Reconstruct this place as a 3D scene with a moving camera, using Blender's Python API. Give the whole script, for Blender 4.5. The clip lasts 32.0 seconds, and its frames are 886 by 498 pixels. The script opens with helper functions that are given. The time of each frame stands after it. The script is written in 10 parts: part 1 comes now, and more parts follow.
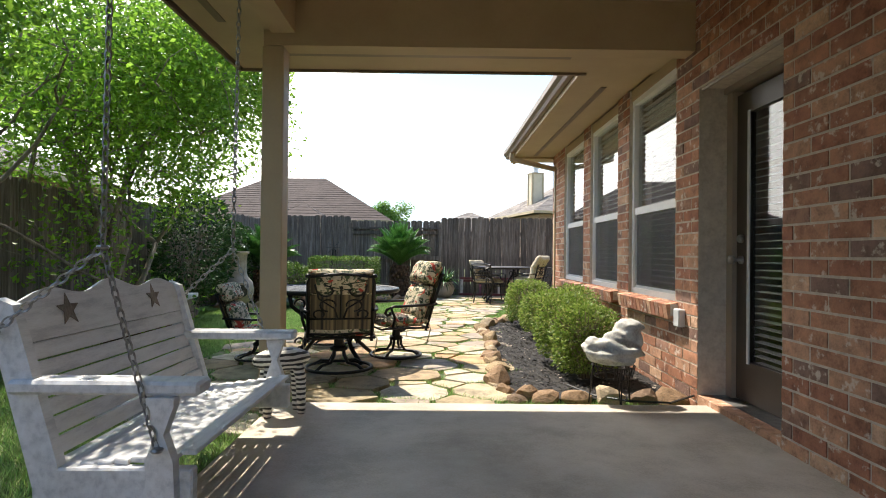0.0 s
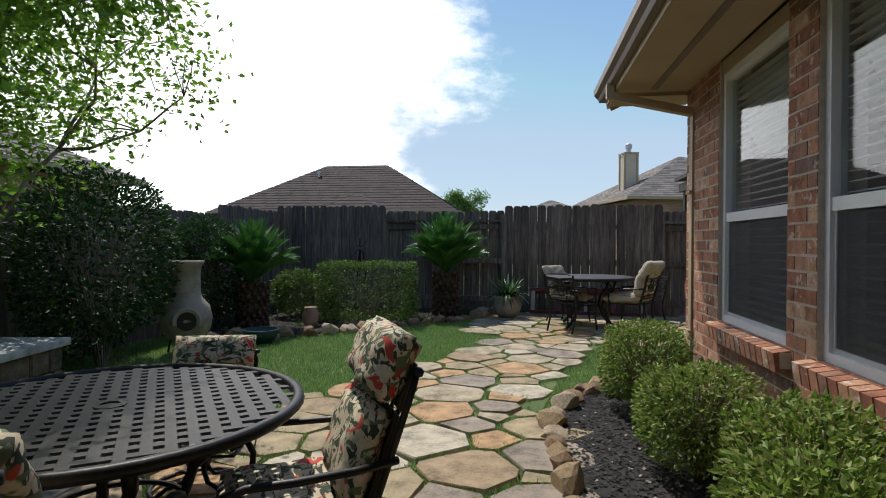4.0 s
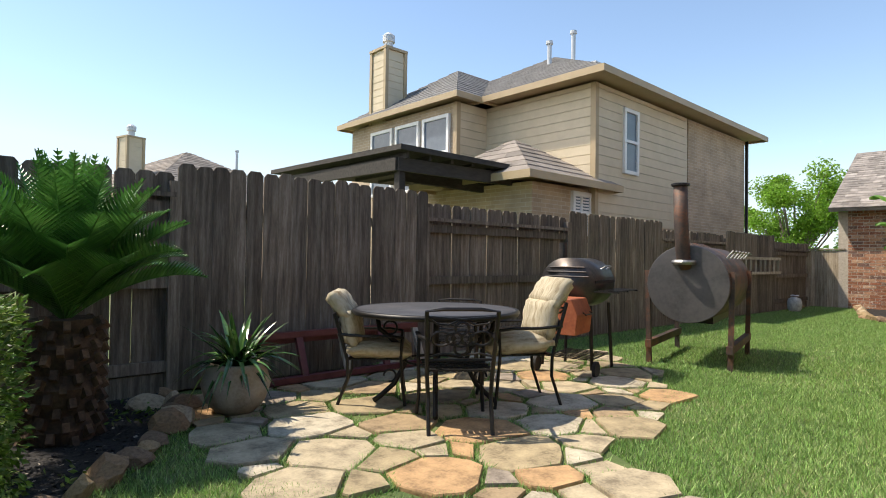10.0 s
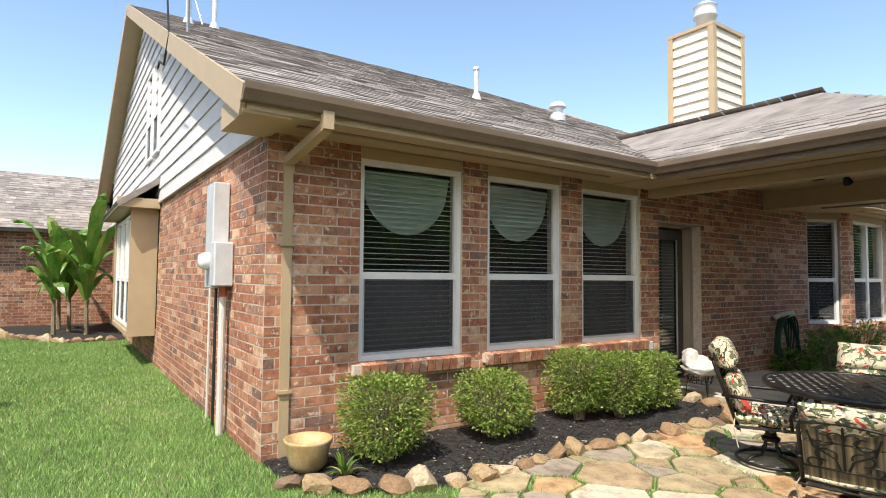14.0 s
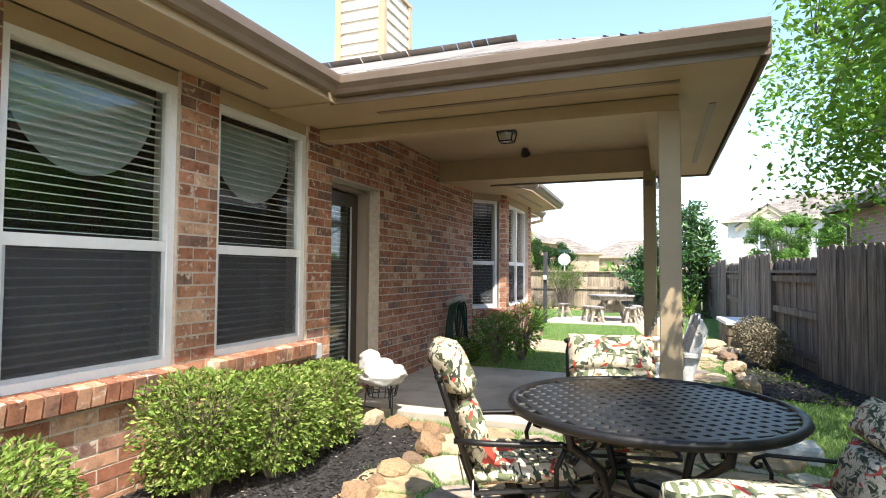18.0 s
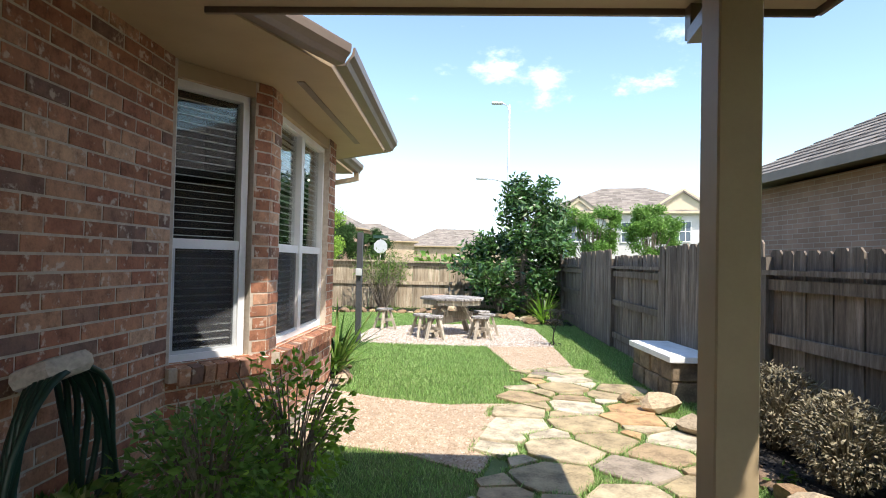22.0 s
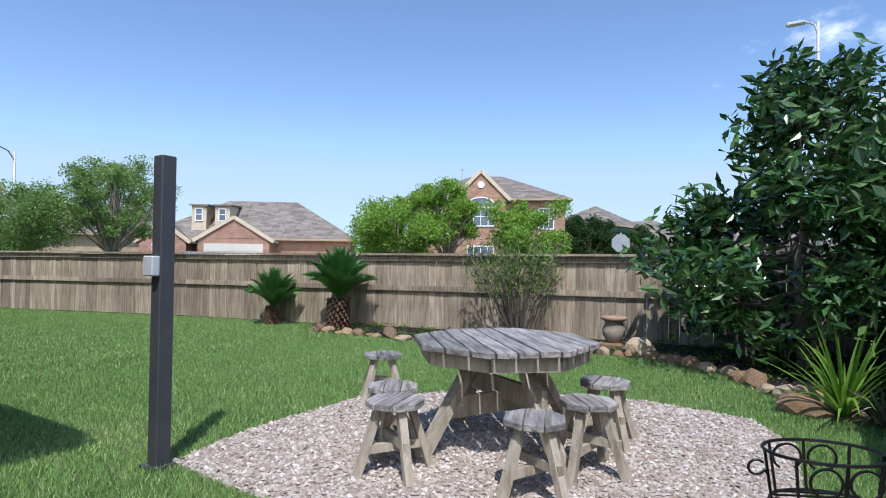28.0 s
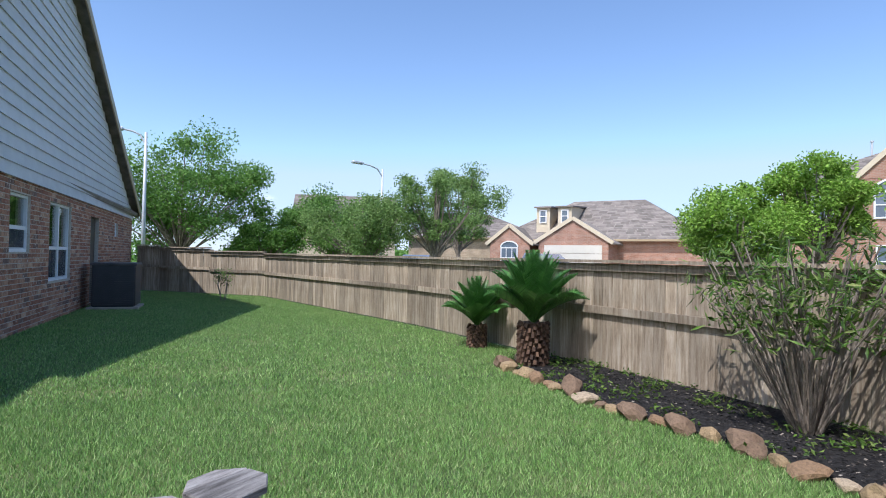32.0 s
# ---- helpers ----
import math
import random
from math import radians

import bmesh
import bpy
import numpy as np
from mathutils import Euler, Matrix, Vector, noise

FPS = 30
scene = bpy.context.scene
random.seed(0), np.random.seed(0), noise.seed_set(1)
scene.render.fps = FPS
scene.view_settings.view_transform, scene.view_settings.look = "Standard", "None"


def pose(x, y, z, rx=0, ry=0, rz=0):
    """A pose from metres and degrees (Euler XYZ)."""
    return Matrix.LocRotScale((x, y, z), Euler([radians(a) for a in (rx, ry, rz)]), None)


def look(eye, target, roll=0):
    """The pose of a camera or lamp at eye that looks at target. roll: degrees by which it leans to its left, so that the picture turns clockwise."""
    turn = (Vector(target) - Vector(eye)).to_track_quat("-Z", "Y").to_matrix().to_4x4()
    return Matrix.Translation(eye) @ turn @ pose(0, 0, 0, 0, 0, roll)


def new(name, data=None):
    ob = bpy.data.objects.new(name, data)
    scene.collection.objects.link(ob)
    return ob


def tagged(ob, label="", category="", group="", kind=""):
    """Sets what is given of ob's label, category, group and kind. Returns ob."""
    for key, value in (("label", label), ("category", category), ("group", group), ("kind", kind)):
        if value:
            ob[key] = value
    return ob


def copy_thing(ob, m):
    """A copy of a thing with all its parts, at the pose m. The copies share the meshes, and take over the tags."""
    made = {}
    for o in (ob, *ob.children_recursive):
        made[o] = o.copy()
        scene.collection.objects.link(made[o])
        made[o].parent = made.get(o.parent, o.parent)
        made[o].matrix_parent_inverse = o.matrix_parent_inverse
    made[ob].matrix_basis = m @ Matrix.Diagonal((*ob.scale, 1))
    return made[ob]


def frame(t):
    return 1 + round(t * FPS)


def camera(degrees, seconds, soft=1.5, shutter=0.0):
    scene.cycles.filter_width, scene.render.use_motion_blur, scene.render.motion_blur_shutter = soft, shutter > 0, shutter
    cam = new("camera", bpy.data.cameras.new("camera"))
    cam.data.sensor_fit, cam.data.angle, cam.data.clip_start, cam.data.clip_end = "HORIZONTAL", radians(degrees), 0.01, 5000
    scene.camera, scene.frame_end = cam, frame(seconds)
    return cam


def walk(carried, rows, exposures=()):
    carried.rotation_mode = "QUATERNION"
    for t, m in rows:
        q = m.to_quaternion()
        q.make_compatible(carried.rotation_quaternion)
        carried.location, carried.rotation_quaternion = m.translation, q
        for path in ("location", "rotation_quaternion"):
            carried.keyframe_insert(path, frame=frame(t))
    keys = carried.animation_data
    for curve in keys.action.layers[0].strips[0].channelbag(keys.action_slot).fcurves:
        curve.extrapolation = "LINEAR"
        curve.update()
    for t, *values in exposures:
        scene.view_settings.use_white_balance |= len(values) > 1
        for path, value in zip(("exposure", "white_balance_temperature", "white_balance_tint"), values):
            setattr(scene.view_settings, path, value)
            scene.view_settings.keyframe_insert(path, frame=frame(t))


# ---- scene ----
cam = camera(76.5, 32.0, soft=1.0)
PATH = [
    (0, (0.944, -0.015, 1.001), (0.961, 1.985, 1.017), 0.6),
    (0.5, (0.957, 0.335, 1.031), (0.947, 2.335, 1.037), 0.5),
    (1, (0.953, 0.731, 1.093), (0.945, 2.731, 1.089), 0.4),
    (1.5, (0.973, 1.217, 1.153), (0.968, 3.217, 1.143), 0.5),
    (2, (1.055, 1.695, 1.146), (1.036, 3.695, 1.131), 0.3),
    (2.5, (1.146, 2.153, 1.176), (1.09, 4.152, 1.156), 0.3),
    (3, (1.219, 2.598, 1.213), (1.024, 4.588, 1.19), 0.0),
    (3.5, (1.263, 3.013, 1.216), (0.997, 4.995, 1.194), 0.2),
    (4, (1.307, 3.471, 1.206), (1.029, 5.452, 1.184), 0.2),
    (4.5, (1.276, 3.889, 1.215), (1.002, 5.87, 1.195), 0.2),
    (6.5, (1.145, 5.909, 1.178), (0.977, 7.902, 1.177), 0.1),
    (7, (1.024, 6.262, 1.149), (0.897, 8.258, 1.15), 0.3),
    (7.5, (0.797, 6.596, 1.158), (0.846, 8.596, 1.16), 0.5),
    (8, (0.517, 7.058, 1.114), (0.845, 9.031, 1.124), 0.7),
    (8.5, (0.187, 7.46, 1.116), (0.824, 9.356, 1.134), 0.8),
    (9, (-0.155, 7.826, 1.106), (0.811, 9.577, 1.133), 0.6),
    (9.5, (-0.433, 8.267, 1.128), (0.786, 9.853, 1.158), 0.6),
    (10, (-0.768, 8.681, 1.108), (0.672, 10.068, 1.144), 0.8),
    (10.5, (-0.986, 9.088, 1.137), (0.667, 10.213, 1.178), 0.5),
    (11, (-1.152, 9.408, 1.22), (0.693, 10.178, 1.266), 0.7),
    (11.5, (-1.3, 9.662, 1.309), (0.679, 9.949, 1.346), 1.0),
    (11.9, (-1.396, 9.736, 1.386), (0.602, 9.673, 1.435), 1.0),
    (12, (-1.411, 9.735, 1.371), (0.585, 9.618, 1.426), 1.2),
    (12.5, (-1.456, 9.765, 1.381), (0.51, 9.41, 1.465), 1.0),
    (13, (-1.484, 9.72, 1.38), (0.413, 9.095, 1.483), 0.8),
    (13.5, (-1.502, 9.646, 1.378), (0.29, 8.764, 1.483), 0.6),
    (14, (-1.524, 9.587, 1.378), (0.123, 8.456, 1.477), 0.5),
    (14.5, (-1.577, 9.457, 1.309), (-0.036, 8.186, 1.407), 0.3),
    (15, (-1.642, 9.38, 1.259), (-0.271, 7.927, 1.354), 0.2),
    (15.5, (-1.667, 9.313, 1.233), (-0.453, 7.726, 1.323), -0.0),
    (17.5, (-0.498, 8.173, 1.204), (0.279, 6.332, 1.293), 0.2),
    (18, (-0.076, 7.8, 1.249), (0.645, 5.936, 1.328), 0.4),
    (18.5, (0.267, 7.287, 1.277), (0.84, 5.372, 1.352), 0.9),
    (19, (0.587, 6.726, 1.293), (1.095, 4.793, 1.366), 0.9),
    (19.5, (0.809, 6.162, 1.29), (1.229, 4.208, 1.359), 1.2),
    (20, (0.99, 5.543, 1.286), (1.331, 3.573, 1.351), 1.3),
    (20.5, (1.06, 4.921, 1.296), (1.273, 2.933, 1.35), 1.4),
    (21, (1.016, 4.253, 1.363), (1.146, 2.257, 1.404), 1.5),
    (21.5, (0.978, 3.575, 1.341), (1.076, 1.577, 1.382), 1.6),
    (22, (0.89, 2.868, 1.314), (0.969, 0.87, 1.357), 1.3),
    (22.5, (0.76, 2.205, 1.321), (0.823, 0.207, 1.368), 1.1),
    (23, (0.587, 1.594, 1.342), (0.646, -0.405, 1.387), 1.0),
    (23.5, (0.367, 0.992, 1.352), (0.431, -1.006, 1.399), 0.8),
    (24, (0.186, 0.365, 1.323), (0.257, -1.634, 1.367), 0.9),
    (24.5, (0.015, -0.238, 1.316), (0.169, -2.232, 1.344), 0.8),
    (25, (-0.15, -0.827, 1.298), (0.115, -2.809, 1.311), 0.7),
    (25.5, (-0.279, -1.383, 1.293), (0.115, -3.344, 1.299), 0.7),
    (27.5, (-0.513, -3.47, 1.137), (0.386, -5.256, 1.188), 0.5),
    (28, (-0.444, -3.988, 1.152), (0.601, -5.693, 1.199), 0.6),
    (28.5, (-0.426, -4.513, 1.141), (0.705, -6.162, 1.185), 0.6),
    (29, (-0.308, -5.013, 1.132), (0.875, -6.626, 1.175), 0.6),
    (29.5, (-0.156, -5.467, 1.173), (1.08, -7.038, 1.212), 0.8),
    (30, (-0.048, -5.952, 1.187), (1.321, -7.409, 1.226), 0.9),
    (30.5, (0.02, -6.45, 1.21), (1.505, -7.79, 1.248), 1.1),
    (31, (0.083, -6.889, 1.25), (1.737, -8.013, 1.282), 1.1),
    (31.5, (0.072, -7.277, 1.27), (1.855, -8.184, 1.301), 1.1),
    (32, (0.04, -7.634, 1.289), (1.905, -8.355, 1.319), 1.1),
]
EXPOSURES = [(0.0, 1.38, 6950, 10), (1.2, 0.95, 6950, 10), (2.5, 0.46, 6600, 10), (4.0, 0.03, 6450, 10), (6.5, -0.45, 6300, 10), (7.5, -0.3, 6400, 10), (8.5, 0.1, 6600, 10), (10.0, 0.75, 7200, 10), (11.5, 0.95, 7300, 10), (13.0, 0.95, 7000, 10), (15.0, 0.93, 6900, 10), (17.5, 1.4, 6600, 10), (18.5, 1.73, 6800, 10), (20.0, 1.78, 6900, 10), (21.5, 1.42, 6800, 10), (23.0, 0.7, 6500, 10), (25.0, 0.42, 6200, 10), (28.0, 0.25, 5850, 12), (31.0, 0.25, 5850, 13), (32.0, 0.42, 5900, 14)]
walk(cam, [(t, look(eye, target, roll)) for t, eye, target, roll in PATH], EXPOSURES)

# ---- sky and sun ----
SUN = Vector((-0.37, 0.51, 1.0)).normalized()
sky_world = bpy.data.worlds.new("sky")
scene.world = sky_world
sky_world.use_nodes = True
wt = sky_world.node_tree
wt.nodes.clear()
sky = wt.nodes.new("ShaderNodeTexSky")
sky.sky_type, sky.sun_disc = "NISHITA", False
sky.sun_elevation = math.asin(SUN.z)
sky.sun_rotation = math.atan2(SUN.x, SUN.y)
sky.air_density, sky.dust_density, sky.ozone_density = 1.0, 0.0, 2.2
coords = wt.nodes.new("ShaderNodeTexCoord")


def wnode(kind, **inputs):
    n = wt.nodes.new(kind)
    for k, v in inputs.items():
        n.inputs[k.replace("_", " ")].default_value = v
    return n


# one bank of white cloud on the sunny side, wisps elsewhere
stretch = wt.nodes.new("ShaderNodeMapping")
stretch.inputs["Scale"].default_value = (1.0, 1.0, 1.8)
wt.links.new(coords.outputs["Generated"], stretch.inputs["Vector"])
puff = wnode("ShaderNodeTexNoise", Scale=3.2, Detail=9.0, Roughness=0.62)
wt.links.new(stretch.outputs[0], puff.inputs["Vector"])
bank = wt.nodes.new("ShaderNodeVectorMath")
bank.operation = "DOT_PRODUCT"
bank.inputs[1].default_value = Vector((-0.60, 0.74, 0.33)).normalized()
wt.links.new(coords.outputs["Generated"], bank.inputs[0])
near_bank = wt.nodes.new("ShaderNodeMapRange")
for key, v in (("From Min", 0.79), ("From Max", 0.97), ("To Min", -0.14), ("To Max", 0.42)):
    near_bank.inputs[key].default_value = v
wt.links.new(bank.outputs["Value"], near_bank.inputs["Value"])
add = wt.nodes.new("ShaderNodeMath")
add.operation = "ADD"
wt.links.new(puff.outputs["Fac"], add.inputs[0])
wt.links.new(near_bank.outputs[0], add.inputs[1])
small = wt.nodes.new("ShaderNodeVectorMath")
small.operation = "DOT_PRODUCT"
small.inputs[1].default_value = Vector((-0.14, -1.0, 0.43)).normalized()
wt.links.new(coords.outputs["Generated"], small.inputs[0])
near_small = wt.nodes.new("ShaderNodeMapRange")
for key, v in (("From Min", 0.95), ("From Max", 1.0), ("To Min", 0.0), ("To Max", 0.17)):
    near_small.inputs[key].default_value = v
wt.links.new(small.outputs["Value"], near_small.inputs["Value"])
add_small = wt.nodes.new("ShaderNodeMath")
add_small.operation = "ADD"
wt.links.new(add.outputs[0], add_small.inputs[0])
wt.links.new(near_small.outputs[0], add_small.inputs[1])
cover = wt.nodes.new("ShaderNodeMapRange")
cover.interpolation_type = "SMOOTHSTEP"
for key, v in (("From Min", 0.52), ("From Max", 0.72), ("To Min", 0.0), ("To Max", 1.0)):
    cover.inputs[key].default_value = v
wt.links.new(add_small.outputs[0], cover.inputs["Value"])
mix_sky = wt.nodes.new("ShaderNodeMix")
mix_sky.data_type = "RGBA"
wt.links.new(cover.outputs[0], mix_sky.inputs[0])
# the pale band above the horizon stays below the clouds in brightness
haze = wt.nodes.new("ShaderNodeMix")
haze.data_type, haze.blend_type = "RGBA", "DARKEN"
haze.inputs[0].default_value = 0.8
wt.links.new(sky.outputs[0], haze.inputs[6])
haze.inputs[7].default_value = (3.3, 4.1, 5.0, 1)
wt.links.new(haze.outputs[2], mix_sky.inputs[6])
mix_sky.inputs[7].default_value = (10.0, 10.0, 10.2, 1)
background = wt.nodes.new("ShaderNodeBackground")
background.inputs["Strength"].default_value = 0.15
wt.links.new(mix_sky.outputs[2], background.inputs["Color"])
sky_out = wt.nodes.new("ShaderNodeOutputWorld")
wt.links.new(background.outputs[0], sky_out.inputs["Surface"])

sun_lamp = bpy.data.lights.new("sun", "SUN")
sun_lamp.energy, sun_lamp.angle, sun_lamp.color = 3.6, radians(0.53), (1.0, 0.95, 0.87)
sun = new("sun", sun_lamp)
sun.matrix_world = look((0, 0, 30), tuple(Vector((0, 0, 30)) - SUN))

# ---- materials ----
def material(name, colors, scale=8.0, rough=0.8, metal=0.0, bump=0.2, fine=60.0, stretch=(1, 1, 1), by_piece=0.0, piece_colors=None, spec=0.5, detail=6.0, stains=0.0, translucent=0.0, smear=None):
    """Two scales of variation over a ramp of colours; pieces take their own tint where told."""
    m = bpy.data.materials.new(name)
    m.use_nodes = True
    nt = m.node_tree
    bsdf = nt.nodes["Principled BSDF"]
    link = nt.links.new
    tc = nt.nodes.new("ShaderNodeTexCoord")
    mp = nt.nodes.new("ShaderNodeMapping")
    mp.inputs["Scale"].default_value = stretch
    link(tc.outputs["Object"], mp.inputs["Vector"])
    n1 = nt.nodes.new("ShaderNodeTexNoise")
    n1.inputs["Scale"].default_value, n1.inputs["Detail"].default_value, n1.inputs["Roughness"].default_value = scale, detail, 0.6
    n2 = nt.nodes.new("ShaderNodeTexNoise")
    n2.inputs["Scale"].default_value, n2.inputs["Detail"].default_value = fine, 4.0
    for n in (n1, n2):
        link(mp.outputs[0], n.inputs["Vector"])
    info = nt.nodes.new("ShaderNodeObjectInfo")
    geo = nt.nodes.new("ShaderNodeNewGeometry")
    pick = nt.nodes.new("ShaderNodeMath")
    pick.operation = "ADD"
    link(info.outputs["Random"], pick.inputs[0])
    link(geo.outputs["Random Per Island"], pick.inputs[1])
    frac = nt.nodes.new("ShaderNodeMath")
    frac.operation = "FRACT"
    link(pick.outputs[0], frac.inputs[0])
    if by_piece or piece_colors:
        shift = nt.nodes.new("ShaderNodeVectorMath")
        shift.operation = "MULTIPLY_ADD"
        link(frac.outputs[0], shift.inputs[0])
        shift.inputs[1].default_value = (17.0, 29.0, 11.0)
        link(mp.outputs[0], shift.inputs[2])
        for n in (n1, n2):
            link(shift.outputs[0], n.inputs["Vector"])
    ramp = nt.nodes.new("ShaderNodeValToRGB")
    blend = nt.nodes.new("ShaderNodeMath")
    blend.operation = "MULTIPLY_ADD"
    link(n2.outputs["Fac"], blend.inputs[0])
    blend.inputs[1].default_value = 0.35
    less = nt.nodes.new("ShaderNodeMath")
    less.operation = "SUBTRACT"
    link(n1.outputs["Fac"], less.inputs[0])
    less.inputs[1].default_value = 0.175
    link(less.outputs[0], blend.inputs[2])
    link(blend.outputs[0], ramp.inputs[0])
    while len(ramp.color_ramp.elements) < len(colors):
        ramp.color_ramp.elements.new(0.5)
    for i, c in enumerate(colors):
        e = ramp.color_ramp.elements[i]
        e.position = 0.3 + 0.4 * i / max(1, len(colors) - 1)
        e.color = (*c, 1)
    out = ramp.outputs[0]
    if piece_colors:
        pr = nt.nodes.new("ShaderNodeValToRGB")
        pr.color_ramp.interpolation = "CONSTANT"
        while len(pr.color_ramp.elements) < len(piece_colors):
            pr.color_ramp.elements.new(0.5)
        for i, (pos, c) in enumerate(piece_colors):
            pr.color_ramp.elements[i].position = pos
            pr.color_ramp.elements[i].color = (*c, 1)
        link(frac.outputs[0], pr.inputs[0])
        mx = nt.nodes.new("ShaderNodeMix")
        mx.data_type, mx.blend_type = "RGBA", "MULTIPLY"
        mx.inputs[0].default_value = 1.0
        link(pr.outputs[0], mx.inputs[6])
        link(out, mx.inputs[7])
        out = mx.outputs[2]
    if by_piece:
        hsv = nt.nodes.new("ShaderNodeHueSaturation")
        val = nt.nodes.new("ShaderNodeMapRange")
        val.inputs["To Min"].default_value, val.inputs["To Max"].default_value = 1 - by_piece, 1 + by_piece
        link(frac.outputs[0], val.inputs["Value"])
        link(val.outputs[0], hsv.inputs["Value"])
        link(out, hsv.inputs["Color"])
        out = hsv.outputs[0]
    if stains:
        n3 = nt.nodes.new("ShaderNodeTexNoise")
        n3.inputs["Scale"].default_value, n3.inputs["Detail"].default_value = 1.3, 5.0
        link(tc.outputs["Object"], n3.inputs["Vector"])
        st = nt.nodes.new("ShaderNodeMapRange")
        for key, v in (("From Min", 0.4), ("From Max", 0.7), ("To Min", 1.0), ("To Max", 1.0 - stains)):
            st.inputs[key].default_value = v
        link(n3.outputs["Fac"], st.inputs["Value"])
        ms = nt.nodes.new("ShaderNodeHueSaturation")
        link(st.outputs[0], ms.inputs["Value"])
        link(out, ms.inputs["Color"])
        out = ms.outputs[0]
    if smear:
        n4 = nt.nodes.new("ShaderNodeTexNoise")
        n4.inputs["Scale"].default_value, n4.inputs["Detail"].default_value, n4.inputs["Roughness"].default_value = 16.0, 4.0, 0.6
        link(mp.outputs[0] if not (by_piece or piece_colors) else shift.outputs[0], n4.inputs["Vector"])
        sm_ = nt.nodes.new("ShaderNodeMapRange")
        for key, v in (("From Min", 0.585), ("From Max", 0.66), ("To Min", 0.0), ("To Max", 0.72)):
            sm_.inputs[key].default_value = v
        link(n4.outputs["Fac"], sm_.inputs["Value"])
        mxs = nt.nodes.new("ShaderNodeMix")
        mxs.data_type = "RGBA"
        link(sm_.outputs[0], mxs.inputs[0])
        link(out, mxs.inputs[6])
        mxs.inputs[7].default_value = (*smear, 1)
        out = mxs.outputs[2]
    link(out, bsdf.inputs["Base Color"])
    bsdf.inputs["Metallic"].default_value = metal
    bsdf.inputs["Specular IOR Level"].default_value = spec
    rr = nt.nodes.new("ShaderNodeMapRange")
    rr.inputs["To Min"].default_value, rr.inputs["To Max"].default_value = max(0.02, rough - 0.12), min(1, rough + 0.12)
    link(n2.outputs["Fac"], rr.inputs["Value"])
    link(rr.outputs[0], bsdf.inputs["Roughness"])
    if bump:
        bp = nt.nodes.new("ShaderNodeBump")
        bp.inputs["Strength"].default_value, bp.inputs["Distance"].default_value = bump, 0.01
        link(blend.outputs[0], bp.inputs["Height"])
        link(bp.outputs[0], bsdf.inputs["Normal"])
    if translucent:
        tr = nt.nodes.new("ShaderNodeBsdfTranslucent")
        link(out, tr.inputs["Color"])
        ms = nt.nodes.new("ShaderNodeMixShader")
        ms.inputs[0].default_value = translucent
        link(bsdf.outputs[0], ms.inputs[1])
        link(tr.outputs[0], ms.inputs[2])
        link(ms.outputs[0], nt.nodes["Material Output"].inputs["Surface"])
    return m


def floral(name):
    """Printed cloth: cream ground, long dark green leaves, a few red flowers."""
    m = bpy.data.materials.new(name)
    m.use_nodes = True
    nt = m.node_tree
    bsdf = nt.nodes["Principled BSDF"]
    tc = nt.nodes.new("ShaderNodeTexCoord")

    def node(kind, **inputs):
        n = nt.nodes.new(kind)
        for k, v in inputs.items():
            n.inputs[k].default_value = v
        return n

    def mask(vec, lo, hi, scale, stretch=None):
        src = tc.outputs["Object"]
        if stretch:
            mp = node("ShaderNodeMapping", Scale=stretch, Rotation=vec)
            nt.links.new(src, mp.inputs[0])
            src = mp.outputs[0]
        n = node("ShaderNodeTexNoise", Scale=scale, Detail=1.5, Distortion=0.9)
        nt.links.new(src, n.inputs["Vector"])
        r = node("ShaderNodeMapRange")
        r.inputs["From Min"].default_value, r.inputs["From Max"].default_value = lo, hi
        nt.links.new(n.outputs["Fac"], r.inputs["Value"])
        return r.outputs[0]

    col = node("ShaderNodeMix")
    col.data_type = "RGBA"
    col.inputs[6].default_value, col.inputs[7].default_value = (0.52, 0.43, 0.29, 1), (0.66, 0.57, 0.41, 1)
    nt.links.new(mask((0, 0, 0), 0.35, 0.65, 30), col.inputs[0])
    out = col.outputs[2]
    for rot, lo, hi, scale, stretch, tint in (((0.3, 0.5, 0.8), 0.54, 0.57, 11, (1, 3.2, 1.6), (0.04, 0.052, 0.03)), ((1.1, 0.2, -0.7), 0.56, 0.60, 10, (3.0, 1, 1.7), (0.13, 0.15, 0.075)), ((0.2, 1.3, 0.4), 0.635, 0.66, 9.5, (1, 1.2, 1), (0.50, 0.065, 0.04))):
        mx = node("ShaderNodeMix")
        mx.data_type = "RGBA"
        mx.inputs[7].default_value = (*tint, 1)
        nt.links.new(out, mx.inputs[6])
        nt.links.new(mask(rot, lo, hi, scale, stretch), mx.inputs[0])
        out = mx.outputs[2]
    nt.links.new(out, bsdf.inputs["Base Color"])
    bsdf.inputs["Roughness"].default_value = 0.9
    weave = node("ShaderNodeTexNoise", Scale=240.0)
    bp = node("ShaderNodeBump", Strength=0.25, Distance=0.004)
    nt.links.new(tc.outputs["Object"], weave.inputs["Vector"])
    nt.links.new(weave.outputs["Fac"], bp.inputs["Height"])
    nt.links.new(bp.outputs[0], bsdf.inputs["Normal"])
    return m


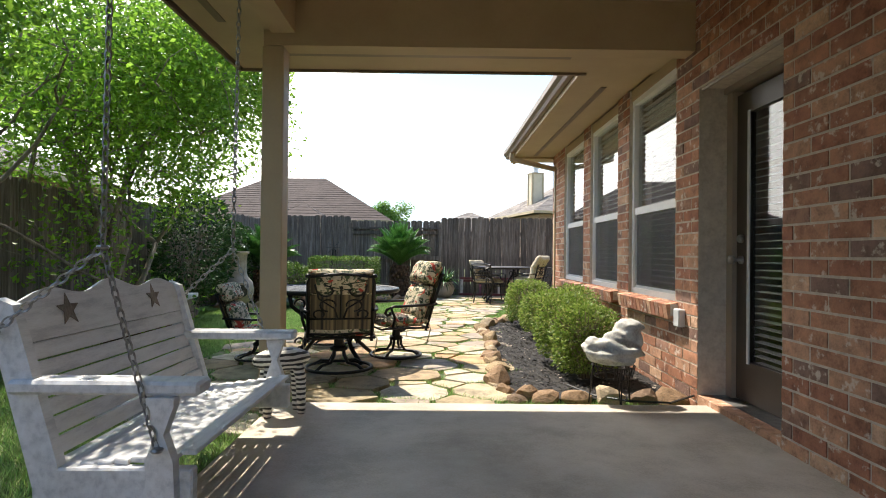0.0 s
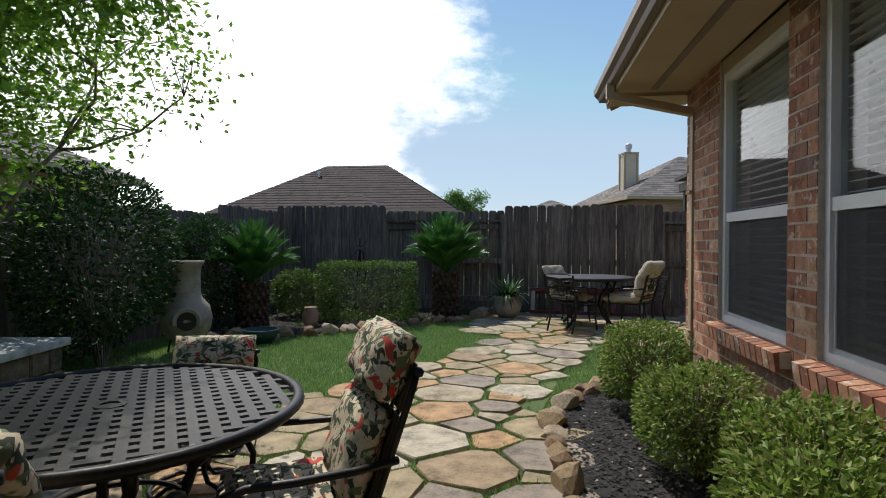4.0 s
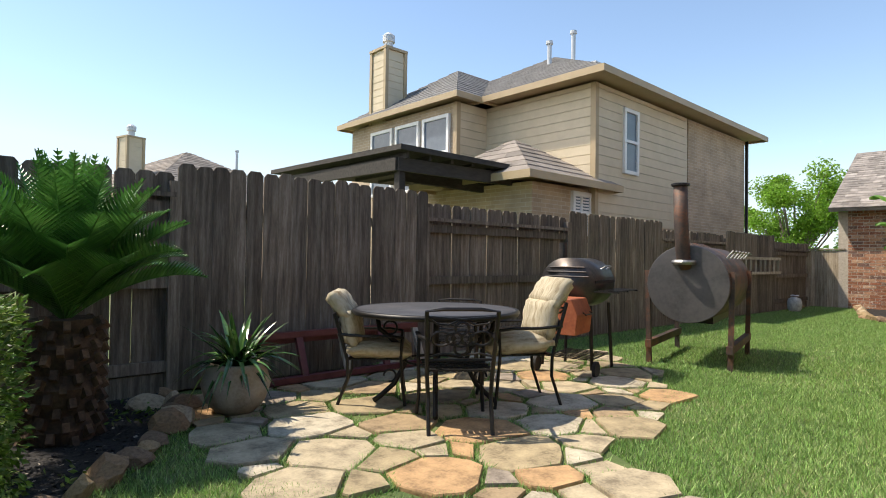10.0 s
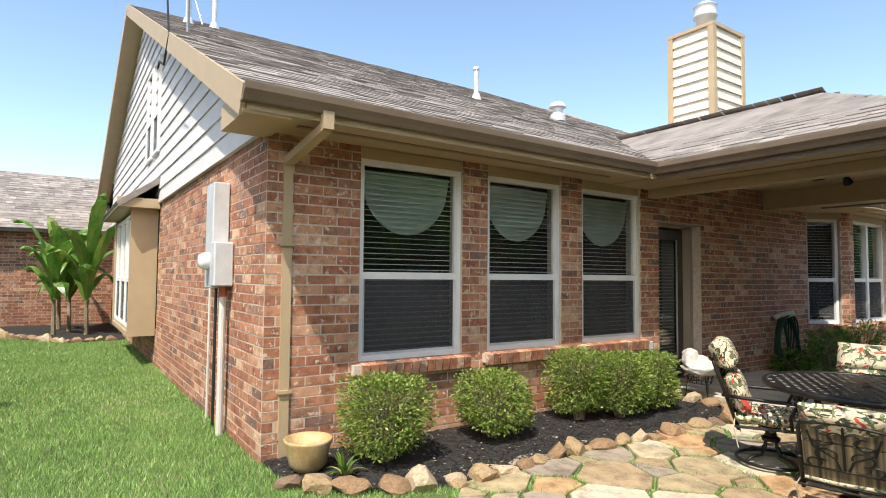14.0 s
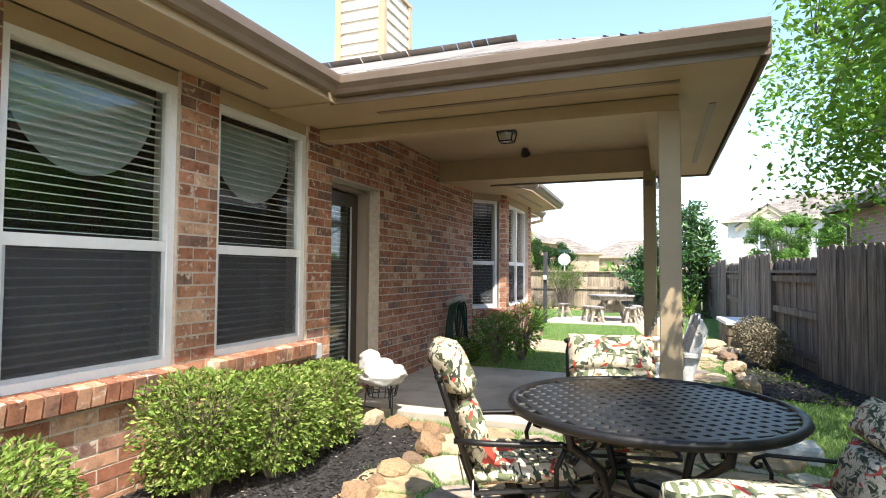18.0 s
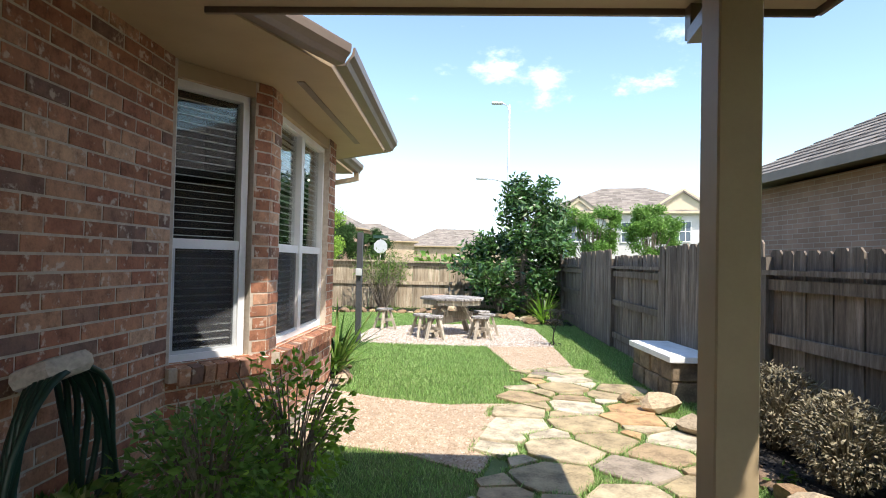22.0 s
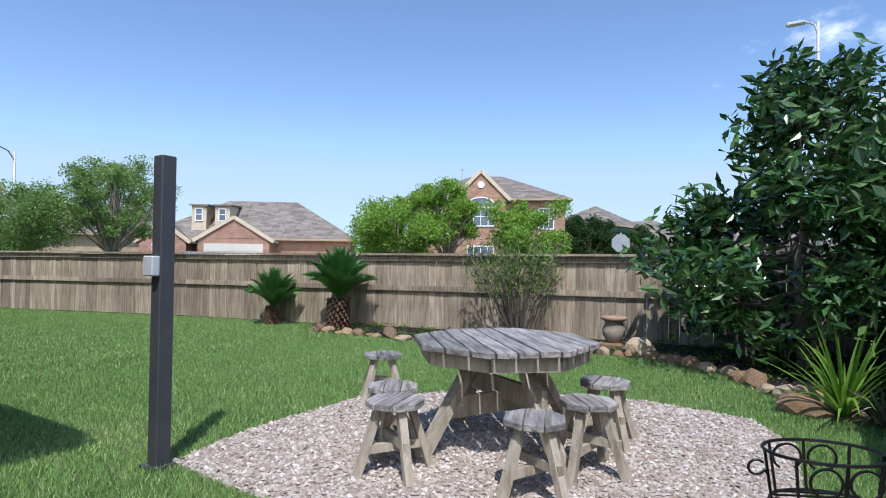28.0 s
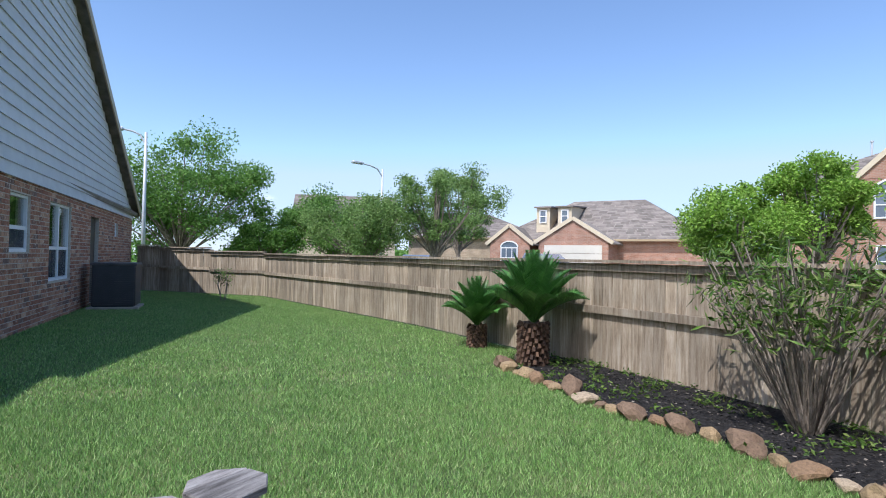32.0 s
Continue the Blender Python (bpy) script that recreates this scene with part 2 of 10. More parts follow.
BRICK = material("brick", [(0.50, 0.45, 0.42), (0.92, 0.90, 0.88), (1.2, 1.15, 1.1)], scale=14, rough=0.9, bump=0.5, fine=90,
                 piece_colors=[(0.0, (0.40, 0.175, 0.10)), (0.24, (0.46, 0.22, 0.13)), (0.46, (0.33, 0.135, 0.08)), (0.62, (0.44, 0.245, 0.155)), (0.78, (0.19, 0.11, 0.085)), (0.86, (0.27, 0.145, 0.10)), (0.92, (0.47, 0.30, 0.20))], by_piece=0.22, smear=(0.66, 0.56, 0.47))
TAN_BRICK = material("tan_brick", [(0.7, 0.7, 0.7), (1, 1, 1)], rough=0.9, piece_colors=[(0.0, (0.42, 0.32, 0.23)), (0.5, (0.48, 0.37, 0.27)), (0.8, (0.36, 0.27, 0.2))], by_piece=0.1)
MORTAR = material("mortar", [(0.43, 0.365, 0.295), (0.60, 0.525, 0.435)], scale=20, rough=0.95, bump=0.3)
CONCRETE = material("concrete", [(0.42, 0.36, 0.285), (0.56, 0.485, 0.395), (0.64, 0.57, 0.48)], scale=3.2, rough=0.85, fine=120, bump=0.3, stains=0.38)
TRIM = material("tan_paint", [(0.40, 0.30, 0.185), (0.45, 0.345, 0.215)], scale=3, rough=0.55, bump=0.05)
GUTTER = material("brown_gutter_paint", [(0.17, 0.12, 0.085), (0.21, 0.155, 0.11)], scale=4, rough=0.4, bump=0.03)
TAUPE = material("taupe_paint", [(0.30, 0.245, 0.195), (0.35, 0.29, 0.23)], scale=3, rough=0.55, bump=0.06)
DARK_DOOR = material("dark_brown_paint", [(0.055, 0.042, 0.033), (0.075, 0.058, 0.046)], scale=4, rough=0.45, bump=0.05)
WHITE = material("white_vinyl", [(0.74, 0.74, 0.74), (0.82, 0.82, 0.82)], scale=5, rough=0.4, bump=0.03)
SIDING = material("pale_siding", [(0.56, 0.545, 0.55), (0.66, 0.645, 0.64)], scale=3, rough=0.6, bump=0.08, by_piece=0.04)
CREAM = material("cream_siding", [(0.58, 0.49, 0.35), (0.66, 0.56, 0.41)], scale=3, rough=0.6, bump=0.08)
SHINGLE = material("asphalt_shingle", [(0.15, 0.13, 0.115), (0.26, 0.23, 0.205), (0.35, 0.31, 0.28)], scale=3, fine=220, rough=0.95, bump=0.4, by_piece=0.28)
ROOF_FAR = material("far_shingle", [(0.17, 0.145, 0.125), (0.27, 0.235, 0.205)], scale=2, fine=40, rough=0.95, bump=0.2, by_piece=0.3)
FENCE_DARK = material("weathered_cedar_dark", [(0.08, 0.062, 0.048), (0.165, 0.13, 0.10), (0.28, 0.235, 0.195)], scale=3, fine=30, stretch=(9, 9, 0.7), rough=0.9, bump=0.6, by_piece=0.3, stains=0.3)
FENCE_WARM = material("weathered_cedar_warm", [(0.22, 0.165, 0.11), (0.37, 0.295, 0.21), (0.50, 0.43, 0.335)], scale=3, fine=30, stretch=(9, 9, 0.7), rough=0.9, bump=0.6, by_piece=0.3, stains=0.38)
GREY_WOOD = material("silvered_wood", [(0.12, 0.105, 0.095), (0.31, 0.285, 0.265), (0.50, 0.47, 0.44)], scale=3, fine=40, stretch=(12, 1.2, 12), rough=0.85, bump=0.8, by_piece=0.3, stains=0.35)
LEG_WOOD = material("weathered_post_wood", [(0.25, 0.205, 0.15), (0.40, 0.345, 0.27), (0.50, 0.44, 0.36)], scale=4, fine=40, stretch=(6, 6, 1), rough=0.85, bump=0.4, by_piece=0.1)
SWING_WHITE = material("white_painted_wood", [(0.46, 0.46, 0.47), (0.62, 0.615, 0.61), (0.70, 0.70, 0.70)], scale=5, fine=60, stretch=(6, 1, 6), rough=0.6, bump=0.25)
LAWN = material("lawn_soil", [(0.05, 0.08, 0.022), (0.10, 0.145, 0.04), (0.21, 0.20, 0.09)], scale=1.4, fine=70, rough=0.95, bump=0.6)
GRASS = material("grass_blades", [(0.11, 0.237, 0.053), (0.235, 0.398, 0.112), (0.50, 0.545, 0.27)], scale=1.6, fine=9, rough=0.55, bump=0.0, by_piece=0.5, translucent=0.3, spec=0.3)
MULCH = material("black_mulch", [(0.010, 0.009, 0.009), (0.028, 0.024, 0.022)], scale=12, fine=120, rough=0.95, bump=0.9, by_piece=0.5)
GRAVEL_BED = material("gravel_bed", [(0.33, 0.27, 0.22), (0.50, 0.43, 0.37), (0.62, 0.56, 0.50)], scale=30, fine=160, rough=0.9, bump=0.8)
PEBBLE = material("pebble", [(0.75, 0.72, 0.7), (1, 1, 1)], scale=20, rough=0.85, bump=0.2, piece_colors=[(0, (0.45, 0.38, 0.32)), (0.3, (0.56, 0.49, 0.43)), (0.6, (0.34, 0.27, 0.22)), (0.82, (0.64, 0.60, 0.56))], by_piece=0.15)
FLAG = material("flagstone", [(0.42, 0.40, 0.38), (0.85, 0.83, 0.8), (1.15, 1.12, 1.08)], scale=7, fine=60, rough=0.85, bump=0.6, piece_colors=[(0, (0.45, 0.36, 0.22)), (0.26, (0.49, 0.41, 0.28)), (0.46, (0.38, 0.28, 0.17)), (0.62, (0.52, 0.46, 0.35)), (0.78, (0.46, 0.29, 0.15)), (0.9, (0.30, 0.25, 0.20))], by_piece=0.15)
ROCK = material("border_rock", [(0.55, 0.52, 0.5), (0.9, 0.88, 0.85), (1.1, 1.05, 1.0)], scale=6, fine=50, rough=0.9, bump=0.8, piece_colors=[(0, (0.44, 0.32, 0.18)), (0.3, (0.31, 0.20, 0.115)), (0.6, (0.47, 0.375, 0.26)), (0.8, (0.20, 0.135, 0.09))], by_piece=0.2)
BLACK_IRON = material("black_iron", [(0.010, 0.009, 0.009), (0.022, 0.019, 0.017)], scale=10, fine=120, rough=0.45, metal=0.35, bump=0.15)
RUSTY = material("rusty_steel", [(0.035, 0.03, 0.03), (0.085, 0.06, 0.05), (0.20, 0.085, 0.045)], scale=3.5, fine=40, rough=0.65, metal=0.35, bump=0.3)
SMOKE_STEEL = material("sooty_steel", [(0.06, 0.058, 0.06), (0.10, 0.096, 0.098), (0.13, 0.12, 0.12)], scale=3, fine=30, rough=0.5, metal=0.4, bump=0.15)
RUST_ORANGE = material("orange_rust", [(0.20, 0.05, 0.022), (0.34, 0.09, 0.035), (0.42, 0.15, 0.07)], scale=5, fine=50, rough=0.75, bump=0.25)
CHAIN = material("galvanised_chain", [(0.22, 0.215, 0.21), (0.4, 0.39, 0.38)], scale=20, rough=0.4, metal=0.8, bump=0.1)
GALV = material("grey_metal_box", [(0.50, 0.52, 0.54), (0.62, 0.64, 0.66)], scale=5, rough=0.45, metal=0.2, bump=0.05)
PVC = material("grey_pvc", [(0.52, 0.50, 0.46), (0.62, 0.60, 0.56)], scale=4, rough=0.5, bump=0.05)
LEAF = material("bright_leaf", [(0.10, 0.22, 0.022), (0.20, 0.38, 0.04), (0.34, 0.52, 0.085)], scale=1.2, fine=8, rough=0.45, bump=0.0, by_piece=0.4, translucent=0.5, spec=0.4)
LEAF_DARK = material("dark_leaf", [(0.012, 0.035, 0.010), (0.03, 0.075, 0.018), (0.06, 0.12, 0.03)], scale=1.5, fine=8, rough=0.55, bump=0.0, by_piece=0.4, translucent=0.22, spec=0.25)
LEAF_GLOSS = material("magnolia_leaf", [(0.018, 0.055, 0.014), (0.05, 0.125, 0.03), (0.13, 0.21, 0.07)], scale=2, fine=8, rough=0.24, bump=0.0, by_piece=0.5, translucent=0.15, spec=0.7)
LEAF_SHRUB = material("shrub_leaf", [(0.04, 0.09, 0.012), (0.10, 0.19, 0.028), (0.24, 0.26, 0.09)], scale=3, fine=12, rough=0.5, bump=0.0, by_piece=0.45, translucent=0.3, spec=0.35)
DRY_LEAF = material("dry_twigs", [(0.10, 0.08, 0.05), (0.20, 0.17, 0.11), (0.30, 0.27, 0.18)], scale=4, fine=20, rough=0.9, bump=0.0, by_piece=0.4)
SAGO = material("sago_leaf", [(0.035, 0.11, 0.022), (0.07, 0.20, 0.04), (0.14, 0.30, 0.075)], scale=3, fine=10, rough=0.32, bump=0.0, by_piece=0.25, translucent=0.15, spec=0.55)
BARK = material("grey_bark", [(0.10, 0.08, 0.06), (0.22, 0.18, 0.14), (0.34, 0.29, 0.24)], scale=5, fine=40, stretch=(3, 3, 0.8), rough=0.9, bump=0.6)
PALM_BARK = material("palm_bark", [(0.035, 0.022, 0.015), (0.09, 0.05, 0.03), (0.17, 0.10, 0.06)], scale=8, fine=50, rough=0.95, bump=0.7, by_piece=0.3)
TERRACOTTA = material("terracotta", [(0.30, 0.17, 0.11), (0.42, 0.26, 0.18), (0.50, 0.36, 0.28)], scale=5, rough=0.8, bump=0.2)
CLAY = material("weathered_clay", [(0.22, 0.17, 0.13), (0.36, 0.30, 0.24), (0.45, 0.38, 0.31)], scale=5, rough=0.85, bump=0.3)
GLAZE = material("mustard_glaze", [(0.34, 0.23, 0.10), (0.48, 0.35, 0.17), (0.60, 0.50, 0.32)], scale=6, rough=0.35, bump=0.1)
WHITE_STONE = material("white_stone", [(0.30, 0.29, 0.27), (0.50, 0.49, 0.46), (0.64, 0.63, 0.60)], scale=9, fine=70, rough=0.85, bump=0.4)
FLORAL = floral("floral_cushion")
STRIPE = material("striped_cushion_back", [(0.035, 0.03, 0.028), (0.28, 0.21, 0.11)], scale=1.0, fine=2, stretch=(38, 0.1, 0.1), rough=0.9, bump=0.1, detail=0.0)
BEIGE = material("faded_beige_cushion", [(0.20, 0.145, 0.08), (0.44, 0.375, 0.26), (0.56, 0.50, 0.38)], scale=5, fine=30, stretch=(7, 1, 1), rough=0.9, bump=0.3)
BLIND = material("blind_slat", [(0.60, 0.61, 0.61), (0.68, 0.69, 0.69)], scale=4, rough=0.5, bump=0.0)
VALANCE = material("pale_green_voile", [(0.42, 0.50, 0.46), (0.56, 0.63, 0.58)], scale=6, rough=0.8, bump=0.1)
# near-black colour that stands in for the shade of unlit rooms
ROOM_SHADE = material("room_shade", [(0.012, 0.012, 0.013), (0.02, 0.02, 0.021)], scale=2, rough=0.9, bump=0.0)
HOSE = material("green_hose", [(0.006, 0.03, 0.022), (0.012, 0.05, 0.036)], scale=6, rough=0.4, bump=0.05)
POST_PAINT = material("charcoal_paint", [(0.045, 0.048, 0.055), (0.065, 0.068, 0.076)], scale=5, rough=0.5, bump=0.1)
MAROON = material("maroon_paint", [(0.10, 0.02, 0.022), (0.17, 0.045, 0.045)], scale=5, rough=0.6, bump=0.15)
STRIPED_WHITE = material("white_zebra_paint", [(0.62, 0.60, 0.56), (0.72, 0.70, 0.66)], scale=5, rough=0.6, bump=0.1)
BLACK_PAINT = material("black_paint", [(0.012, 0.012, 0.012), (0.02, 0.02, 0.02)], scale=6, rough=0.5, bump=0.1)
BANANA = material("banana_leaf", [(0.05, 0.14, 0.02), (0.12, 0.26, 0.04), (0.26, 0.28, 0.07)], scale=3, fine=20, rough=0.4, bump=0.1, by_piece=0.3, translucent=0.35)
ASPHALT = material("asphalt", [(0.045, 0.045, 0.047), (0.065, 0.065, 0.066)], scale=3, fine=150, rough=0.9, bump=0.3)
CAR_PAINT = material("silver_blue_paint", [(0.28, 0.32, 0.40), (0.33, 0.37, 0.45)], scale=2, rough=0.25, metal=0.4, bump=0.0)
RUBBER = material("tyre_rubber", [(0.015, 0.015, 0.015), (0.025, 0.025, 0.025)], scale=8, rough=0.8, bump=0.1)
GARAGE = material("cream_garage_door", [(0.62, 0.58, 0.50), (0.68, 0.64, 0.56)], scale=2, rough=0.5, bump=0.05)
SIGN_METAL = material("sign_back", [(0.45, 0.47, 0.48), (0.55, 0.57, 0.58)], scale=4, rough=0.4, metal=0.5, bump=0.0)

WHITE_SLAB = material("white_washed_stone", [(0.66, 0.65, 0.63), (0.80, 0.795, 0.78), (0.84, 0.835, 0.82)], scale=6, fine=70, rough=0.8, bump=0.35)
SOIL = material("sandy_soil", [(0.07, 0.075, 0.03), (0.13, 0.125, 0.06), (0.20, 0.17, 0.10)], scale=6, fine=90, rough=0.95, bump=0.6)
MULCH_CHIP = material("mulch_chip", [(0.6, 0.6, 0.6), (1, 1, 1)], scale=20, rough=0.9, bump=0.2, piece_colors=[(0, (0.018, 0.016, 0.015)), (0.5, (0.03, 0.026, 0.024)), (0.8, (0.05, 0.042, 0.036)), (0.965, (0.28, 0.24, 0.2))], by_piece=0.3)
LEAF_TREE = material("tree_leaf", [(0.075, 0.165, 0.03), (0.145, 0.29, 0.055), (0.25, 0.41, 0.10)], scale=0.6, fine=4, rough=0.5, bump=0.0, by_piece=0.35, translucent=0.35, spec=0.35)

GLASS = bpy.data.materials.new("window_glass")
GLASS.use_nodes = True
_g = GLASS.node_tree
_g.nodes.clear()
_go, _gt, _gg, _gm, _gf, _gp, _ga = (_g.nodes.new(k) for k in ("ShaderNodeOutputMaterial", "ShaderNodeBsdfTransparent", "ShaderNodeBsdfGlossy", "ShaderNodeMixShader", "ShaderNodeLayerWeight", "ShaderNodeMath", "ShaderNodeMath"))
_gt.inputs["Color"].default_value = (0.93, 0.955, 0.945, 1)
_gg.inputs["Roughness"].default_value = 0.015
_gf.inputs["Blend"].default_value = 0.5
_gp.operation, _ga.operation = "POWER", "MULTIPLY_ADD"
_gp.inputs[1].default_value = 4.0
_ga.inputs[1].default_value, _ga.inputs[2].default_value = 0.92, 0.05
_g.links.new(_gf.outputs["Facing"], _gp.inputs[0])
_g.links.new(_gp.outputs[0], _ga.inputs[0])
_g.links.new(_ga.outputs[0], _gm.inputs[0])
_g.links.new(_gt.outputs[0], _gm.inputs[1])
_g.links.new(_gg.outputs[0], _gm.inputs[2])
_g.links.new(_gm.outputs[0], _go.inputs["Surface"])
PEBBLE_TAN = material("tan_pebble", [(0.75, 0.72, 0.7), (1, 1, 1)], scale=20, rough=0.9, bump=0.2, piece_colors=[(0, (0.50, 0.37, 0.26)), (0.3, (0.58, 0.46, 0.34)), (0.6, (0.40, 0.29, 0.20)), (0.85, (0.62, 0.54, 0.45))], by_piece=0.15)
GRAVEL_TAN = material("tan_gravel_bed", [(0.36, 0.27, 0.19), (0.47, 0.36, 0.26), (0.55, 0.44, 0.34)], scale=12, fine=160, rough=0.95, bump=0.6, stains=0.2)
LEAF_BOX = material("boxwood_leaf", [(0.075, 0.13, 0.02), (0.19, 0.29, 0.05), (0.42, 0.42, 0.15)], scale=3, fine=12, rough=0.5, bump=0.0, by_piece=0.4, translucent=0.35, spec=0.35)
ROOF_DARK = material("dark_brown_shingle", [(0.05, 0.034, 0.028), (0.085, 0.06, 0.05)], scale=2, fine=40, rough=0.95, bump=0.2)
CREAM_LIGHT = material("pale_cream_siding", [(0.62, 0.57, 0.47), (0.70, 0.65, 0.55)], scale=3, rough=0.6, bump=0.06)
SCREEN = bpy.data.materials.new("insect_screen")
SCREEN.use_nodes = True
_s = SCREEN.node_tree
_sm, _st = _s.nodes.new("ShaderNodeMixShader"), _s.nodes.new("ShaderNodeBsdfTransparent")
_s.nodes["Principled BSDF"].inputs["Base Color"].default_value = (0.06, 0.062, 0.068, 1)
_s.nodes["Principled BSDF"].inputs["Roughness"].default_value = 0.8
_sm.inputs[0].default_value = 0.42
_s.links.new(_st.outputs[0], _sm.inputs[1])
_s.links.new(_s.nodes["Principled BSDF"].outputs[0], _sm.inputs[2])
_s.links.new(_sm.outputs[0], _s.nodes["Material Output"].inputs["Surface"])
GRILL_BLACK = material("sooty_black_enamel", [(0.022, 0.021, 0.022), (0.05, 0.046, 0.045), (0.09, 0.07, 0.06)], scale=4, fine=50, rough=0.38, metal=0.45, bump=0.15)
LEAF_STREET = material("street_tree_leaf", [(0.13, 0.25, 0.03), (0.25, 0.42, 0.06), (0.40, 0.55, 0.12)], scale=0.6, fine=4, rough=0.5, bump=0.0, by_piece=0.35, translucent=0.4, spec=0.3)
LEAF_FEATHER = material("feathery_leaf", [(0.11, 0.19, 0.05), (0.20, 0.32, 0.09), (0.33, 0.45, 0.15)], scale=0.6, fine=4, rough=0.5, bump=0.0, by_piece=0.35, translucent=0.4, spec=0.3)

# ---- building helpers ----
def box(bm, x0, y0, z0, x1, y1, z1):
    v = [bm.verts.new((x, y, z)) for x in (x0, x1) for y in (y0, y1) for z in (z0, z1)]
    for f in ((0, 1, 3, 2), (4, 6, 7, 5), (0, 4, 5, 1), (2, 3, 7, 6), (0, 2, 6, 4), (1, 5, 7, 3)):
        bm.faces.new([v[i] for i in f])
    return v


def obox(bm, centre, size, m=None):
    """A box of that size about centre, turned by the 3x3 or 4x4 matrix m."""
    v = box(bm, *[-s / 2 for s in size], *[s / 2 for s in size])
    turn = m.to_3x3() if m is not None else Matrix.Identity(3)
    for a in v:
        a.co = turn @ a.co + Vector(centre)
    return v


def beam(bm, a, b, w, h, up=(0, 0, 1)):
    """A squared bar from a to b."""
    a, b = Vector(a), Vector(b)
    d = (b - a).normalized()
    side = d.cross(Vector(up))
    if side.length < 1e-4:
        side = d.cross(Vector((1, 0, 0)))
    side.normalize()
    top = side.cross(d)
    v = [bm.verts.new(p + side * sx * w / 2 + top * sz * h / 2) for p in (a, b) for sx in (-1, 1) for sz in (-1, 1)]
    for f in ((0, 1, 3, 2), (4, 6, 7, 5), (0, 4, 5, 1), (2, 3, 7, 6), (0, 2, 6, 4), (1, 5, 7, 3)):
        bm.faces.new([v[i] for i in f])


def tube(bm, pts, r, seg=6, close=False, r2=None):
    """A round bar along points, tapering to r2."""
    pts = [Vector(p) for p in pts]
    n = len(pts)
    rings = []
    prev = None
    for i, p in enumerate(pts):
        if close:
            d = (pts[(i + 1) % n] - pts[i - 1]).normalized()
        else:
            d = (pts[min(i + 1, n - 1)] - pts[max(i - 1, 0)]).normalized()
        side = prev - d * prev.dot(d) if prev else d.orthogonal()
        if side.length < 1e-5:
            side = d.orthogonal()
        side.normalize()
        prev = side
        other = d.cross(side)
        rr = r if r2 is None else r + (r2 - r) * i / max(1, n - 1)
        rings.append([bm.verts.new(p + (side * math.cos(2 * math.pi * k / seg) + other * math.sin(2 * math.pi * k / seg)) * rr) for k in range(seg)])
    for i in range(n if close else n - 1):
        a, b = rings[i], rings[(i + 1) % n]
        for k in range(seg):
            bm.faces.new((a[k], a[(k + 1) % seg], b[(k + 1) % seg], b[k]))
    if not close:
        bm.faces.new(rings[0][::-1])
        bm.faces.new(rings[-1])


def lathe(bm, profile, centre=(0, 0, 0), seg=20, caps=True):
    """A turned body from (radius, height) pairs."""
    c = Vector(centre)
    rings = [[bm.verts.new(c + Vector((r * math.cos(2 * math.pi * k / seg), r * math.sin(2 * math.pi * k / seg), z))) for k in range(seg)] for r, z in profile]
    for a, b in zip(rings, rings[1:]):
        for k in range(seg):
            bm.faces.new((a[k], a[(k + 1) % seg], b[(k + 1) % seg], b[k]))
    if caps:
        bm.faces.new(rings[0][::-1])
        bm.faces.new(rings[-1])


def prism(bm, poly, z0, z1):
    lo, hi = [bm.verts.new((x, y, z0)) for x, y in poly], [bm.verts.new((x, y, z1)) for x, y in poly]
    n = len(poly)
    bm.faces.new(hi)
    bm.faces.new(lo[::-1])
    for i in range(n):
        bm.faces.new((lo[i], lo[(i + 1) % n], hi[(i + 1) % n], hi[i]))


def slab3(bm, quad, thick):
    """A sheet through 3D corner points with a thickness downwards along its normal."""
    q = [Vector(p) for p in quad]
    nrm = (q[1] - q[0]).cross(q[2] - q[0]).normalized()
    if nrm.z < 0:
        q.reverse()
        nrm = -nrm
    hi, lo = [bm.verts.new(p) for p in q], [bm.verts.new(p - nrm * thick) for p in q]
    bm.faces.new(hi)
    bm.faces.new(lo[::-1])
    for i in range(len(q)):
        j = (i + 1) % len(q)
        bm.faces.new((lo[i], lo[j], hi[j], hi[i]))


def bevelled(bm, width, seg=1):
    bmesh.ops.bevel(bm, geom=list(bm.edges), offset=width, segments=seg, affect="EDGES", profile=0.7)


def link_mesh(name, bm, mat, smooth=False):
    me = bpy.data.meshes.new(name)
    bmesh.ops.recalc_face_normals(bm, faces=list(bm.faces))
    bm.to_mesh(me)
    bm.free()
    me.materials.append(mat)
    if smooth:
        for p in me.polygons:
            p.use_smooth = True
    return me


def part(name, bm, mat, parent=None, label="", smooth=False, at=None):
    ob = new(name, link_mesh(name, bm, mat, smooth) if isinstance(bm, bmesh.types.BMesh) else bm)
    ob.parent = parent
    if at is not None:
        ob.matrix_local = at
    if label:
        tagged(ob, label)
    return ob


def thing(name, label, category, m=None, group=""):
    e = new(name)
    e.empty_display_size = 0.1
    if m is not None:
        e.matrix_world = m
    return tagged(e, label, category, group)


def structure(name, bm, mat, label="", smooth=False):
    ob = part(name, bm, mat, None, label, smooth)
    return tagged(ob, kind="structure")


def stuff(name, verts, faces, mat, parent=None, label="", smooth=False):
    """One mesh from arrays, for what nobody could count."""
    me = bpy.data.meshes.new(name)
    me.from_pydata(verts.tolist() if hasattr(verts, "tolist") else verts, [], faces.tolist() if hasattr(faces, "tolist") else faces)
    me.materials.append(mat)
    if smooth:
        for p in me.polygons:
            p.use_smooth = True
    ob = new(name, me)
    ob.parent = parent
    return tagged(ob, label, kind="stuff")


